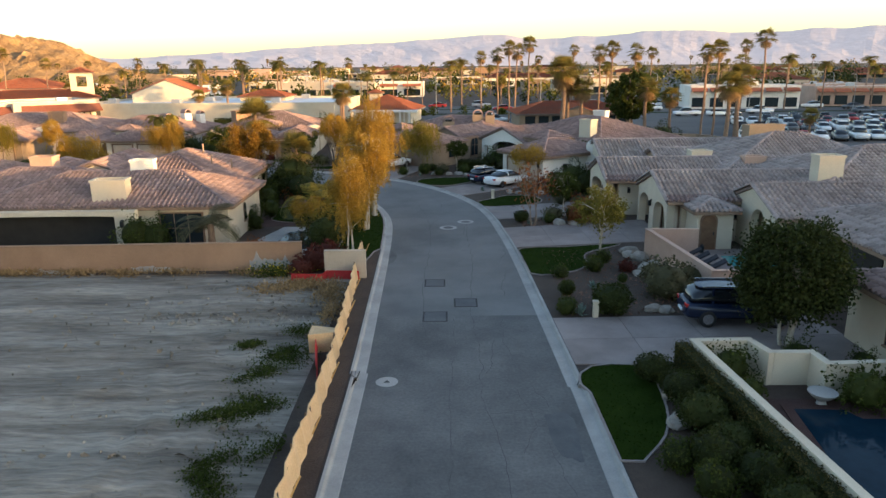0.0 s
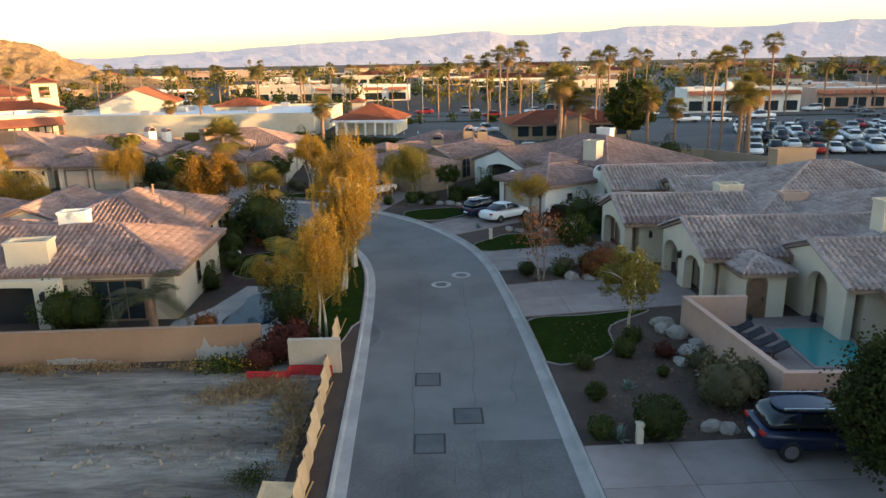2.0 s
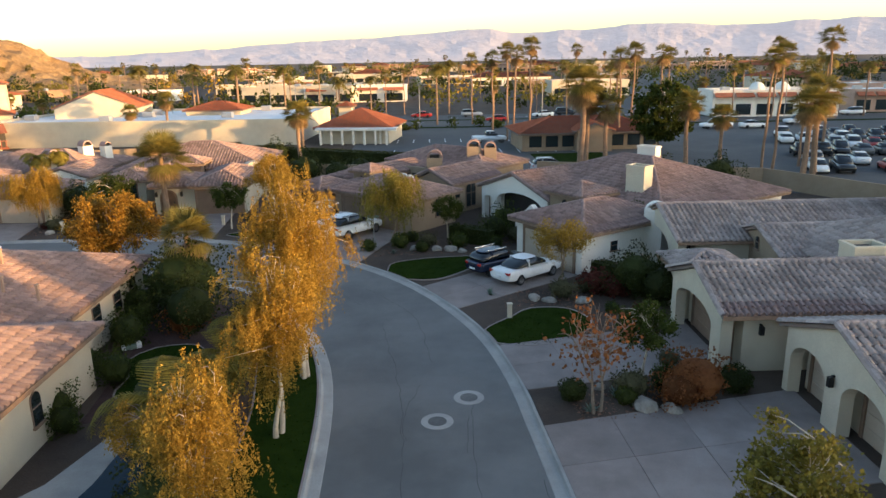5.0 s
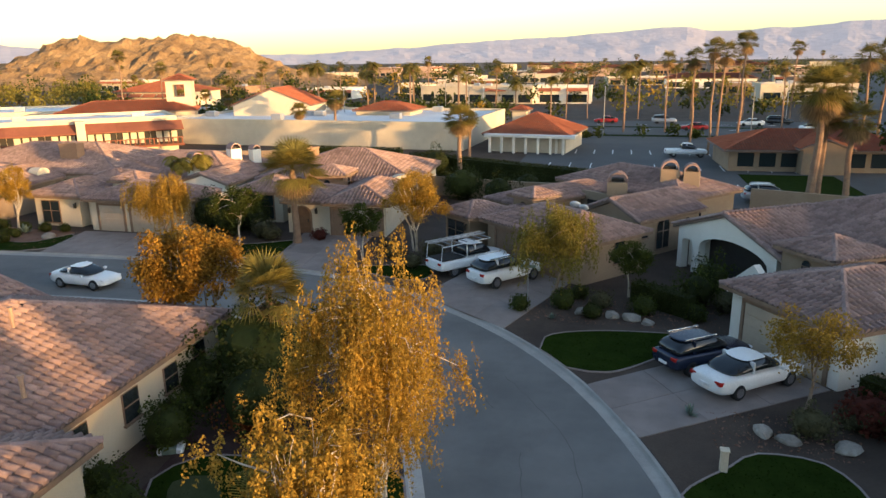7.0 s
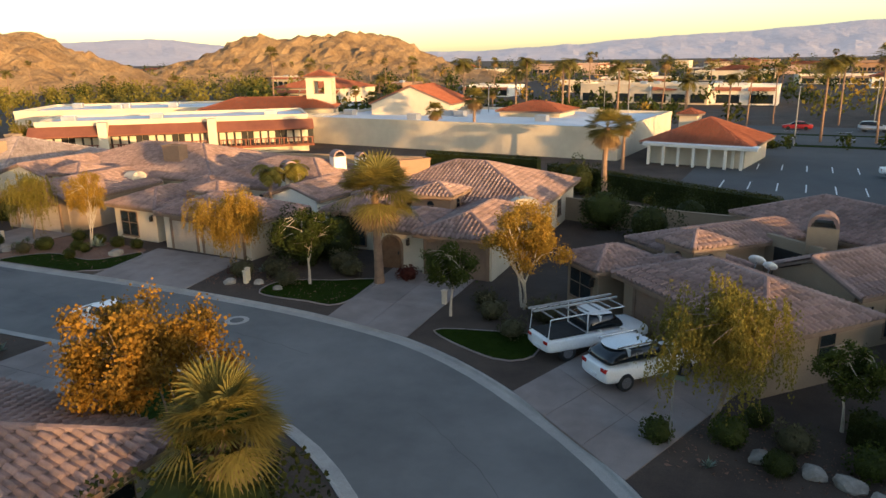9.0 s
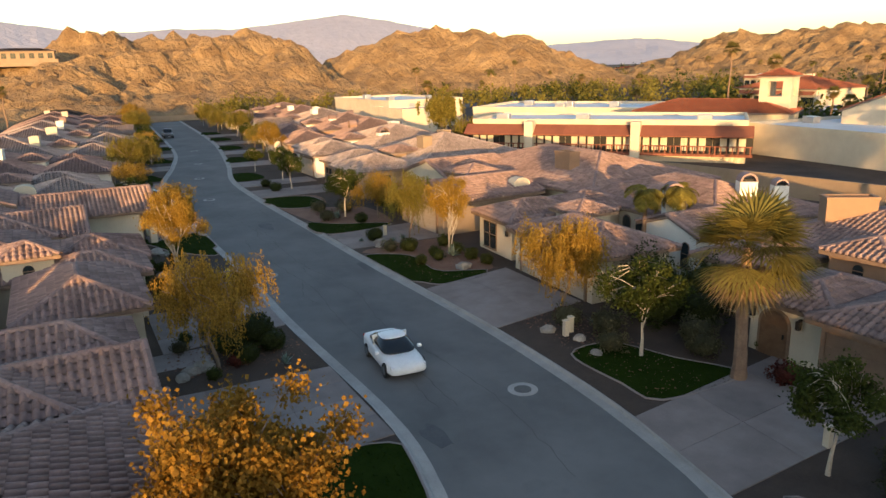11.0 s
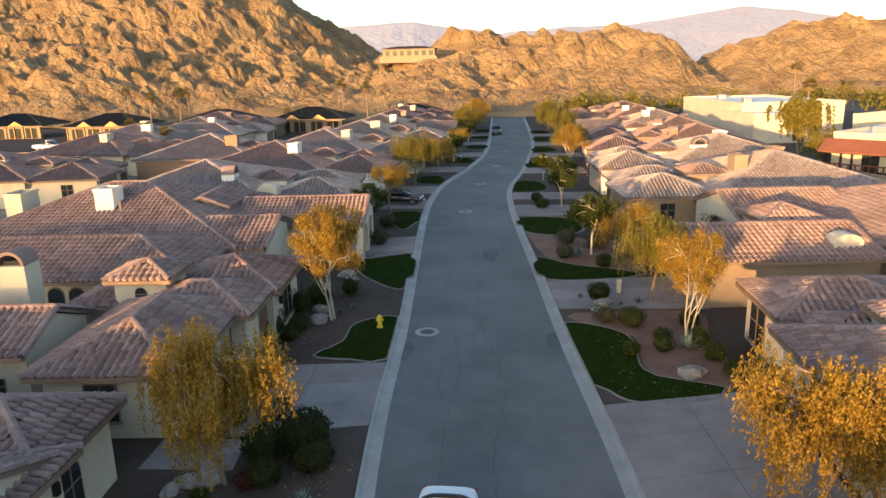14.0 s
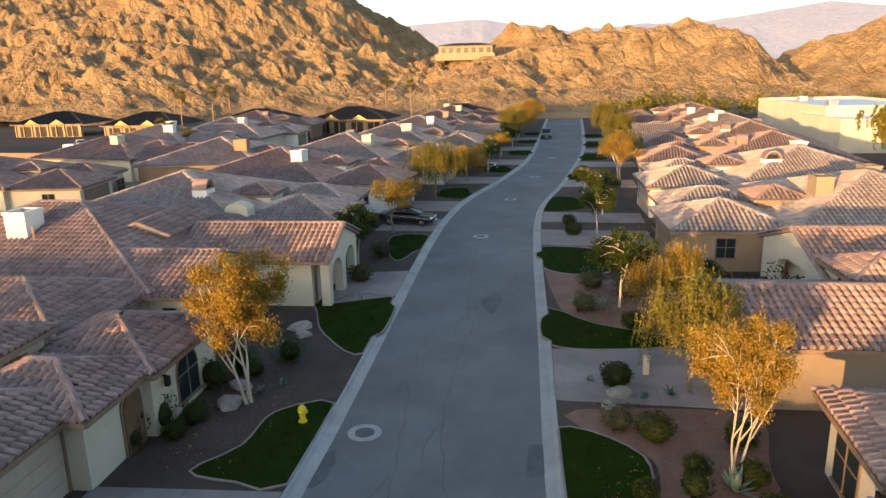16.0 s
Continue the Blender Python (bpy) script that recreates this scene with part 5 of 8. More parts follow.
for x, y, k, s in ((-15.6, 110, fan_mid, .95), (-44.5, 147, fan_mid, .95), (-49, 143, fan_mid, .75), (-19.5, 134, fan_mid, .7), (17.5, 106.5, fan_mid, 1.35), (20.5, 107.5, fan_mid, 1.0), (18.6, 109, fan_mid, 1.15),
                   (30.5, 109, fan_mid, 1.0), (33, 105, fan_mid, .85), (37, 103, fan_tall, .84), (40, 106.5, fan_tall, .88), (44, 108.5, fan_tall2, .86), (40, 98, fan_mid, 1.2), (37.5, 95, fan_mid, 1.1), (47, 92, fan_mid, .6), (56, 84, fan_mid, .7), (27.5, 128, fan_tall2, 1.0), (30, 131, fan_tall, .92),
                   (35, 134, fan_tall2, 1.02), (52, 118, fan_tall, 1.0), (12.6, 141, fan_tall, .95), (14.2, 146, fan_tall2, 1.05), (16.6, 143, fan_tall, 1.0), (11, 149, fan_tall2, 1.0)):
    put(k, x, y, (x * 37) % 360, s)
r = random.Random(77)
for i in range(46):     # avenue palms along the highway
    x = -110 + 5.0 * i + r.uniform(-1.6, 1.6)
    y = 172 + 26 * (i % 2) + r.uniform(-4, 4) + max(0, -x - 40) * .12
    if r.random() < .82:
        put(r.choice([fan_tall, fan_tall2, date, date, fan_mid]), x, y, r.uniform(0, 360), r.uniform(.62, 1.0))
for i in range(85):    # palms scattered over the town and at the foot of the hills
    az, d = radians(r.uniform(-34, 72)), r.uniform(190, 560)
    x, y = -math.sin(az) * d, 45 + math.cos(az) * d
    if x < -230 and y < 210:
        continue
    put(r.choice([fan_tall, date, fan_mid, fan_tall2, fan_mid, date]), x, y, r.uniform(0, 360), r.uniform(.55, 1.0))
for x, y, s in ((-196, -20, .75), (-182, 2, .7), (-180, 40, .8), (-178, 46, .75), (-182, 26, .55), (-150, 14, .75), (-142, 8, .6), (-144, 11, .7), (-128, 18, .62), (-126, 22, .55)):
    put(fan_mid if s < .7 else fan_tall2, x, y, x * 3, s)

# town trees as clumps of small leaves, too many to count
def clumps(name, spots, leaf_mat, label, n=90, size=.55):
    rng = np.random.default_rng(len(spots))
    allq = []
    for x, y, w, hgt in spots:
        u = rng.normal(size=(n, 3))
        u /= np.linalg.norm(u, axis=1)[:, None]
        lump = 1 + .35 * np.sin(u[:, :1] * 3 + x) * np.cos(u[:, 1:2] * 4 + y)
        P = u * rng.uniform(.35, 1, (n, 1)) * lump * np.array([w / 2, w / 2, hgt / 2]) + np.array([x, y, hgt * .55])
        P[:, 2] = np.maximum(P[:, 2], .1)
        allq.append(leaf_quads(P, size * (w / 5) ** .5, rng, 0, .7))
    tagged(quads(name, np.concatenate(allq), leaf_mat), label, "trees", kind="stuff")


for nm, lm, cnt, sd in (("town_trees_dark", "deep", 260, 1), ("town_trees_green", "green", 300, 2), ("town_trees_olive", "olive", 260, 3), ("town_trees_golden", "gold", 90, 4)):
    r = random.Random(sd)
    sp = []
    while len(sp) < cnt:
        az, d = radians(r.uniform(-36, 78)), r.uniform(150, 1000) ** 1.0
        x, y = -math.sin(az) * d, 45 + math.cos(az) * d
        if (x < -215 and y < 215) or (x < -60 and y < 150) or (y < 205 and x > -10):
            continue
        w = r.uniform(3, 7) * (1 + d / 700)
        sp.append((x, y, w, w * r.uniform(.6, 1.0)))
    clumps(nm, sp, lm, "distant town trees among low buildings")

# ---- yards ----
def snap(p, most=.9):
    """Draws a point that lies near a kerb onto the kerb's back edge."""
    q = Vector((*p, 0))
    best, where = most, q
    for line in (lb, rb):
        for a, b in zip(line, line[1:]):
            if abs(a.x - q.x) > 6 and abs(a.y - q.y) > 6:
                continue
            ab = b - a
            t = max(0, min(1, (q - a).dot(ab) / ab.length_squared))
            c = a + ab * t
            if (c - q).length < best:
                best, where = (c - q).length, c
    return (where.x, where.y)


def slab(name, pts, material, label, category, z=GZ, th=.02, rounded=False, step=.5):
    if rounded:
        pts = [(p.x, p.y) for p in smooth_line(pts, step, closed=True)]
    return tagged(prism(name, pts, z - .05, z + th, material), label, category, kind="structure")


def lawn(pts, edge=True):
    line = smooth_line([snap(p) for p in pts], .6, closed=True)
    line = [Vector((*snap((p.x, p.y), .35), 0)) for p in line]
    slab("lawn", [(p.x, p.y) for p in line], "lawn", "short dark green lawn with curved concrete edging", "lawn", th=.03)
    # short blades standing over the sheet
    xs, ys = [p.x for p in line], [p.y for p in line]
    rng = np.random.default_rng(int(abs(xs[0]) * 10))
    area = (max(xs) - min(xs)) * (max(ys) - min(ys))
    n = int(min(3000, area * 70))
    Q = np.stack([rng.uniform(min(xs), max(xs), n), rng.uniform(min(ys), max(ys), n)], 1)
    inside = np.zeros(n, bool)
    for (a, b) in zip(line, line[1:] + line[:1]):
        c = ((a.y > Q[:, 1]) != (b.y > Q[:, 1])) & (Q[:, 0] < (b.x - a.x) * (Q[:, 1] - a.y) / ((b.y - a.y) or 1e-9) + a.x)
        inside ^= c
    Q = Q[inside]
    P = np.concatenate([Q, np.full((len(Q), 1), GZ + .03)], 1)
    d = rng.normal(size=(len(P), 3)) * .025
    d[:, 2] = .03 + .02 * rng.random(len(P))
    e = rng.normal(size=(len(P), 3)) * .018
    e[:, 2] = 0
    tagged(quads("grass", np.stack([P - e, P + e, P + d + e * .2, P + d - e * .2], 1), "lawn"), "short mown grass blades", "grass", kind="stuff")
    if edge:
        cl = [p for p in line]
        tagged(ribbon("lawn_edging", cl, [(-.02, GZ - .05), (-.02, GZ + .055), (.055, GZ + .055), (.055, GZ - .05)], "drive", closed=True), "pale concrete lawn edging", "edging", kind="structure")


def driveway(pts, nx=3, ny=2, material="drive"):
    """A drive of cast slabs with open joints; pts: street left, street right, house right, house left."""
    a, b, c, d = [Vector((*(snap(p, 1.6) if i < 2 else p), 0)) for i, p in enumerate(pts)]
    root = empty("driveway", None, "pinkish-grey concrete driveway of cast slabs", "driveway")
    root["kind"] = "structure"
    g = .0
    for i in range(nx):
        for j in range(ny):
            def at(u, v):
                return (a.lerp(b, u)).lerp(d.lerp(c, u), v)
            gu, gv = .012 / (b - a).length, .012 / (d - a).length
            u0, u1, v0, v1 = i / nx + gu, (i + 1) / nx - gu, j / ny + gv, (j + 1) / ny - gv
            q = [at(u0, v0), at(u1, v0), at(u1, v1), at(u0, v1)]
            prism("slab", [(p.x, p.y) for p in q], GZ - .03, GZ + .035, material, root)
    q = [a, b, c, d]
    prism("joint_bed", [(p.x, p.y) for p in q], GZ - .04, GZ + .012, "under", root)


driveway([(5.6, 25.7), (5.5, 30.8), (16.9, 31.2), (16.9, 25.9)], 2, 4)
driveway([(4.75, 43.6), (4.45, 49.0), (14.6, 51.4), (14.6, 45.0)], 2, 4)
driveway([(4.05, 51.9), (3.45, 56.6), (12.9, 58.9), (12.9, 53.7)], 2, 4)
driveway([(1.95, 61.9), (0.1, 66.0), (6.4, 71.3), (9.1, 67.2)], 2, 3)
driveway([(-4.6, 71.4), (-9.9, 75.9), (-7.6, 84.0), (-2.1, 79.3)], 3, 3)
driveway([(-16.7, 79.3), (-22.0, 80.2), (-23.6, 89.1), (-17.8, 89.5)], 2, 3)
driveway([(-32.4, 80.0), (-40.0, 79.5), (-41.4, 85.3), (-33.6, 85.4)], 3, 2)
driveway([(-51.2, 78.5), (-56.3, 78.0), (-57.2, 86.0), (-51.2, 86.2)], 3, 2)
driveway([(-32.0, 70.3), (-25.2, 70.7), (-24.4, 62.9), (-32.2, 62.6)], 4, 3)
driveway([(-43.9, 69.7), (-38.2, 70.1), (-37.0, 64.1), (-43.4, 63.8)], 3, 2)
driveway([(-68.4, 68.4), (-63.2, 68.7), (-61.2, 65.2), (-67.5, 64.9)], 2, 2)
for x0, x1, ys, yh in ((-76, -81, 76.9, 85), (-84, -88, 76.7, 85.2), (-102, -107, 78.6, 86.4), (-118, -123, 80.6, 88), (-134, -139, 82.0, 88.6), (-151, -156, 82.7, 89.2)):
    driveway([(x0, ys), (x1, ys + .2), (x1, yh), (x0, yh)], 2, 2)
for x0, x1, ys, yh in ((-79.8, -84.5, 67.9, 63.4), (-88, -93, 68.2, 63.8), (-104, -109, 70.8, 65.6), (-120, -125.5, 73.0, 67.6), (-137, -142, 73.6, 68.4), (-153, -158, 74.0, 69)):
    driveway([(x1, ys), (x0, ys), (x0, yh), (x1, yh)], 2, 2)

for pts in ([(5.75, 25.0), (7.6, 25.5), (7.65, 24.1), (7.3, 21.6), (6.5, 19.8), (5.75, 18.9)],
            [(5.0, 42.9), (7.8, 43.6), (11.2, 44.2), (8.6, 42.0), (8.1, 39.4), (6.8, 38.0), (5.05, 37.9)],
            [(3.4, 58.7), (4.4, 60.5), (5.4, 61.5), (7.4, 61.3), (8.2, 59.4), (7.5, 57.9), (5.4, 56.5), (3.9, 57.0)],
            [(-2.7, 70.4), (-.5, 71.7), (3, 72.1), (4.2, 71.8), (3.0, 69.7), (0.3, 67.0), (-1.2, 68.3)],
            [(-16.1, 79.7), (-13.6, 80.8), (-11.4, 81.1), (-10.7, 78.9), (-12.2, 77.9)],
            [(-27.9, 80.6), (-28.1, 83.0), (-25.4, 84.3), (-22.8, 85.5), (-22.6, 81.0), (-24.5, 80.6)],
            [(-49, 79.1), (-47.4, 81.1), (-43.3, 81.1), (-42.2, 82.6), (-41.6, 84.0), (-40.6, 83.4), (-40.4, 79.9), (-44.5, 79.3)],
            [(-62, 78.1), (-60, 79.9), (-58.2, 83.6), (-57.0, 83.0), (-56.8, 78.6)],
            [(-75.2, 77.4), (-74.6, 81.2), (-70, 81.8), (-68.5, 79.6), (-70, 77.6)],
            [(-49.8, 69.1), (-48.9, 67.6), (-46.4, 67.4), (-44.6, 66.4), (-44.2, 68.2), (-44.3, 69.4)],
            [(-62.8, 68.3), (-62.7, 64.6), (-60, 65.4), (-57, 66.8), (-54.8, 68.6)],
            [(-78, 67.5), (-78, 65.4), (-73, 66.2), (-71, 67.6)],
            [(-24.4, 70.4), (-24.6, 67.2), (-21, 66.2), (-17.6, 67.2), (-19.2, 69.3)],
            [(-13.1, 52.2), (-11.3, 51.3), (-10.0, 52.6), (-10.4, 55.4), (-11.2, 57.4), (-13.2, 57.2), (-14.0, 55.6), (-13.2, 54.0)]):
    lawn(pts)
lawn([(-4.95, 40), (-4.9, 46), (-5.15, 51), (-6.5, 57.2), (-8.2, 57.6), (-7.0, 50), (-6.6, 40)])
for i, x in enumerate((-92, -110, -128, -145, -160)):
    yl = np.interp(-x, [-p.x for p in left_line[60:]], [p.y for p in left_line[60:]])
    yr = np.interp(-x, [-p.x for p in right_line[60:]], [p.y for p in right_line[60:]])
    lawn([(x - 3.5, yr + .4), (x - 3, yr + 3), (x + 2, yr + 3.4), (x + 3, yr + .4)], False)
    lawn([(x - 8.5, yl - .5), (x - 8, yl - 2.8), (x - 4, yl - 3), (x - 3, yl - .5)], False)
for nm, pts in (("planting_bed", [(-50.5, 79.0), (-49.2, 79.1), (-47.2, 81.4), (-43.2, 81.4), (-41.8, 84.6), (-47, 85.0), (-50.8, 85.2)]),
                ("planting_bed", [(-74.8, 77.3), (-62.4, 78.3), (-60.2, 80.2), (-58.4, 84.2), (-66, 84.4), (-68.3, 79.4), (-70, 82), (-75, 82)])):
    slab(nm, pts, "granite", "reddish crushed granite planting bed", "planting bed", th=.008, rounded=True)
slab("paving", [(-15.2, 65.4), (-8.4, 61.4), (-7.0, 57.6), (-8.2, 50.4), (-13.4, 50)], "mulch", "dark reddish mulch and paver side yard", "yard", th=.006)

# bare graded lot
n_, m_ = 150, 300
lv, lf = [], []
for j in range(m_):
    for i in range(n_):
        x, y = -75 + 69.8 * (i / (n_ - 1)) ** .8, -40 + 78.2 * (j / (m_ - 1)) ** .8
        e = max(0, min(1, (-5.2 - x) / 2.5, (38.2 - y) / 1.5))
        z = GZ + .01 + e * (.06 + .16 * noise.fractal((x * .12, y * .35, 0), 1, 2, 4) + .05 * noise.noise((x * .5, y * 2.2, 1)) + .05 * noise.noise((x * .3, y * 5.5, 4)))
        rad = math.hypot(x + 17.5, (y - 19) * .8)
        for rt in (7.4, 8.6, 10.6):      # wheel ruts bending round
            z -= e * .07 * math.exp(-((rad - rt - .3 * noise.noise((x * .2, y * .2, 2))) / .22) ** 2)
        if x > -11:
            z += e * .12 * abs(noise.noise((x * 1.1, y * 1.1, 5)))
        lv.append((x, y, max(z, GZ + .005)))
for j in range(m_ - 1):
    for i in range(n_ - 1):
        a = j * n_ + i
        lf.append((a, a + 1, a + n_ + 1, a + n_))
tagged(link_mesh("ground_bare_lot", lv, lf, "dirt", smooth=True), "bare graded pale dirt lot with tyre tracks", "ground", kind="structure")
# clods and stones strewn over it
rng = np.random.default_rng(8)
Q = []
for i in range(3600):
    x, y = -5.6 - abs(rng.normal()) * 6, rng.uniform(5, 37.5)
    if i % 3 == 0:
        y = 30 + abs(rng.normal()) * 3
    y = min(y, 38)
    s = .02 + .09 * rng.random() ** 5
    c = np.array([x, y, GZ + .1])
    pts_ = c + rng.normal(size=(3, 3)) * s
    top = c + np.array([0, 0, s * 1.3])
    for k in range(3):
        Q.append([pts_[k], pts_[(k + 1) % 3], top, top])
tagged(quads("clods", np.array(Q), "dirt"), "loose clods and stones on the dirt", "stones", kind="stuff")
rng = np.random.default_rng(5)
P = []
for cx, cy, lx, ly, n in ((-6.8, 22.2, .8, .7, 1500), (-7.6, 21.6, .7, .5, 500), (-6.7, 18.2, .5, 1.3, 1300), (-6.3, 15.6, .6, .9, 900), (-8.4, 27.7, .4, .35, 500), (-6.2, 26.6, .8, .9, 1100), (-7.2, 24.9, .55, .8, 700), (-6.0, 29.2, .6, .7, 400), (-5.6, 19.5, .4, .8, 300)):
    q = rng.normal(size=(n * 2, 3)) * np.array([lx, ly, .035]) * .62 + np.array([cx, cy, GZ + .13])
    q[:, 0] += .35 * np.sin(q[:, 1] * 2.3)
    P.append(q)
P = np.concatenate(P)
P[:, 0] = np.minimum(P[:, 0], -5.0)
tagged(quads("weeds", leaf_quads(P, .075, rng, 0, .35), "green"), "low green weeds in patches on the dirt", "weeds", kind="stuff")
P = []
for cx, cy, lx, ly, n in ((-24, 38.0, 1.6, .3, 900), (-20.5, 38.0, 1.2, .3, 700), (-18, 37.9, 1.0, .3, 600), (-15, 38.0, 1.4, .3, 500), (-7.4, 35.6, 1.3, .8, 1500), (-5.9, 34.2, .6, 1.4, 900), (-8.8, 34.8, 1.2, .6, 600), (-5.4, 31.6, .35, 1.6, 600), (-11, 37.8, 1.0, .3, 300)):
    P.append(rng.normal(size=(n, 3)) * np.array([lx, ly, .12]) * .6 + np.array([cx, cy, GZ + .2]))
P = np.concatenate(P)
P[:, 0] = np.minimum(P[:, 0], -4.9)
P[:, 1] = np.minimum(P[:, 1], 38.3)
tagged(quads("dry_grass", leaf_quads(P, .2, rng, -.3, .12), "dead"), "dry brown grass and scrub along the wall", "dry grass", kind="stuff")
P = rng.normal(size=(900, 3)) * np.array([.8, .35, .16]) + np.array([-9.3, 37.75, GZ + .3])
P[:, 2] = np.maximum(P[:, 2], GZ + .05)
P[:, 1] = np.minimum(P[:, 1], 38.3)
fb_ = empty("flower_bed", None, "low green bed with small yellow flowers by the wall", "flowers")
quads("leaves", leaf_quads(P, .12, rng), "green", fb_)
Q2 = P[:260] + np.array([0, -.03, .06])
quads("blossom", leaf_quads(Q2, .05, rng, 0, .9), "yellow", fb_)


def wall_run(name, pts, hgt, material, label, th=.24, cap=True):
    """A freestanding garden wall along a line, with a flat cap."""
    root = empty(name, None, label, "wall")
    root["kind"] = "structure"
    P = [Vector((*p, 0)) for p in pts]
    for i, (a, b) in enumerate(zip(P, P[1:])):
        d = (b - a).normalized()
        s = Vector((-d.y, d.x, 0)) * th / 2
        a2, b2 = a - d * (th / 2 if i else 0), b - d * th / 2 if i < len(P) - 2 else b
        q = [a2 - s, b2 - s, b2 + s, a2 + s]
        prism("wall_panel", [(p.x, p.y) for p in q], GZ - .2, GZ + hgt, material, root)
        if cap:
            q = [a2 - s * 1.2, b2 - s * 1.2, b2 + s * 1.2, a2 + s * 1.2]
            prism("wall_cap", [(p.x, p.y) for p in q], GZ + hgt, GZ + hgt + .06, material, root)


wall_run("wall_lot", [(-75, 38.6), (-25.5, 38.6), (-8.2, 39.2)], 1.55, "peach", "peach stucco boundary wall with pale stains along the lot")
wall_run("wall_corner", [(-6.6, 37.4), (-4.35, 37.4)], 1.5, "garage", "short tan stucco wall end by the street")
wall_run("wall_pool_court", [(15.2, 41.6), (12.2, 41.7), (12.9, 33.0), (17.5, 32.8), (20.8, 32.8)], 1.55, "pinkwall", "pinkish stucco wall round the pool court")
wall_run("wall_white", [(15.8, 23.1), (13.15, 22.95), (13.1, 23.95), (11.6, 23.95), (11.35, 25.15), (9.3, 25.1), (9.72, 19), (10.05, 14.6), (10.75, 5)], 1.2, "cream", "cream white stucco wall round a dark pool")
wall_run("wall_white_house", [(10.3, 66.4), (14.5, 62.2), (14.8, 60.4)], 1.2, "tan", "low tan stucco garden wall")
wall_run("wall_back", [(12, 104), (34, 96), (44, 78)], 1.8, "tan", "tan stucco boundary wall behind the houses")
wall_run("wall_side", [(-28, 108), (-8, 104), (8, 103)], 1.8, "tan", "tan stucco boundary wall behind the houses")
wall_run("wall_side_yard", [(3.4, 90.5), (9, 86.6)], 1.5, "tan", "tan stucco garden wall between houses")
wall_run("wall_mall", [(-135, 108), (-100, 106.5), (-60, 118), (-40, 122)], 2.0, "tan", "tan boundary wall behind the northern houses")
# pale salt stains on the boundary wall
for x0, x1, z1, sd in ((-19.5, -14.5, .42, 1), (-12.2, -8.4, .95, 5), (-24.5, -21, .3, 9)):
    n = 26
    top = [(x0 + (x1 - x0) * k / n, z1 * (.35 + .65 * math.sin(math.pi * k / n)) * (.75 + .8 * noise.noise((k * .45, sd, 0)))) for k in range(n, -1, -1)]
    outl = [(x0, .02), (x1, .02)] + [(px, max(.05, pz)) for px, pz in top]
    yw = 38.47 if x1 < -20 else 38.6 + .6 * max(0, ((x0 + x1) / 2 + 25.5) / 17.3) - .13
    tagged(prism("wall_stain", outl, .0, .02, "concrete", m=pose(0, yw, GZ, 90, 0, 0)), "pale ragged salt stain low on the wall", "stain", kind="structure")

# pools
def pool(pts, water, deck, label, deckm="concrete", curved=False):
    root = empty("swimming_pool", None, label, "pool")
    root["kind"] = "structure"
    prism("pool_deck", deck, GZ - .05, GZ + .03, deckm, root)
    line = smooth_line(pts, .5, closed=True) if curved else [Vector((*p, 0)) for p in pts]
    cx, cy = sum(p.x for p in line) / len(line), sum(p.y for p in line) / len(line)
    prism("coping", [(cx + (p.x - cx) * 1.13, cy + (p.y - cy) * 1.1) for p in line], GZ, GZ + .07, deckm, root)
    prism("pool_water", [(p.x, p.y) for p in line], GZ + .02, GZ + .078, water, root)


def rect(x0, y0, x1, y1):
    return [(x0, y0), (x1, y0), (x1, y1), (x0, y1)]


pool([(-11.3, 43.4), (-9.0, 43.2), (-8.6, 45.5), (-9.4, 48.0), (-10.8, 48.0), (-11.0, 45.8)], "water", [(-14, 41), (-8.0, 41), (-7.6, 49.6), (-11.6, 49.8), (-12.6, 46), (-14, 44)], "dark backyard pool with concrete deck", curved=True)
pool([(16.2, 36.7), (19.0, 36.7), (19.4, 41.0), (16.4, 41.0)], "pool", rect(13.1, 33.1, 20.8, 42.8), "turquoise swimming pool in a paved court", "drive")
pool([(15.3, 34.2), (17.4, 34.2), (17.4, 35.6), (15.3, 35.6)], "pool", rect(15.0, 33.9, 17.7, 35.9), "small turquoise spa beside the pool", "concrete")
pool([(11.6, 21.9), (13.2, 21.8), (13.5, 21.2), (16.2, 21.1), (17, 19), (16.5, 12), (11.4, 12), (11.2, 19)], "water", rect(10.5, 8, 17.4, 22.7), "dark blue swimming pool behind a white wall", "mulch")
for x, y in ((13.9, 23.3), (16.2, 22.6)):
    root = empty("stone_bowl", pose(x, y, GZ + .03), "white stone bowl on the pool edge", "bowl")
    bm = bmesh.new()
    tube(bm, [Vector((0, 0, z)) for z in (0, .12, .3, .42)], [.18, .2, .45, .5], 14)
    part("bowl", bm, "white_stucco", root, smooth=True)
    part_r = rock_mesh("stones", 4, .25, .25, .2)
    part_r.parent, part_r.location = root, (0, 0, .36)
for i in range(4):
    root = empty("sun_lounger", pose(13.9 + .16 * i, 40.4 - .85 * i, GZ + .03, 0, 0, -12), "dark cushioned sun lounger on the pool court", "lounger", "sun loungers")
    box("mattress", -.9, -.33, .28, .45, .33, .38, "cushion", root, .03)
    b = box("backrest", 0, -.33, 0, .75, .33, .1, "cushion", root, .03)
    b.matrix_basis = pose(.45, 0, .29, 0, -32, 0)
    for lx in (-.8, .4):
        for ly in (-.28, .28):
            box("leg", lx - .03, ly - .03, 0, lx + .03, ly + .03, .28, "iron", root)
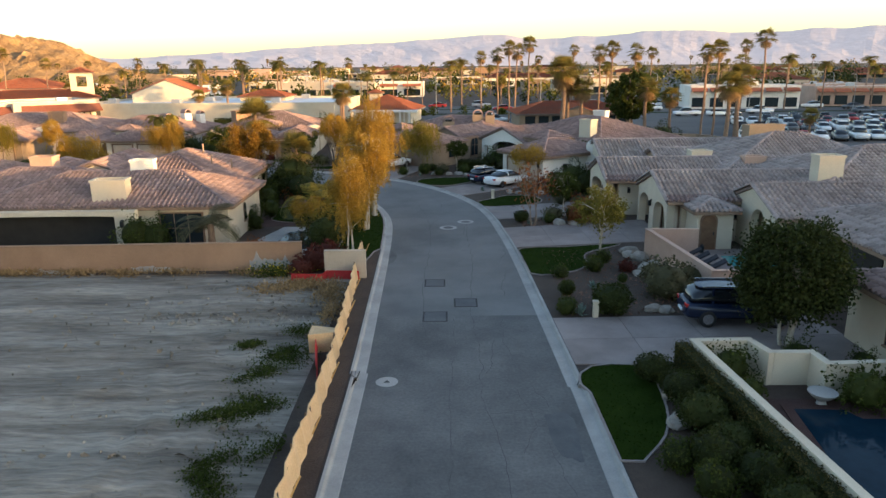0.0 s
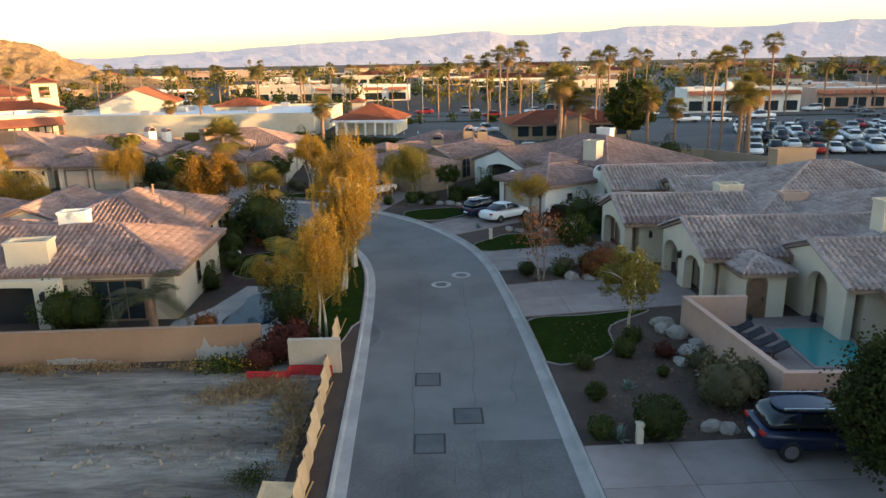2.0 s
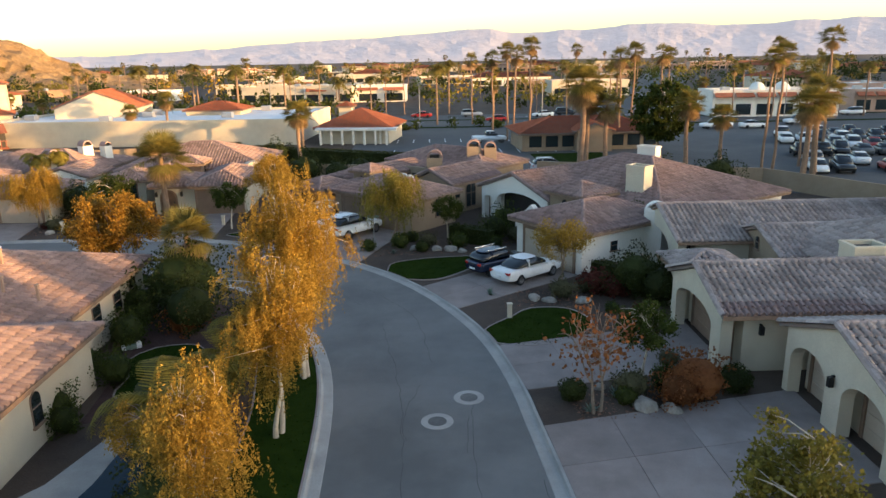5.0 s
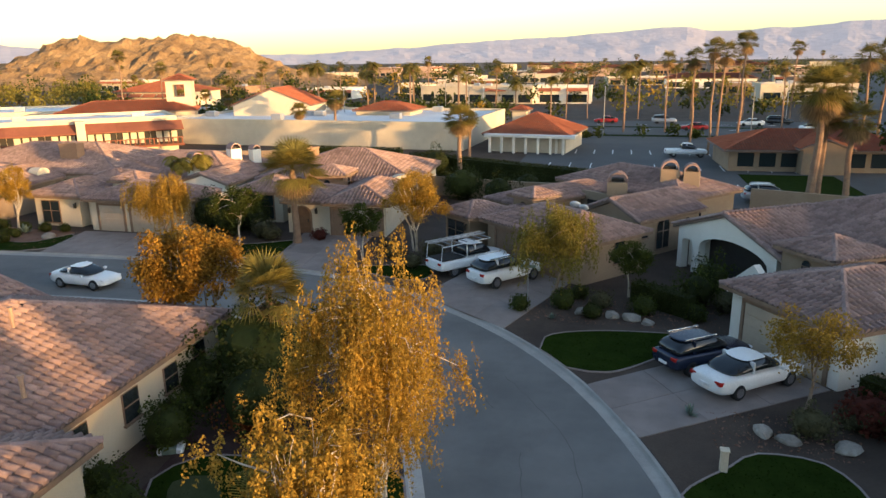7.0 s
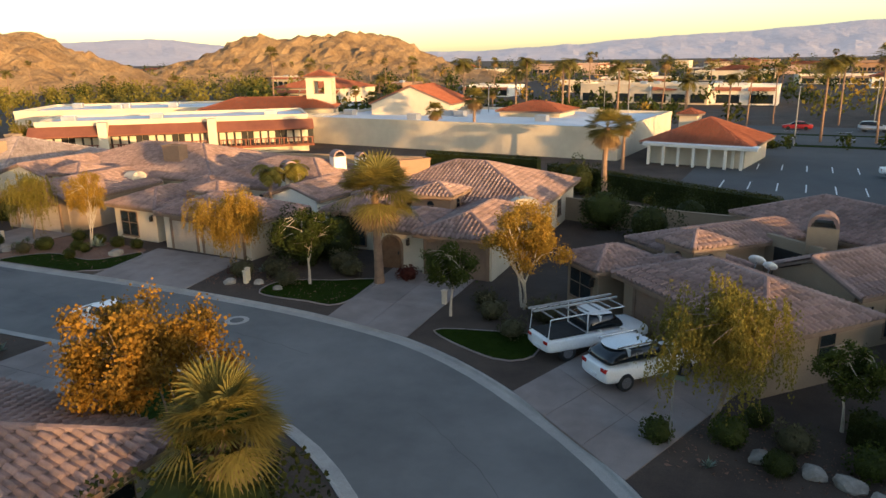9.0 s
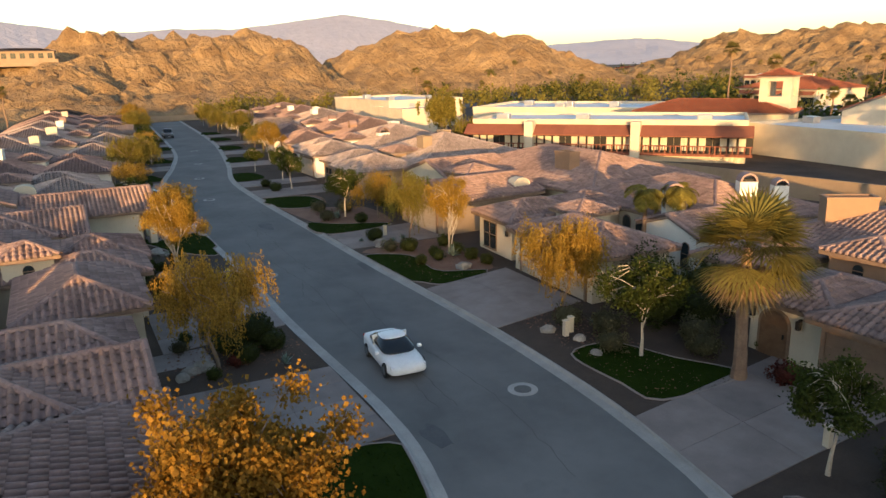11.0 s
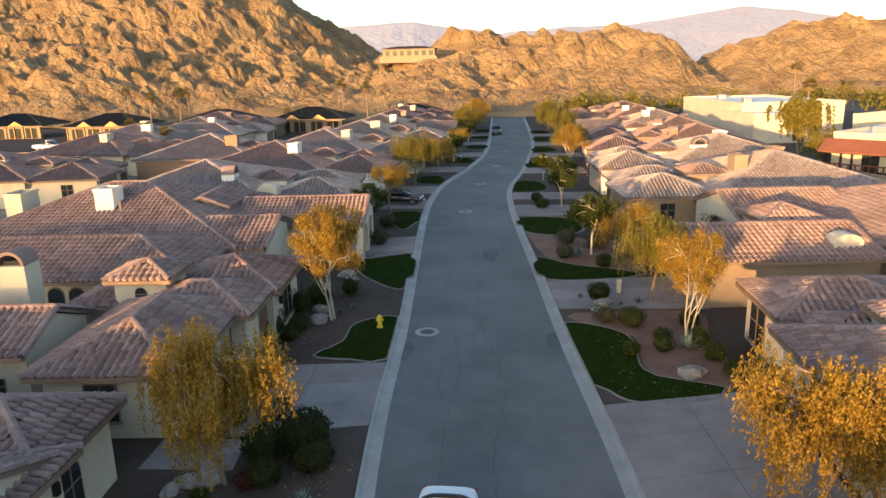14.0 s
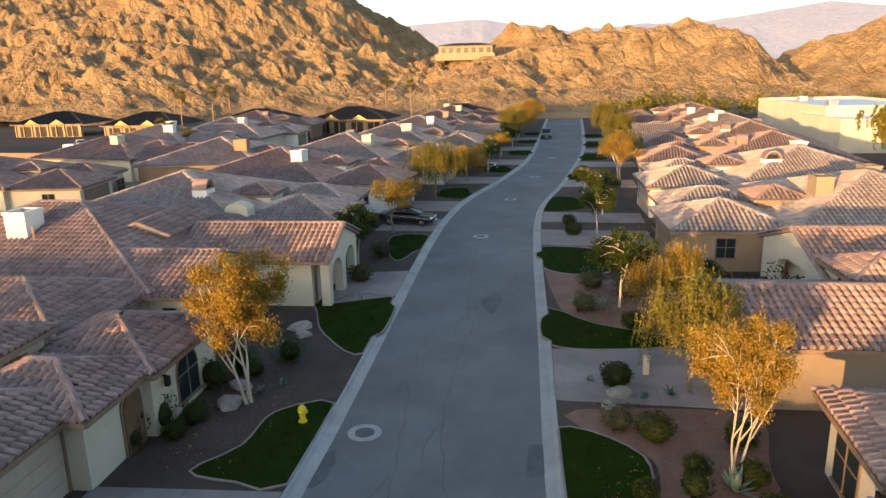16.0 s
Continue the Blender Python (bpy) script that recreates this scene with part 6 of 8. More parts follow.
for x, y in ((15.6, 41.9), (18.9, 42.0)):
    root = empty("floor_lantern", pose(x, y, GZ + .03), "black iron floor lantern by the pool", "lantern")
    box("lantern_base", -.14, -.14, 0, .14, .14, .06, "iron", root)
    box("lantern_glass", -.1, -.1, .06, .1, .1, .42, "glass", root)
    bm = bmesh.new()
    tube(bm, [Vector((0, 0, .42)), Vector((0, 0, .56))], [.16, .03], 4)
    part("lantern_top", bm, "iron", root)

slab("putting_green", [(-12.4, 52.6), (-11.2, 52.0), (-10.7, 53.2), (-11.2, 55.2), (-12.2, 56.2), (-13.2, 55.6), (-12.6, 54.2)], "turf", "pale worn turf of a small putting green", "putting green", z=GZ + .03, th=.03, rounded=True)
root = empty("sack", pose(-14.4, 57.3, GZ, 0, 0, 25), "green and white sack lying on the mulch", "sack")
box("bag", -.45, -.28, 0, .45, .28, .24, "white_paint", root, .08)
box("bag_print", -.28, -.285, .03, .22, .285, .246, "agave", root, .02)
root = empty("side_gate", pose(-15.9, 63.6, GZ, 0, 0, 0), "dark iron side gate between wall and house", "gate")
for k in range(9):
    box("bar", -.02 + k * .14, -.015, .08, .01 + k * .14, .015, 1.75, "iron", root)
box("top_rail", -.04, -.025, 1.68, 1.16, .025, 1.74, "iron", root)
box("bottom_rail", -.04, -.025, .12, 1.16, .025, .18, "iron", root)

# fabric fence along the lot, with cut wind vents
root = empty("silt_fence", None, "tan fabric construction fence with cut vents and sagging top", "fence")
fl = smooth_line([(-4.95, 42.0), (-4.75, 37), (-4.5, 31.4), (-4.25, 25.7), (-4.2, 20.4), (-4.15, 12), (-4.1, 2)], 1.1)
for i, (a, b) in enumerate(zip(fl, fl[1:])):
    r = random.Random(i)
    ha, hb = .86 + .13 * math.sin(i * 1.7), .86 + .13 * math.sin((i + 1) * 1.7)
    s = Vector((.10 * math.sin(i * 2.3), 0, 0))
    d = b - a
    nrm = Vector((d.y, -d.x, 0)).normalized()
    m1 = a.lerp(b, .5) + nrm * .07
    link_mesh("fabric_panel", [a + Vector((0, 0, GZ)), m1 + Vector((0, 0, GZ)), b + Vector((0, 0, GZ)), b + Vector((-.12, 0, GZ + hb)), m1 + Vector((-.16, 0, GZ + (ha + hb) / 2 - .07)), a + Vector((-.12, 0, GZ + ha)),
                               a + Vector((-.03, 0, GZ)), m1 + Vector((-.03, 0, GZ)), b + Vector((-.03, 0, GZ)), b + Vector((-.15, 0, GZ + hb)), m1 + Vector((-.19, 0, GZ + (ha + hb) / 2 - .07)), a + Vector((-.15, 0, GZ + ha))],
              [(0, 1, 4, 5), (1, 2, 3, 4), (11, 10, 7, 6), (10, 9, 8, 7), (5, 4, 10, 11), (4, 3, 9, 10)], "plywood", root)
    # fabric is uncut: a near-black triangle stands for the shade in each vent
    c = a.lerp(b, .5) + nrm * .085 + Vector((-.09, 0, GZ + .5))
    t = d.normalized()
    tri_v = [c + t * .10 + Vector((-.02, 0, .12)), c - t * .10 + Vector((-.02, 0, .12)), c + Vector((.015, 0, -.12))]
    link_mesh("vent_shade", tri_v + [p + nrm * .015 for p in tri_v], [(0, 1, 2), (5, 4, 3), (0, 3, 4, 1), (1, 4, 5, 2), (2, 5, 3, 0)], "dark", root)
    if i % 2 == 0:
        box("post", a.x - .2, a.y - .03, GZ - .1, a.x - .16, a.y + .03, GZ + ha + .08, "wood", root)
    if i % 3 == 0:
        brace = box("brace", 0, -.02, 0, .7, .02, .05, "lumber", root)
        brace.matrix_basis = pose(a.x + .02, a.y, GZ + .1, 0, -65, 0)
for pts, hgt in (([(-8.3, 36.6), (-6.6, 36.5), (-6.5, 37.1), (-4.7, 37.0)], .5), ([(-5.2, 26.8), (-5.0, 25.6), (-4.75, 24.3)], .7)):
    line = smooth_line(pts, .3)
    tagged(ribbon("red_netting", line, [(.02, GZ - .02), (.05, GZ + hgt * .5), (-.01, GZ + hgt), (-.03, GZ + hgt), (.02, GZ + hgt * .5), (-.02, GZ - .02)], "red_cloth"), "sagging red debris netting beside the fence", "netting")
root = empty("fence_flap", pose(-5.0, 27.4, GZ), "loose tan fabric flap folded over the fence", "fabric")
link_mesh("fabric", [(-.5, -.7, .9), (.5, -.5, .95), (.45, .6, .7), (-.55, .5, .85), (-.5, -.6, .1), (.4, -.5, .1), (-.52, -.7, .87), (.5, -.5, .92), (.45, .6, .67), (-.55, .5, .82)], [(0, 1, 2, 3), (9, 8, 7, 6), (0, 4, 5, 1)], "plywood", root)

# ---- road furniture ----
def manhole(x, y, r=.62):
    root = empty("manhole", pose(x, y, 0.0), "iron manhole cover in a pale concrete collar", "manhole", "manholes")
    bm = bmesh.new()
    bmesh.ops.create_cone(bm, cap_ends=True, segments=28, radius1=r, radius2=r, depth=.02)
    part("collar", bm, "concrete", root)
    bm = bmesh.new()
    bmesh.ops.create_cone(bm, cap_ends=True, segments=24, radius1=r * .58, radius2=r * .58, depth=.03)
    part("cover", bm, "asphalt_old", root)


for x, y in ((1.5, 51.57), (.2, 49.7), (-26.2, 76.9), (-47.98, 71.4), (-78.8, 72.2), (-110, 75.2), (-95, 73.4), (-128, 77)):
    manhole(x, y)
root = empty("manhole", pose(-2.2, 24.5, 0), "small pale painted round cover in the road", "manhole", "manholes")
bm = bmesh.new()
bmesh.ops.create_cone(bm, cap_ends=True, segments=24, radius1=.42, radius2=.42, depth=.02)
part("cover", bm, "concrete", root)
bm = bmesh.new()
bmesh.ops.create_cone(bm, cap_ends=True, segments=3, radius1=.14, radius2=.14, depth=.028)
part("mark", bm, "felt", root)
for x, y, w, d in ((-.58, 36.6, .95, 1.1), (.98, 33.35, 1.0, 1.1), (-.5, 31.4, 1.0, 1.2)):
    root = empty("utility_cover", pose(x, y, 0), "dark rectangular utility cover set in the road", "cover", "utility covers")
    box("cover_frame", -w / 2 - .08, -d / 2 - .08, -.02, w / 2 + .08, d / 2 + .08, .008, "felt", root)
    box("cover_plate", -w / 2, -d / 2, -.02, w / 2, d / 2, .013, "damp", root)
prev = [(p.x, p.y) for p in left_line if 5 < p.y < 31.4 and p.x > -6]
nxt = [(p.x, p.y) for p in right_line if 5 < p.y < 31.4 and p.x > 3]
slab("road_patch", [(x + .47, y) for x, y in prev] + [(-3.18, 31.5), (4.24, 31.5)] + [(x - .47, y) for x, y in reversed(nxt)], "asphalt_old", "darker older asphalt of the street", "road", z=0, th=.004)
cracks = [[(1.5, 13), (1.8, 17), (1.65, 20.5), (1.25, 23.5), (1.4, 27), (1.2, 33), (1.6, 41), (1.45, 47), (1.7, 52)], [(-.9, 29), (-1.2, 36), (-1.0, 44), (-1.3, 52), (-2.6, 60)], [(2.6, 23.8), (2.9, 21.5), (2.4, 19.5)], [(3.4, 22), (4.2, 21.2), (4.6, 20.8)], [(2.6, 31), (2.45, 28), (3.0, 25), (3.5, 22.4)], [(.4, 31), (.3, 27), (.15, 23), (.1, 17)], [(1.5, 22), (2.6, 22.2), (3.6, 21.9)],
          [(-30, 75.4), (-36, 74.7), (-42, 75.2), (-50, 74.0), (-58, 73.8)], [(-31, 73.2), (-38, 72.9), (-44, 73.2), (-52, 72.2)], [(-20, 75.0), (-26, 75.6), (-33, 75.1)], [(-4, 63), (-8, 68.6), (-13, 72.4)],
          [(-60, 73.6), (-70, 72.6), (-80, 72.2), (-92, 72.6)], [(0, 55), (-1, 61), (-4, 66)]]
root = empty("road_cracks", None, "thin dark sealed cracks in the asphalt", "cracks")
root["kind"] = "structure"
rc = random.Random(22)
for k in range(6):
    x0, y0 = rc.uniform(-2.6, 3.8), rc.uniform(12, 50)
    cracks.append([(x0, y0), (x0 + rc.uniform(-.3, .3), y0 + rc.uniform(1, 2.2)), (x0 + rc.uniform(-.5, .5), y0 + rc.uniform(2.6, 5.5))])
for k in range(9):
    x0, y0 = rc.uniform(-75, -22), rc.uniform(71.6, 76.6)
    cracks.append([(x0, y0), (x0 - rc.uniform(1, 2.4), y0 + rc.uniform(-.3, .3)), (x0 - rc.uniform(3, 7), y0 + rc.uniform(-.5, .5))])
for i, c in enumerate(cracks):
    line = smooth_line(c, .3)
    line = [p + Vector((.16 * noise.noise(p * 1.3), .16 * noise.noise(p * 1.3 + Vector((9, 0, 0))), 0)) for p in line]
    ribbon("crack", line, [(.011, .0085), (-.011, .0085)], "crack_seal", root)
slab("road_stain", [(-4.05, 40), (-3.2, 40.6), (-3.0, 42.2), (-3.5, 43.4), (-4.15, 43.0)], "asphalt_old", "dark damp stain beside the gutter", "stain", z=0, th=.005, rounded=True, step=.3)

root = empty("fire_hydrant", pose(-48.3, 68.95, GZ), "yellow fire hydrant on the lawn", "hydrant")
bm = bmesh.new()
tube(bm, [Vector((0, 0, z)) for z in (0, .06, .07, .5, .51, .56, .66, .7)], [.17, .17, .11, .11, .15, .15, .09, .03], 12)
part("barrel", bm, "yellow", root, smooth=False)
for a in (0, 120, 240):
    c = box("outlet", .08, -.06, .34, .2, .06, .46, "yellow", root, .02)
    c.matrix_basis = pose(0, 0, 0, 0, 0, a)


def post(x, y, hgt, material, label, name="bollard"):
    root = empty(name, pose(x, y, GZ), label, "post")
    box("shaft", -.12, -.12, 0, .12, .12, hgt, material, root, .02)
    box("cap", -.15, -.15, hgt, .15, .15, hgt + .06, material, root, .02)


for x, y in ((6.85, 30.9), (-30.2, 82.2), (-29.9, 81.7), (-17.4, 83.4), (4.1, 60.2), (-54.0, 81.9)):
    post(x, y, .75, "cream", "short cream stucco address post")
# street sign at the drive
root = empty("street_sign", pose(-4.0, 73.9, GZ), "thin pole with a small green street sign", "sign")
bm = bmesh.new()
tube(bm, [Vector((0, 0, 0)), Vector((0, 0, 2.6))], [.035, .03], 8)
part("pole", bm, "metal_pole", root)
box("sign_plate", -.4, -.012, 2.45, .4, .012, 2.62, "agave", root)

# thin dark strips paint the kerb's shadow line along its back edge
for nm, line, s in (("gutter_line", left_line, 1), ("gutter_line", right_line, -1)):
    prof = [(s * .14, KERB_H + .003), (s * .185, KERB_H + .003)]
    tagged(ribbon(nm, line, prof if s < 0 else prof[::-1], "felt"), "dark painted shade line along the back of the kerb", "gutter", kind="structure")

slab("garden_path", [(-37.1, 62.9), (-37.1, 65.9), (-35.1, 66.1), (-35.1, 62.9)], "drive", "pinkish-grey concrete slab beside the planting bed", "path", th=.012)
root = empty("garden_bowl", pose(12.75, 22.35, GZ), "pale stone bowl at the edge of the pool", "bowl")
bm = bmesh.new()
tube(bm, [Vector((0, 0, z)) for z in (0, .06, .16, .3, .42, .47, .46, .38)], [.2, .16, .14, .34, .46, .48, .42, .3], 20)
part("bowl", bm, "concrete", root)

# ---- shrubs, agaves, boulders ----
globe = T(build_shrub(1, 1.5, 1.1, "deep", 1500, size=.07), "clipped dark green globe shrub", "shrub", "garden shrubs")
for cx, cy, w, d, sd in ((-3.75, 42.4, .42, 1.5, 1), (-3.9, 44.6, .3, .9, 2), (3.75, 20.8, .5, 1.6, 3), (-24.5, 72.2, 1.0, .4, 6), (-45.5, 70.6, 1.1, .35, 7), (-47, 77.6, 1.2, .4, 8), (-20.6, 79.0, 1.3, .4, 9), (-63, 74.6, 1.6, .5, 11)):
    st = [(cx + w * math.cos(a * .2618) * (1 + .5 * noise.noise((math.cos(a * .2618) * 1.5, math.sin(a * .2618) * 1.5, sd))), cy + d * math.sin(a * .2618) * (1 + .5 * noise.noise((math.cos(a * .2618) * 1.5, sd, math.sin(a * .2618) * 1.5)))) for a in range(24)]
    slab("road_stain", st, "damp", "dark dried stain on the asphalt", "stain", z=0, th=.009)
globe2 = T(build_shrub(2, 1.1, .9, "green", 1000, size=.07, clipped=.8), "rounded leafy green garden shrub", "shrub", "garden shrubs")
loose = T(build_shrub(3, 1.6, 1.2, "sage", 900, size=.1, clipped=.6), "loose olive-grey desert shrub", "shrub", "garden shrubs")
redsh = T(build_shrub(4, 1.0, .7, "redleaf", 700, size=.08, clipped=.7), "low dark red-leaved shrub", "shrub", "garden shrubs")
limes = T(build_shrub(6, .9, .8, "green", 900, size=.06, clipped=.9), "small yellow-green ball shrub", "shrub", "garden shrubs")
rustsh = T(build_shrub(7, 2.0, 1.7, "rust", 1300, size=.1, clipped=.5), "large rusty orange shrub", "shrub", "garden shrubs")
ag = T(build_agave(1, 1.3), "large grey-green agave rosette", "agave", "agaves")
ag2 = T(build_agave(5, .9), "small spiky grey-green agave", "agave", "agaves")
thick2s = T(build_shrub(21, 1.5, 1.4, "green", 1500, size=.09, clipped=.45), "loose leafy green side-yard shrub", "shrub", "garden shrubs")


def plant(ob, spots):
    for i, (x, y, s) in enumerate(spots):
        put(ob, x, y, i * 67 % 360, s)


plant(globe, ((7.6, 24.3, .95), (8.1, 22.7, 1.0), (8.15, 20.8, 1.15), (8.4, 19.2, 1.0), (7.6, 18.4, 1.1), (8.6, 17.4, 1.1), (7.7, 31.4, 1.35), (8.7, 15.9, 1.1), (-36.4, 68.2, 1.35), (-36.0, 66.9, 1.0), (-35.3, 68.8, 0.9), (-34.4, 67.4, 0.8), (-48.6, 81.6, 0.9), (-52.8, 80.6, 0.9), (-59.4, 81.9, 0.8), (-79.5, 79.3, 0.9), (-83, 79.0, 0.8), (5.6, 51.0, 0.8), (12.2, 51.4, 1.0), (-0.6, 73.6, 0.7)))
plant(globe2, ((6.65, 18.5, 1.0), (7.2, 17.2, 1.1), (5.6, 31.4, 0.9), (8.3, 38.3, 1.0), (9.15, 39.9, 0.9), (6.25, 37.1, 0.8), (9.5, 51.8, 1.1), (7.6, 50.6, 0.8), (-46.5, 82.6, 0.8), (-45.4, 82.4, 0.8), (-44.4, 84.4, 0.9), (-42.8, 84.7, 0.8), (-46.2, 84.2, 0.9), (-48.6, 84.4, 1.0), (-2.2, 74.8, 1.2), (-4.4, 74.0, 1.0), (2.0, 74.6, 1.2), (4.6, 74.2, 1.0), (-1.4, 76.6, 0.9), (-24.2, 88.4, 0.7), (-47.8, 64.9, 0.9), (-46.6, 64.8, 0.8), (-52, 65.4, 0.8), (-38.2, 65.2, 0.6), (-33.2, 65.8, 0.6), (10.2, 58.9, 0.8), (9.6, 60.6, 0.7)))
plant(loose, ((10.9, 33.6, 1.5), (12.2, 34.4, 1.2), (8.0, 51.2, 0.9), (11.2, 36.6, 0.8), (7.4, 63.2, 0.9), (-29.2, 83.6, 1.0), (-31.0, 82.6, 0.9), (-26, 86.2, 1.1), (-49.2, 80.4, 0.7), (-66, 66.2, 0.9), (-72, 66.0, 0.9), (-38.5, 66.4, 0.7), (-0.2, 75.2, 0.8), (-61.8, 79.6, 0.8), (-64.5, 82.2, 1.0), (-66.0, 80.2, 0.9), (-39.4, 66.6, 0.5), (-37.0, 64.8, 0.5), (9.5, 57.4, 0.6), (11.0, 57.8, 0.6)))
plant(redsh, ((10.1, 38.2, 0.9), (11.0, 35.2, 0.8), (13.5, 32.2, 1.5), (15.0, 32.1, 1.6), (9.6, 64.2, 1.9), (10.4, 63.4, 1.6), (-7.4, 38.8, 1.8), (-8.0, 37.9, 1.4), (-66.6, 82.6, 1.0), (-7.0, 40.2, 1.9), (-21.4, 86.4, 1.2), (-32.0, 83.0, 0.8), (10.8, 60.0, 0.9), (-34.2, 66.9, 0.7)))
plant(limes, ((6.1, 34.2, 0.95), (9.4, 36.2, 0.6), (-44.9, 80.9, 0.9), (-7.8, 43.2, 1.2)))
plant(loose, ((-12.4, 80.6, .8), (-14.2, 82.4, .9), (-11.6, 83.2, 1.0), (-15.2, 84.0, .8), (-9.6, 83.6, .8), (-27.4, 82.4, .8), (-25.0, 85.6, .9), (3.6, 76.0, .8), (6.4, 76.0, 1.0), (9.0, 64.0, .7), (10.4, 54.0, .6)))
plant(thick2s, ((-14.8, 51.6, .9), (-15.0, 54.6, .8), (-15.2, 58.8, .9), (-15.3, 60.6, 1.0), (-13.6, 49.4, .8), (-8.8, 57.4, .7), (-9.6, 60.2, .9), (-8.2, 45.2, .9), (10.35, 24.2, .9), (10.5, 22.7, .6), (14.0, 22.1, 1.0), (15.2, 22.0, .9)))
plant(rustsh, ((10.4, 50.8, 1.1), (9.6, 50.3, 0.8), (-12.4, 59.2, 0.9), (-11.8, 42.4, 0.6)))
plant(ag, ((6.2, 31.1, 0.9), (7.4, 50.9, 0.9), (-45.6, 83.6, 1.2), (-52.1, 82.6, 0.7), (-62.0, 80.6, 1.1), (-30.4, 83.9, 0.8), (3.4, 63.8, 0.7)))
plant(ag2, ((7.6, 35.0, 1.0), (8.0, 31.9, 0.8), (15.9, 34.0, 1.0), (6.1, 49.9, 1.0), (-53.0, 79.6, 0.7), (-51.7, 81.6, 0.8), (-50.4, 66.4, 0.8), (-51.2, 67.0, 0.7), (-33.2, 68.9, 1.1), (-2.6, 73.0, 0.8)))
# backyard thickets beside the first house
thicket = T(build_shrub(11, 3.4, 3.2, "deep", 3200, size=.13, clipped=.55), "dense dark green backyard thicket", "shrub", "garden shrubs")
thick2 = T(build_shrub(12, 2.4, 2.4, "green", 2000, size=.12, clipped=.5), "tall loose green yard shrub", "shrub", "garden shrubs")
plant(thicket, ((-13.4, 62.2, 1.15), (-12.2, 59.4, 0.8), (-14.6, 64.2, 0.8), (-7.6, 43.6, 0.7), (-7.5, 46.4, 0.6), (11.6, 63.4, 0.8), (12.6, 61.8, 0.7), (14.2, 72.6, 0.9), (-29, 86.5, 0.8), (-31.5, 88, 0.9), (-29.4, 90.5, 0.8), (-27.6, 88, 0.6), (-60.5, 88.6, 0.8), (-57.6, 88.4, 0.6), (-10, 101, 0.9), (-14, 104, 1.0), (-20, 117, 1.0), (-8, 106, 0.8), (24, 96, 0.9), (29, 95, 1.0), (18, 26.4, 0.5)))
plant(thick2, ((-14.6, 57.5, 0.7), (-13.4, 53.4, 0.6), (-15.4, 61, 0.8), (-18.2, 43.4, 0.8), (-19.4, 43.3, 0.9), (-14.2, 50, 0.6), (4.8, 76.4, 0.8), (8.0, 75.0, 0.7), (5.8, 78.4, 0.9), (-34.2, 61.4, 0.5), (-44.9, 44, 0.8), (8.3, 12, 0.9), (15.4, 24.6, 0.4), (13.2, 25.0, 0.5), (-34, 52, 0.7), (-50.8, 64.2, 0.5), (-52.4, 64.6, 0.45), (-47.2, 63.8, 0.5), (-45.6, 63.6, 0.4), (-53.6, 66.4, 0.45), (-68, 63.6, 0.6)))
# hedges
def hedge(pts, w, hgt, leaf_mat, label, dens=260, size=.09):
    rng = np.random.default_rng(int(abs(pts[0][0] * 7)))
    root = empty("hedge", None, label, "hedge")
    a, b = Vector((*pts[0], 0)), Vector((*pts[1], 0))
    d = (b - a).normalized()
    s = Vector((-d.y, d.x, 0))
    q = [a - s * w * .42, b - s * w * .42, b + s * w * .42, a + s * w * .42]
    # solid deep green block imitates the shade inside the hedge
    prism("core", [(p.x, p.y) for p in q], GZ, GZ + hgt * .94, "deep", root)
    L = (b - a).length
    n = int(L * dens * (hgt + w))
    u, v, z = rng.random(n), rng.uniform(-.5, .5, n), rng.random(n)
    side = rng.random(n) < hgt / (hgt + w / 2)
    v = np.where(side, np.sign(v) * .5, v)
    z = np.where(side, z, 1.0)
    P = np.array(a)[None] + np.outer(u * L, np.array(d)) + np.outer(v * w, np.array(s))
    P[:, 2] = GZ + z * hgt
    P += rng.normal(size=P.shape) * size * .6
    quads("foliage", leaf_quads(P, size, rng), leaf_mat, root)


hedge([(8.87, 25.3), (9.6, 14.6)], .52, 1.15, "hedge_olive", "clipped dark olive hedge along the white wall", 520, .055)
hedge([(9.6, 14.6), (10.3, 4)], .52, 1.15, "hedge_olive", "clipped dark olive hedge along the white wall", 520, .055)
hedge([(9.8, 65.9), (13.6, 62.0)], .8, 1.4, "deep", "dark clipped hedge beside the garden wall")
hedge([(-60.2, 86.8), (-66.5, 86.4)], 1.0, 1.7, "deep", "dark green clipped hedge between houses")
hedge([(-26, 123), (-40, 124)], 1.2, 2.4, "deep", "long dark hedge behind the houses")
hedge([(-24, 121), (-2, 110)], 1.2, 2.2, "deep", "long dark hedge behind the houses")
hedge([(-28.6, 88.4), (-33.0, 90.2)], .9, 1.6, "deep", "dark clipped hedge beside the house")
hedge([(1.6, 76.9), (4.4, 74.6)], .8, 1.2, "deep", "dark clipped hedge by the drive")
def boulders(spots, k):
    for i, (x, y, s) in enumerate(spots):
        o = rock_mesh("boulder", i + k, s * random.Random(i + k).uniform(.9, 1.3), s * random.Random(i + k + 9).uniform(.7, 1.0), s * .62)
        o.matrix_basis = pose(x, y, GZ - .04, 0, 0, (i + k) * 41)
        tagged(o, "weathered pale landscape boulder", "rock", "garden boulders")


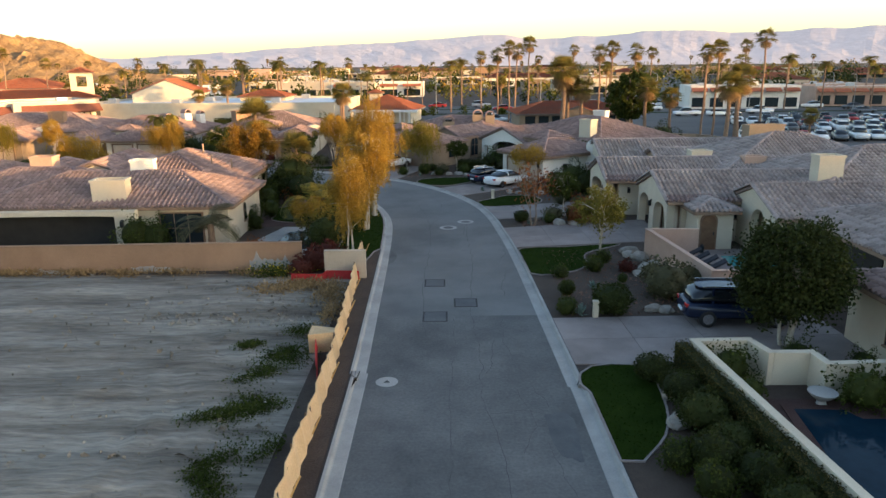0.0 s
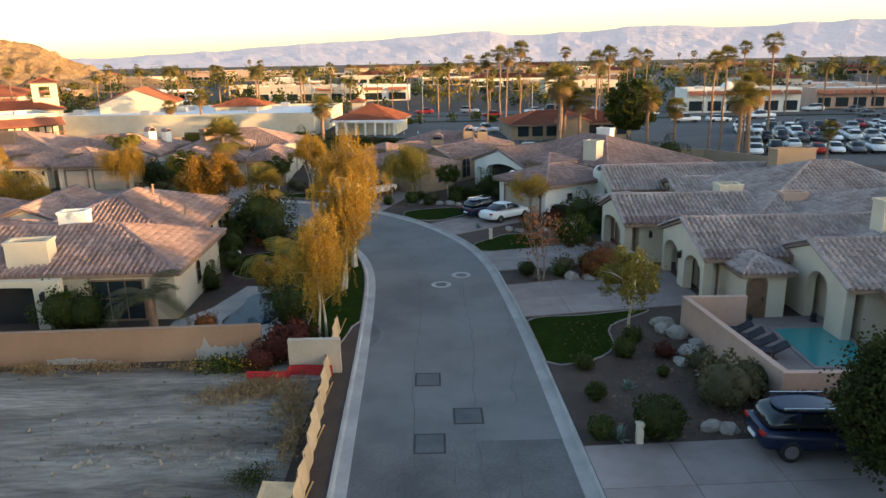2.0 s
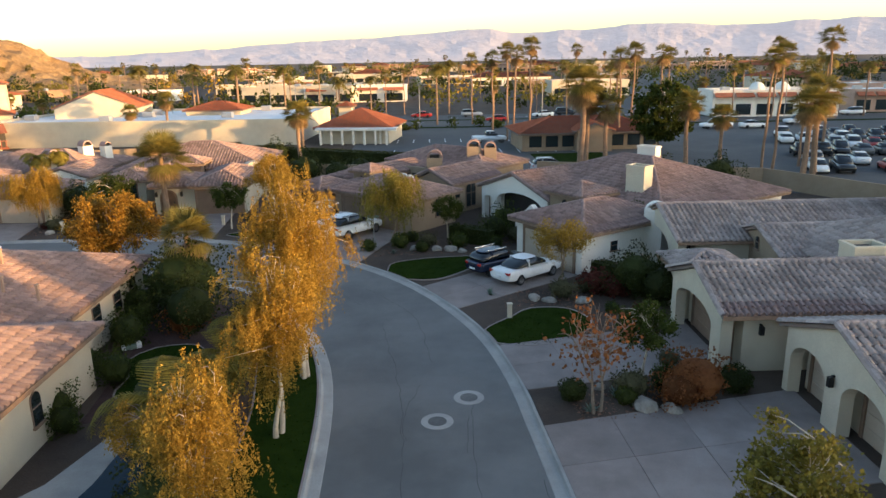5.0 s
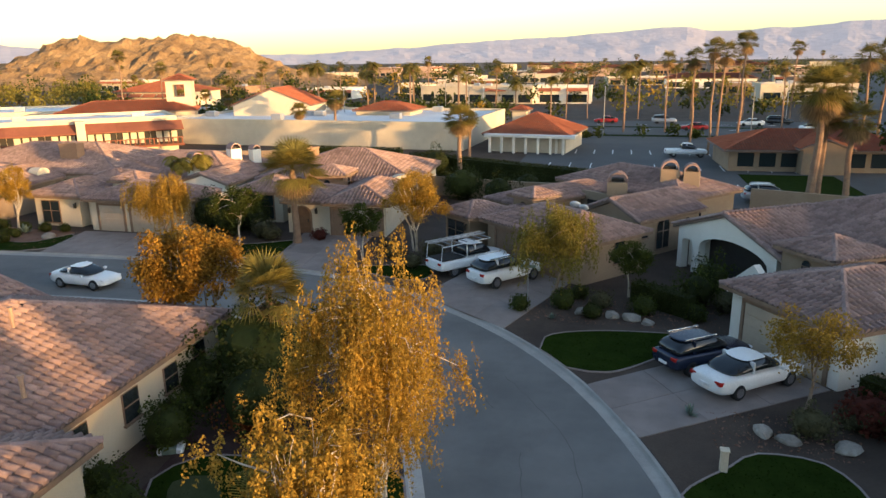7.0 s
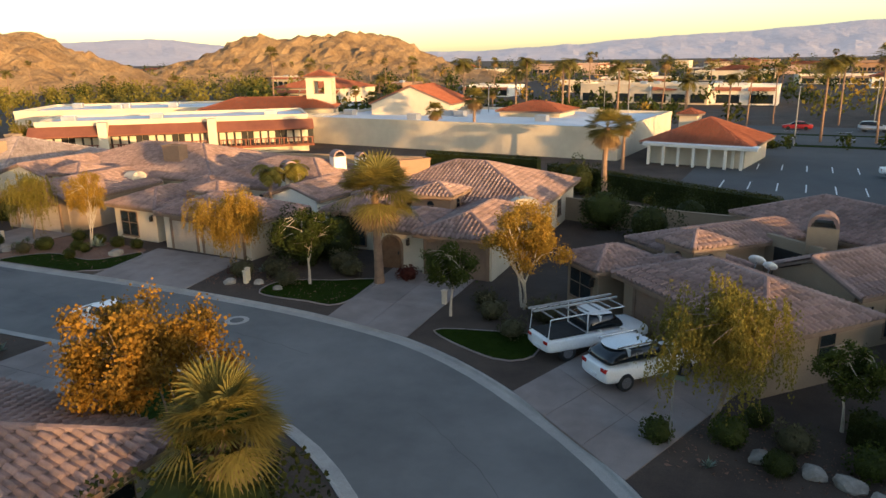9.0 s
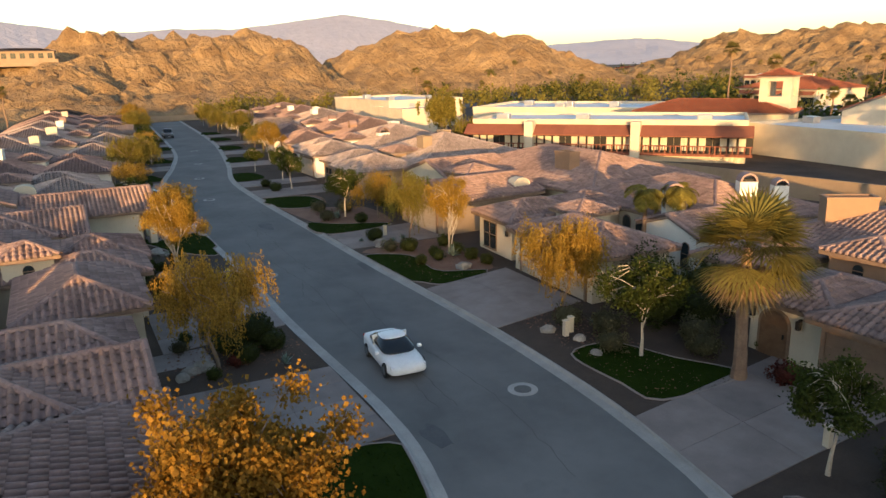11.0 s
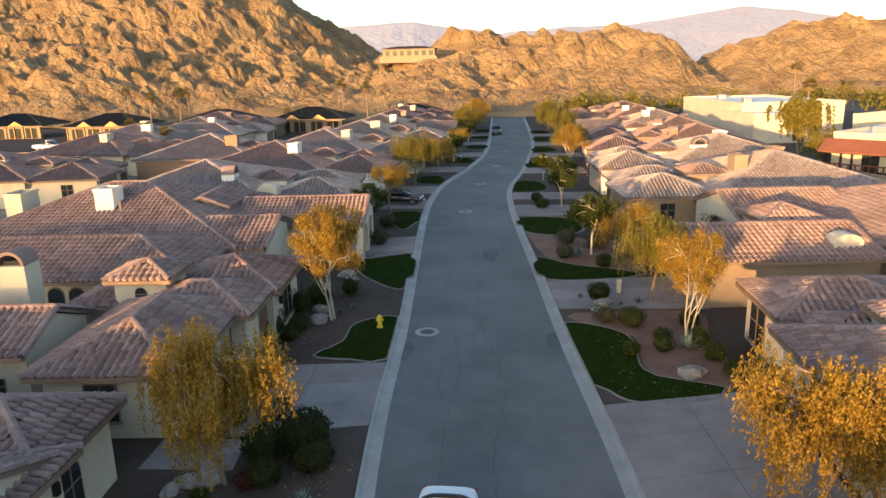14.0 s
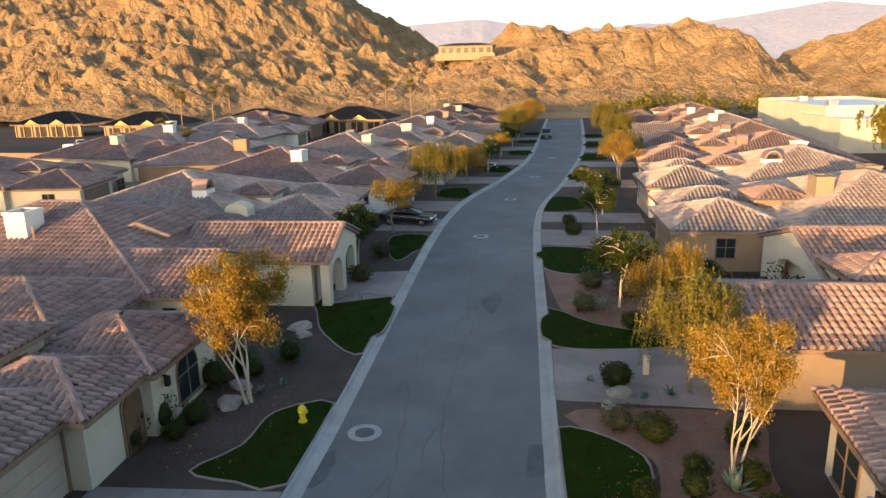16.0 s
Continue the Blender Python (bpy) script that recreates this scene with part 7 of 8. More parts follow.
boulders(((11.3, 42.0, 0.55), (11.5, 40.6, 0.6), (11.0, 41.3, 0.45), (11.3, 38.3, 0.6), (11.2, 36.2, 0.5), (9.75, 31.8, 0.42), (10.3, 31.6, 0.36), (10.6, 37.4, 0.4), (12.0, 39.4, 0.4), (7.9, 22.9, 0.4), (7.5, 21.0, 0.45), (8.2, 50.2, 0.5), (9.2, 49.9, 0.4), (-42.8, 82.9, 0.5), (-43.1, 83.4, 0.3), (-51.9, 80.7, 0.42), (-52.5, 80.9, 0.35), (-50.9, 80.2, 0.3), (-29.2, 82.0, 0.35)), 0)
boulders(((-27.4, 81.6, 0.3), (-30.8, 81.3, 0.4), (-34.3, 65.0, 0.42), (-34.5, 65.6, 0.5), (-33.8, 64.6, 0.35), (-49.2, 65.6, 0.5), (-50.8, 65.3, 0.45), (0.4, 74.0, 0.4), (1.4, 73.7, 0.45), (2.2, 73.3, 0.35), (-1.2, 74.2, 0.4), (5.8, 63.0, 0.4), (6.6, 62.6, 0.35), (8.4, 62.4, 0.4), (-63.2, 80.2, 0.35), (-56.6, 65.9, 0.4), (-57.6, 65.4, 0.5), (6.9, 51.9, 0.3)), 40)
# gravel strewn over the beds
rng = np.random.default_rng(12)
Q = []
for x0, x1, y0, y1, n in ((5.8, 12, 31.2, 43, 1500), (5.5, 9.5, 49.2, 51.6, 500), (-51, -41, 79.5, 85, 900), (-33, -23, 80.8, 84, 700), (-37.5, -33.8, 64, 70, 500), (-4, 6, 72.6, 76.5, 700), (-53, -44.5, 64.8, 68, 600), (-67, -57, 79, 84, 500), (4, 9, 61.6, 64.5, 400)):
    for _ in range(n):
        x, y = rng.uniform(x0, x1), rng.uniform(y0, y1)
        s = .02 + .05 * rng.random() ** 2
        c = np.array([x, y, GZ + .01])
        k = rng.normal(size=(3, 3)) * s
        k[:, 2] = 0
        t = c + np.array([0, 0, s])
        for a in range(3):
            Q.append([c + k[a], c + k[(a + 1) % 3], t, t])
tagged(quads("gravel", np.array(Q), "granite"), "loose gravel over the planting beds", "gravel", kind="stuff")

# ---- vehicles ----
def loft(name, stations, material, parent, label="", fine=True):
    """A skin through cross-sections: (x, half width low, half width high, z low, z high)."""
    bm = bmesh.new()
    rings = []
    for x, wl, wh, z0, z1 in stations:
        zm = (z0 + z1) / 2
        half = [(wl * .82, z0), (wl, z0 + (z1 - z0) * .18), (max(wl, wh) * 1.0, zm), (wh, z0 + (z1 - z0) * .84), (wh * .84, z1)]
        ring = half + [(-y, z) for y, z in reversed(half)]
        rings.append([bm.verts.new((x, y, z)) for y, z in ring])
    n = len(rings[0])
    for a, b in zip(rings, rings[1:]):
        for i in range(n):
            bm.faces.new((a[i], a[(i + 1) % n], b[(i + 1) % n], b[i]))
    bm.faces.new(rings[0])
    bm.faces.new(list(reversed(rings[-1])))
    ob = part(name, bm, material, parent, label, smooth=True)
    if fine:
        sd = ob.modifiers.new("round", "SUBSURF")
        sd.levels = sd.render_levels = 2
    return ob


def wheel(root, x, y, r=.34):
    w = empty("wheel")
    w.parent, w.matrix_basis = root, pose(x, y, r, 90, 0, 0)
    bm = bmesh.new()
    tube(bm, [Vector((0, 0, z)) for z in (-.12, -.1, .1, .12)], [r * .86, r, r, r * .86], 20)
    part("tyre", bm, "tyre", w)
    bm = bmesh.new()
    bmesh.ops.create_cone(bm, cap_ends=True, segments=16, radius1=r * .62, radius2=r * .62, depth=.255)
    part("rim", bm, "chrome", w)


def car(kind, paint, label, detail=1, name="car"):
    root = empty(name, None, label, "car")
    if kind == "sedan":
        L, W, B, R = 4.85, .92, .92, 1.45
        body = [(-2.42, .70, .74, .42, .88), (-2.3, .84, .84, .26, 1.0), (-1.7, W, .86, .22, 1.02), (-.6, W, .86, .22, .96), (.9, W, .86, .22, .95), (1.7, W, .84, .24, .86), (2.25, .84, .76, .28, .76), (2.42, .66, .62, .36, .66)]
        top = [(-1.85, .76, .60, .95, 1.06), (-1.05, .80, .60, .95, 1.40), (-.2, .80, .60, .93, 1.46), (.45, .80, .60, .92, 1.40), (1.25, .76, .62, .90, .98)]
        roof_ = [(-1.0, .62, .57, 1.385, 1.425), (-.2, .62, .57, 1.44, 1.48), (.42, .62, .57, 1.385, 1.42)]
        wx, wr = (-1.4, 1.42), .33
    elif kind == "suv":
        body = [(-2.4, .80, .80, .45, 1.0), (-2.3, .92, .88, .32, 1.12), (-1.6, .97, .90, .3, 1.12), (0, .97, .90, .3, 1.08), (1.0, .97, .88, .3, 1.06), (1.9, .95, .86, .32, 1.0), (2.35, .86, .80, .36, .9), (2.45, .72, .7, .45, .8)]
        top = [(-2.25, .82, .66, 1.08, 1.3), (-1.9, .84, .68, 1.08, 1.66), (-.6, .84, .68, 1.05, 1.74), (.3, .84, .68, 1.05, 1.66), (1.1, .80, .68, 1.02, 1.12)]
        roof_ = [(-1.95, .70, .64, 1.64, 1.70), (-.6, .70, .64, 1.72, 1.77), (.28, .70, .64, 1.645, 1.685)]
        wx, wr = (-1.45, 1.5), .38
    elif kind == "coupe":
        body = [(-2.1, .68, .72, .4, .86), (-1.95, .84, .84, .26, .96), (-1.3, .92, .86, .2, .96), (0, .91, .84, .2, .88), (1.2, .92, .84, .2, .84), (1.85, .86, .76, .24, .74), (2.1, .66, .6, .32, .62)]
        top = [(-1.6, .74, .56, .9, .98), (-.9, .78, .56, .9, 1.28), (-.2, .78, .57, .86, 1.34), (.3, .78, .58, .84, 1.28), (1.05, .76, .62, .82, .88)]
        roof_ = [(-.85, .58, .53, 1.265, 1.30), (-.2, .58, .53, 1.325, 1.36), (.28, .58, .53, 1.265, 1.30)]
        wx, wr = (-1.22, 1.26), .33
    else:   # pickup
        body = [(-2.8, .9, .9, .5, 1.1), (-2.7, .97, .92, .42, 1.12), (-.6, .97, .92, .4, 1.12), (.6, .97, .92, .4, 1.1), (1.4, .97, .9, .4, 1.1), (2.4, .95, .86, .42, 1.02), (2.75, .82, .8, .46, .92)]
        top = [(-.75, .84, .70, 1.08, 1.5), (-.6, .86, .72, 1.08, 1.82), (.5, .86, .72, 1.06, 1.84), (.8, .86, .72, 1.06, 1.74), (1.45, .82, .72, 1.05, 1.14)]
        roof_ = [(-.6, .74, .68, 1.80, 1.86), (.5, .74, .68, 1.83, 1.88), (.78, .74, .68, 1.73, 1.77)]
        wx, wr = (-1.75, 1.8), .40
    loft("body", body, paint, root, fine=detail)
    loft("cabin_glass", top, "carglass", root, "dark tinted car glass", detail)
    loft("roof_panel", roof_, paint, root, fine=detail)
    if detail:
        bw = .9 if kind != "suv" else .95
        for x in wx:
            for y in (-1, 1):
                wheel(root, x, y * (bw - .1), wr)
        x1, x0 = body[-2][0], body[1][0]
        zf, zb = body[-2][4] - .12, body[1][4] - .2
        for y in (-1, 1):
            box("headlight", x1 - .12, y * .62 - .17, zf - .06, x1 + .08, y * .62 + .17, zf + .06, "clear_lamp", root, .03)
            box("tail_light", x0 - .09, y * .64 - .17, zb - .07, x0 + .12, y * .64 + .17, zb + .09, "red_lamp", root, .03)
            xm = top[-1][0] - .45
            box("mirror", xm - .09, y * .99 - .09, top[-1][3] + .02, xm + .07, y * .99 + .09, top[-1][3] + .16, paint, root, .03)
            px = (top[1][0] + top[2][0]) / 2
            pl = box("pillar", px - .05, y * .70 - .10, top[2][3], px + .05, y * .70 + .10, top[2][4] - .06, paint, root)
        box("grille", x1 + .0, -.42, .42, x1 + .17, .42, .58, "tyre", root, .02)
        box("number_plate", x0 - .15, -.26, .55, x0 - .02, .26, .67, "roofwhite", root, .01)
        box("front_plate", x1 + .12, -.26, .36, x1 + .2, .26, .46, "roofwhite", root, .01)
        if kind in ("suv",):
            for y in (-.62, .62):
                box("roof_rail", -1.7, y - .025, 1.72, .2, y + .025, 1.80, "chrome", root, .01)
    else:
        for x in wx:
            for y in (-1, 1):
                bm = bmesh.new()
                bmesh.ops.create_cone(bm, cap_ends=True, segments=10, radius1=wr, radius2=wr, depth=.22, matrix=pose(x, y * .82, wr, 90))
                part("wheel", bm, "tyre", root)
    return root


def park(c, x, y, rot, z=None, k=1.0):
    c.matrix_basis = pose(x, y, GZ + .035 if z is None else z, 0, 0, rot) @ Matrix.Scale(k, 4)


park(car("suv", "blue_paint", "dark blue sport utility car parked on the driveway"), 12.95, 30.3, -3)
park(car("sedan", "white_paint", "white four-door sedan parked on the driveway"), 5.9, 67.0, 39)
park(car("suv", "navy_paint", "dark navy station wagon parked beside a white sedan"), 4.3, 68.7, 37, k=.9)
park(car("suv", "white_paint", "white sport utility car parked on the driveway"), -6.0, 78.9, 50)
truck = car("pickup", "white_paint", "white work pickup with a ladder rack on its bed", name="pickup_truck")
park(truck, -8.7, 80.9, 50)
for y in (-.78, .78):
    bm = bmesh.new()
    tube(bm, [Vector((-2.7, y, 1.1)), Vector((-2.6, y, 2.0)), Vector((1.2, y, 2.05))], [.03, .03, .03], 6)
    tube(bm, [Vector((-.7, y, 1.1)), Vector((-.7, y, 2.02))], [.03, .03], 6)
    part("rack_rail", bm, "white_paint", truck)
    for k in range(7):
        box("rack_bar", -2.5 + k * .6, -.75 if y < 0 else .0, 2.05, -2.44 + k * .6, .0 if y < 0 else .75, 2.1, "metal_pole", truck)
for y in (.15, .6):
    box("ladder_side", -2.9, y - .03, 2.11, 1.5, y + .03, 2.2, "silver_paint", truck)
box("bed_liner", -2.6, -.8, 1.1, -.8, .8, 1.14, "tyre", truck)
park(car("coupe", "white_paint", "white two-door coupe standing in the street"), -31.2, 73.3, -3, 0.0)
park(car("sedan", "black_paint", "black sedan parked across a driveway"), -82.6, 65.6, 85)
park(car("suv", "black_paint", "black sport utility car parked in a driveway"), -114.6, 67.8, 90)
park(car("pickup", "grey_paint", "dark truck at the far end of the street"), -158, 75.6, 0, 0.0)
park(car("pickup", "white_paint", "white pickup parked by the bare field", name="pickup_truck"), -140, -7, 95)
park(car("pickup", "white_paint", "white pickup crossing the shopping lot", name="pickup_truck"), 9.5, 138.5, 5)
park(car("suv", "silver_paint", "silver sport utility car in the shopping lot"), 14.2, 107.2, 5)

lot_cars = [car(k, p, lab, 0) for k, p, lab in (("sedan", "white_paint", "white sedan in the parking lot"), ("suv", "silver_paint", "silver sport utility car in the parking lot"), ("sedan", "grey_paint", "dark grey sedan in the parking lot"),
                                                ("suv", "black_paint", "black sport utility car in the parking lot"), ("sedan", "red_paint", "dark red sedan in the parking lot"), ("pickup", "white_paint", "white pickup in the parking lot"), ("suv", "white_paint", "white sport utility car in the parking lot"))]
for c in lot_cars:
    c["group"] = "cars in the parking lot"
r = random.Random(4)
used = set()
for row, y in enumerate((104, 110, 117.5, 123.5, 131, 137)):
    for k in range(16):
        x = 44 + row * 2.4 + k * 2.75
        if r.random() < .72:
            c = r.choice(lot_cars)
            m = pose(x, y + r.uniform(-.3, .3), GZ + .03, 0, 0, 90 + r.choice([0, 180]) + r.uniform(-2, 2) - 18)
            if c.name in used:
                copy_thing(c, m)
            else:
                used.add(c.name)
                c.matrix_basis = m
for i in range(26):     # traffic and parked cars along the highway
    c = r.choice(lot_cars)
    x, y = r.uniform(-60, 120), r.choice([172, 176, 186, 190, 158, 153])
    copy_thing(c, pose(x, y, GZ + .03, 0, 0, r.choice([0, 180])))
for i in range(22):
    c = r.choice(lot_cars)
    copy_thing(c, pose(-90 + r.uniform(-25, 40), r.uniform(206, 225), GZ + .03, 0, 0, 90))

# ---- shopping streets to the north ----
tagged(box("parking_lot", -12, 104, GZ - .04, 34, 164, GZ + .012, "lot"), "dark asphalt shopping car park", "parking lot", kind="structure")
tagged(box("parking_lot", 34.01, 92, GZ - .04, 130, 164, GZ + .014, "lot"), "dark asphalt car park full of cars", "parking lot", kind="structure")
tagged(box("road_highway", -420, 167, GZ - .04, 420, 196, GZ + .012, "lot"), "wide asphalt highway through the town", "road", kind="structure")
tagged(prism("road_cross", [(38, 196), (62, 196), (190, 560), (160, 560)], GZ - .04, GZ + .01, "lot"), "asphalt cross street leading off to the mountains", "road", kind="structure")
tagged(prism("parking_lot", [(-96, 110), (-74, 131), (-66, 126), (-88, 104.5)], GZ - .04, GZ + .012, "lot"), "narrow asphalt yard behind the mall", "parking lot", kind="structure")
for x0, y0, x1, y1 in ((-60, 164.3, 120, 166.6), (14, 112, 24, 124), (-4, 104, 10, 106), (36, 96, 44, 100), (-200, 180.5, 200, 182.5)):
    slab("lawn", rect(x0, y0, x1, y1), "lawn", "green verge beside the highway", "lawn", th=.03)
# painted bay lines
root = empty("bay_lines", None, "white painted parking bay lines", "markings")
root["kind"] = "structure"
for k in range(12):
    for y in (112, 126, 140):
        box("bay_line", -8 + k * 2.6, y, GZ + .012, -7.88 + k * 2.6, y + 4.6, GZ + .018, "roofwhite", root)
for k in range(60):
    for y in (176.5, 187.5):
        if k % 2:
            box("lane_dash", -120 + k * 4, y, GZ + .012, -117.6 + k * 4, y + .14, GZ + .018, "roofwhite", root)


def shop(x, y, w, d, hgt, rot, wall, label, red=False, bays=0, awning=None, name="shop_building"):
    """A low flat-roofed shop: walls, parapet, roof, window bays, roof units."""
    root = empty(name, pose(x, y, GZ - .02, 0, 0, rot), label, "building")
    bm = bmesh.new()
    bm_box(bm, -w / 2, -d / 2, 0, w / 2, d / 2, hgt - .5)
    part("wall", bm, wall, root)
    bm = bmesh.new()
    t = .3
    rings = [[bm.verts.new((sx * (w / 2 - o), sy * (d / 2 - o), zz)) for sx, sy in ((-1, -1), (1, -1), (1, 1), (-1, 1))] for o, zz in ((-.06, hgt - .55), (-.06, hgt), (t, hgt), (t, hgt - .45))]
    for a, b in zip(rings, rings[1:]):
        for i in range(4):
            bm.faces.new((a[i], a[(i + 1) % 4], b[(i + 1) % 4], b[i]))
    part("parapet", bm, wall, root)
    if red:
        roof(root, -w / 2, -d / 2, w / 2, d / 2, hgt + .1, "hip", .3, .6, 0, "tile_red")
    else:
        box("flat_roof", -w / 2 + t, -d / 2 + t, hgt - .6, w / 2 - t, d / 2 - t, hgt - .42, "roofwhite", root)
        rr = random.Random(int(x * 3 + y))
        for k in range(max(1, int(w * d / 160))):
            ux, uy = rr.uniform(-w / 2 + 2, w / 2 - 2), rr.uniform(-d / 2 + 2, d / 2 - 2)
            box("air_unit", ux - .9, uy - .7, hgt - .42, ux + .9, uy + .7, hgt + .5, "silver_paint", root, .05)
    for k in range(bays):
        bx = -w / 2 + w * (k + .5) / bays
        bw = w / bays * .36
        box("shop_window", bx - bw, -d / 2 - .05, .5, bx + bw, -d / 2 + .02, min(2.7, hgt - 1), "glass", root)
        box("window_frame", bx - bw - .1, -d / 2 - .04, .4, bx + bw + .1, -d / 2 + .01, .5, "fascia", root)
        if awning:
            bm = bmesh.new()
            vs = [bm.verts.new(p) for p in ((bx - bw - .3, -d / 2 - .01, hgt - .5), (bx + bw + .3, -d / 2 - .01, hgt - .5), (bx + bw + .3, -d / 2 - 1.3, hgt - 1.3), (bx - bw - .3, -d / 2 - 1.3, hgt - 1.3), (bx - bw - .3, -d / 2 - .01, hgt - .7), (bx + bw + .3, -d / 2 - .01, hgt - .7), (bx + bw + .3, -d / 2 - 1.3, hgt - 1.45), (bx - bw - .3, -d / 2 - 1.3, hgt - 1.45))]
            for f in ((0, 1, 2, 3), (7, 6, 5, 4), (3, 2, 6, 7), (0, 3, 7, 4), (1, 5, 6, 2)):
                bm.faces.new([vs[i] for i in f])
            part("awning", bm, awning, root)
    return root


# the mall wing of balconies, set at an angle
mall = shop(-84, 128.2, 36, 14, 5.4, 42, "cream", "long cream mall wing with red tiled balcony roofs", bays=0)
for k in range(8):
    bx = -16.5 + k * 4.7
    if k in (2, 5):
        box("pier", bx - 2.95, -8.95, .4, bx - 1.75, -7.05, 5.2, "cream", mall, .05)
    # flat near-black sheet paints the shade behind each balcony
    box("recess_shade", bx - 2.33, -7.06, 1.2, bx + 2.33, -7.0, 3.9, "dark", mall)
    box("balcony_floor", bx - 2.34, -8.2, .9, bx + 2.34, -7.0, 1.2, "tile_brown", mall)
    for j in range(3):
        box("balcony_window", bx - 1.5 + j * 1.1, -7.12, 1.5, bx - .7 + j * 1.1, -7.065, 3.1, "cream", mall)
    for j in range(7):
        box("baluster", bx - 2.1 + j * .68, -8.16, 1.2, bx - 1.95 + j * .68, -8.06, 2.1, "tile_brown", mall)
    box("rail", bx - 2.34, -8.2, 2.1, bx + 2.34, -8.02, 2.22, "tile_brown", mall)
    bm = bmesh.new()
    vs = [bm.verts.new(p) for p in ((bx - 2.35, -7.0, 4.7), (bx + 2.35, -7.0, 4.7), (bx + 2.35, -8.7, 3.5), (bx - 2.35, -8.7, 3.5), (bx - 2.35, -7.0, 4.2), (bx + 2.35, -7.0, 4.2), (bx + 2.35, -8.7, 3.35), (bx - 2.35, -8.7, 3.35))]
    for f in ((0, 1, 2, 3), (7, 6, 5, 4), (3, 2, 6, 7), (0, 3, 7, 4), (1, 5, 6, 2)):
        bm.faces.new([vs[i] for i in f])
    part("balcony_roof", bm, "tile_brown", mall)
shop(-47, 157, 52, 30, 4.2, -3, "cream", "long pale stucco store with white flat roof")
shop(-112, 150, 46, 20, 5.0, 36, "cream", "cream mall block with flat roof")
shop(-158, 126, 30, 18, 6.0, 4, "cream", "plain pale box store lit by sun")
shop(-139, 121, 14, 10, 4.8, 4, "cream", "plain pale store annex")
gab = shop(-62, 164, 14, 12, 5.4, 10, "cream", "cream gabled shop front with red tile roof")
wing(gab, -7, -8, 7, 5, 5.6, "gable_y", "cream", .4, 0, "tile_red")
shop(-85, 150, 22, 10, 5.0, 30, "cream", "cream shop with red tile roof", red=True)
shop(-40, 188 - 26, 10, 8, 4.6, 0, "cream", "small cream shop with red tile roof", red=True)
tw = empty("bell_tower", pose(-78, 155, GZ, 0, 0, 25), "cream bell tower with arched openings and red roof", "tower")
for k, (sx, sy) in enumerate(((-1, -1), (1, -1), (1, 1), (-1, 1))):
    box("corner_pier", sx * 1.6 - .6, sy * 1.6 - .6, 7.2, sx * 1.6 + .6, sy * 1.6 + .6, 9.4, "cream", tw)
box("shaft", -2.2, -2.2, -.1, 2.2, 2.2, 7.2, "cream", tw)
box("lintel", -2.2, -2.2, 9.4, 2.2, 2.2, 10.0, "cream", tw)
roof(tw, -2.2, -2.2, 2.2, 2.2, 10.2, "hip", .4, .4, 0, "tile_red")
# red-roofed restaurant
rs = empty("restaurant", pose(-10.8, 146, GZ - .02, 0, 0, -8), "restaurant with broad red tile roof and white colonnade", "building")
wing(rs, -6.5, -6, 5, 6, 2.7, "hip", "cream", .42, 0, "tile_red", over=.8)
for k in range(7):
    box("column", 3.6 + .0, -6.5 + k * 2.1, 0, 3.9, -6.2 + k * 2.1, 2.4, "white_stucco", rs)
for k in range(7):
    box("front_column", -6 + k * 1.8, -7.6, 0, -5.7 + k * 1.8, -7.3, 2.3, "white_stucco", rs)
box("porch_beam", -6.6, -7.7, 2.3, 6.6, -7.2, 2.6, "white_stucco", rs)
box("porch_roof", -6.6, -7.7, 2.6, 6.6, -5.8, 2.72, "roofwhite", rs)
box("cupola", -4.3, -1.2, 4.0, -2.1, 1.0, 5.6, "cream", rs)
roof(rs, -4.3, -1.2, -2.1, 1.0, 5.75, "hip", .45, .3, 0, "tile_red")
# low red-roofed diner and others
d2 = empty("restaurant", pose(23, 131, GZ - .02, 0, 0, 3), "low diner with red tile roof and dark glass front", "building")
wing(d2, -10, -4, 10, 6, 2.7, "hip", "tan", .32, 0, "tile_red", over=.8)
wing(d2, -2.5, -6, 2.5, 0, 3.0, "gable_y", "tan", .4, 0, "tile_red")
for k in range(8):
    box("window", -9 + k * 2.4, -4.06, .6, -7.2 + k * 2.4, -3.98, 2.2, "glass", d2)
plz = shop(74, 182, 26, 12, 5.6, -6, "white_stucco", "white plaza building with arcade and small domes", bays=6, awning="tile_red")
for x in (-2, 3.2):
    bm = bmesh.new()
    bmesh.ops.create_uvsphere(bm, u_segments=14, v_segments=8, radius=1.7, matrix=Matrix.Translation((x, 0, 5.4)))
    part("dome", bm, "white_stucco", plz, smooth=True)
shop(112, 190, 34, 16, 5, -4, "pinkwall", "long low store with tiled front", bays=8, awning="tile_red")
shop(118, 150, 26, 14, 4.6, -4, "cream", "cream shop at the edge of the lot", bays=6, awning="fascia")
r = random.Random(31)
made = 0
while made < 75:        # the town beyond
    az, d = radians(r.uniform(-34, 66)), 205 + 640 * r.random() ** 1.3
    x, y = -math.sin(az) * d, 45 + math.cos(az) * d
    if (x < -150 and y < 330) or y < 208 or (30 < x < 170 and y > 196 and abs(x - (50 + (y - 196) * .34)) < 18):
        continue
    made += 1
    shop(x, y, r.uniform(14, 40), r.uniform(10, 20), r.uniform(3.6, 5.4) + (3 if d > 480 and r.random() < .35 else 0), r.choice([0, 0, 8, -8, 90]),
         r.choice(["cream", "white_stucco", "tan", "peach", "pinkwall", "cream"]), r.choice(["cream", "pale", "tan"]) + " low town building with flat roof", red=r.random() < .22, bays=r.choice([0, 4, 5, 7]), awning=r.choice([None, "tile_red", "fascia"]))
# lamp posts along the highway
lamp = None
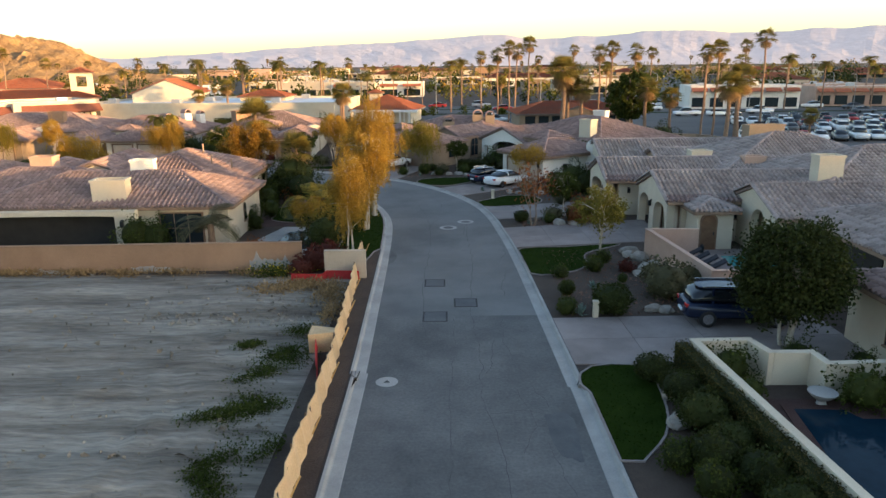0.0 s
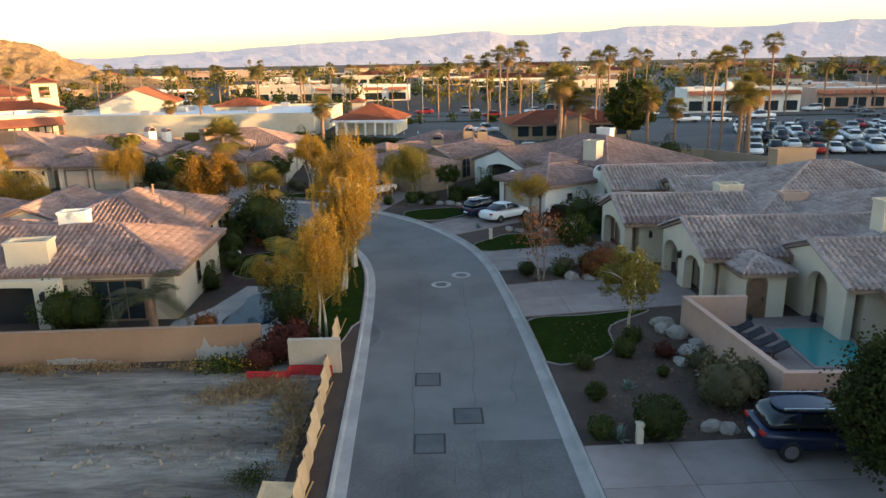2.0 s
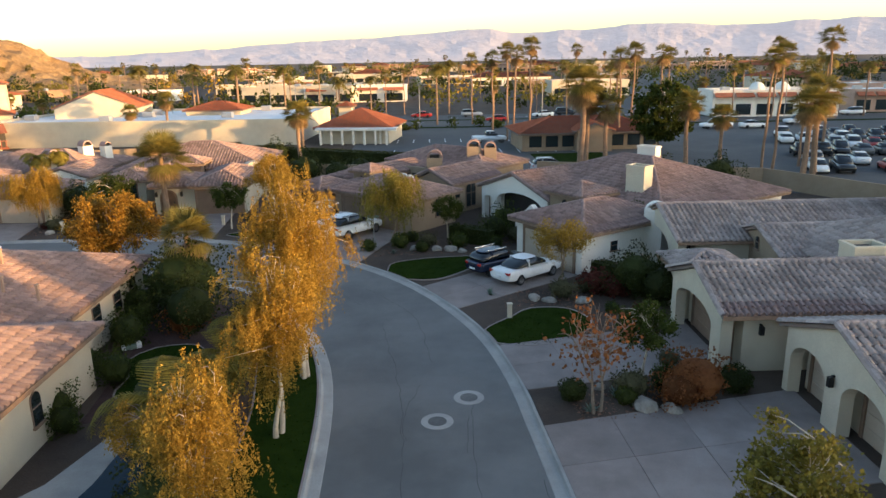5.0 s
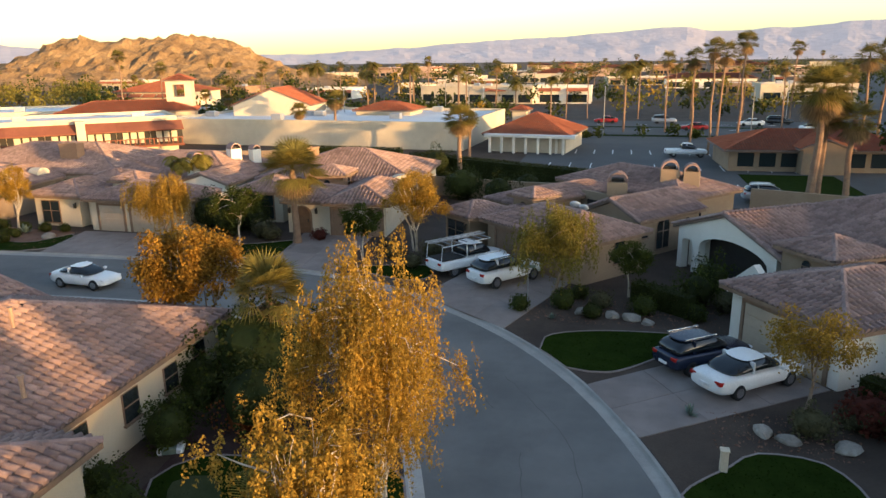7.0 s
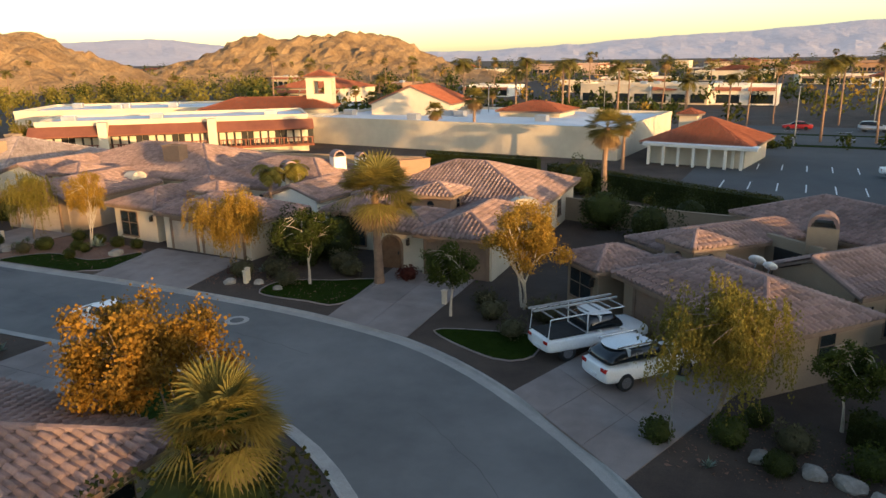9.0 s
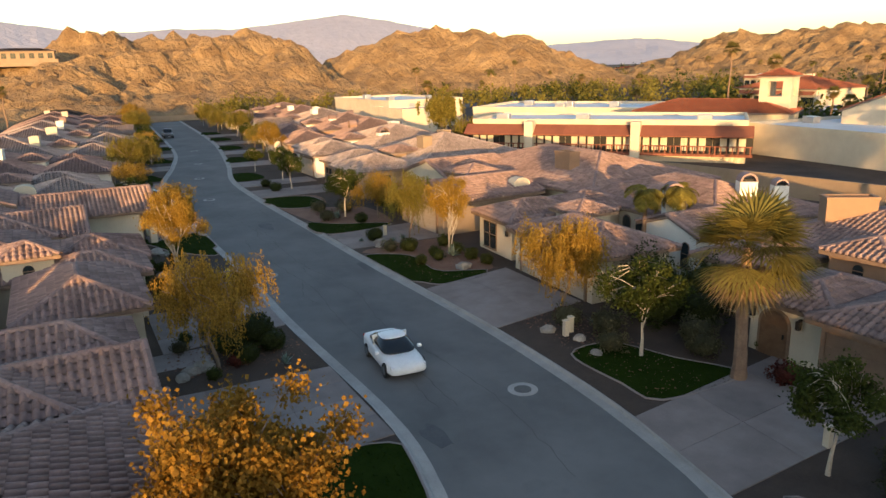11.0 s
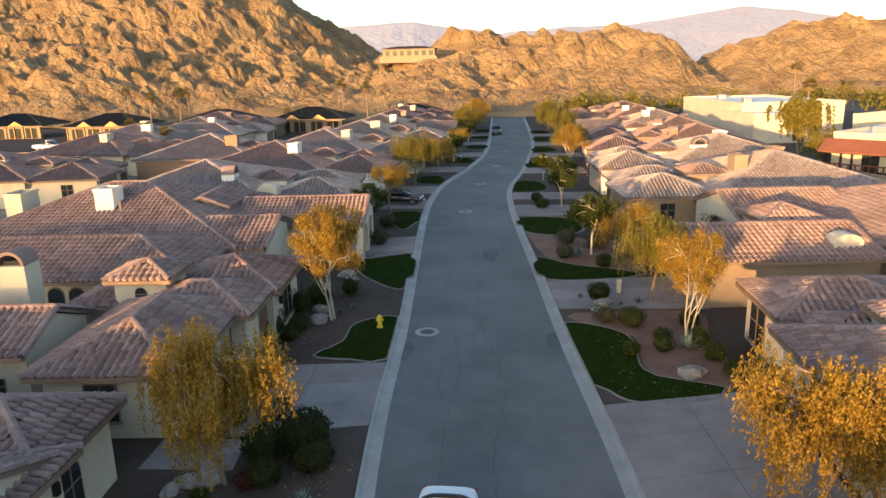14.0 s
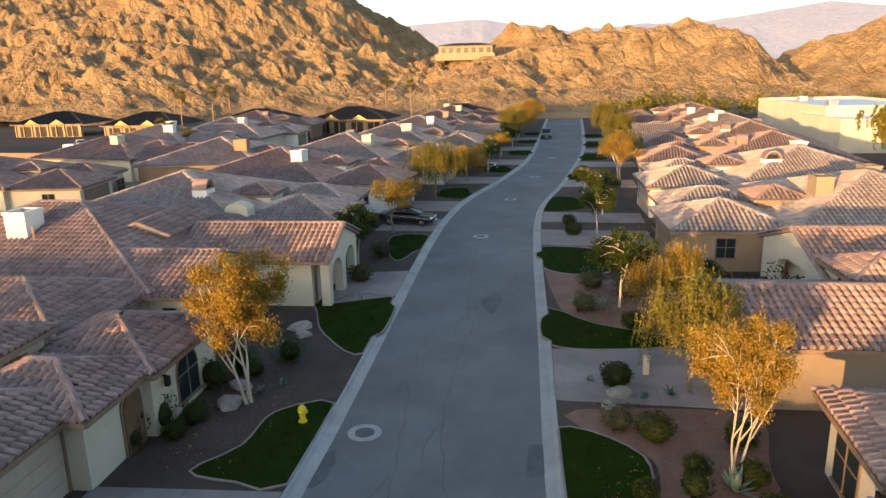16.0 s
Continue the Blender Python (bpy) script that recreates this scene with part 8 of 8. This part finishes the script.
for k in range(14):
    m = pose(-50 + k * 12, 165 + (k % 2) * 32, GZ)
    if lamp is None:
        lamp = empty("street_lamp", m, "tall grey highway street lamp", "street lamp", "highway lamps")
        bm = bmesh.new()
        tube(bm, [Vector((0, 0, 0)), Vector((0, 0, 7.5)), Vector((0, .4, 8.1)), Vector((0, 1.8, 8.3))], [.10, .07, .06, .05], 7)
        part("pole", bm, "metal_pole", lamp)
        box("lamp_head", -.14, 1.6, 8.22, .14, 2.3, 8.34, "metal_pole", lamp, .03)
    else:
        copy_thing(lamp, m)
# houses under construction at the foot of the hill, dark felt roofs on timber frames
for i, (x, y, ro) in enumerate(((-172, -34, 4), (-166, -8, 0), (-172, 14, -3), (-176, 34, 0), (-182, 56, 0))):
    fr = empty("unfinished_house", pose(x, y, GZ, 0, 0, ro), "unfinished timber-framed house with black felt roof", "house", "houses under construction")
    roof(fr, -6, -8, 6, 8, 2.9, "hip", .36, .5, 0, "felt")
    for k in range(9):
        for xx in (5.9,):
            box("stud", xx - .08, -7.8 + k * 1.9, 0, xx + .08, -7.65 + k * 1.9, 2.8, "lumber", fr)
    box("sheathing", 5.2, -7.6, 0, 5.7, 7.6, 2.75, "tan", fr)
    # dark sheets on the sheathing imitate shade inside the unfinished rooms
    for oy in (-6.8, -3.2, .6, 4.2):
        box("opening_shade", 5.71, oy, .1, 5.76, oy + 2.5, 2.3, "dark", fr)
    for k in range(2):
        g = box("gable_truss", 5.9, -5 + k * 6, 2.8, 6.3, -2 + k * 6, 2.95, "lumber", fr)
        bm = bmesh.new()
        vs = [bm.verts.new(p) for p in ((6.5, -5.4 + k * 6, 2.7), (6.5, -1.6 + k * 6, 2.7), (6.5, -3.5 + k * 6, 3.9), (6.35, -5.4 + k * 6, 2.7), (6.35, -1.6 + k * 6, 2.7), (6.35, -3.5 + k * 6, 3.9))]
        for f in ((0, 1, 2), (5, 4, 3), (0, 3, 4, 1), (1, 4, 5, 2), (2, 5, 3, 0)):
            bm.faces.new([vs[i_] for i_ in f])
        part("truss_face", bm, "lumber", fr)
hb = house(-131, 22, 0, "pale yellow stucco house beside the bare field")
wing(hb, -9, -6, 1, 10, 2.9, "hip", "cream", .34, 0, "tile_grey")
window(hb, "e", 1, 6.5, .3, 2.0, 2.0)
window(hb, "e", 1, -2, 1.0, .8, 1.0)
hb = house(-129, 9, 0, "small pale stucco house beside the bare field")
wing(hb, -6, -3, 1, 5, 2.6, "hip", "white_stucco", .34, 0, "tile_grey")
wall_run("wall_field", [(-122, -40), (-121, 14), (-119, 34)], 1.6, "peach", "peach boundary wall at the edge of a bare field")
tagged(prism("ground_field", [(-119, -40), (-60, -60), (-74, 36), (-118, 33)], GZ - .04, GZ + .012, "dirt"), "bare pale dirt field", "ground", kind="structure")
# house on the saddle of the hill
hh = house(-294, 44, 0, "long tan house high on the rocky hillside", "hill_house")
hh.location.z = 18.2
wing(hh, -8, -11, 2, 9, 3.0, "hip", "tan", .18, 0, "tile_grey")
for k in range(7):
    window(hh, "e", 2, -9.2 + k * 2.8, .5, 1.5, 1.7)
box("terrace", -8, -12, -2.2, 4, 10, .1, "tan", hh)
# golden tree beside the white store, and trees along the foot of the hill
bigw = T(build_tree("weep", 88, 9.5, 9, "olive", "bark", 9000, 1, .7, .3, size=.4), "large rounded golden weeping tree by the store")
put(bigw, -112, 115.5, 0, .9)
put(bigw, -96, 112, 60, .55)
rr = random.Random(9)
clumps("hillfoot_trees", [(-215 + rr.uniform(-14, 6), rr.uniform(90, 230), rr.uniform(3, 7), rr.uniform(3, 7)) for _ in range(60)] + [(rr.uniform(-250, -140), rr.uniform(160, 330), rr.uniform(4, 8), rr.uniform(4, 7)) for _ in range(110)], "olive", "golden trees along the foot of the hills")
clumps("lot_trees", [(rr.uniform(-60, 40), rr.uniform(159, 166), rr.uniform(1.5, 3), rr.uniform(1.2, 2.4)) for _ in range(40)] + [(rr.uniform(-95, -20), rr.uniform(176, 215), rr.uniform(3, 6), rr.uniform(3, 5)) for _ in range(60)], "green", "shrubs and trees along the highway")
big_f = T(build_tree("round", 66, 10, 8, "green", "bark", 9000, 1, 0, .3, size=.35), "large dense rounded tree behind the houses")
put(big_f, 30.5, 118, 0, 1.0)
# wall closing the end of the street
wall_run("wall_street_end", [(-208.5, 70), (-208.5, 90)], 1.4, "tan", "low tan wall closing the street end")
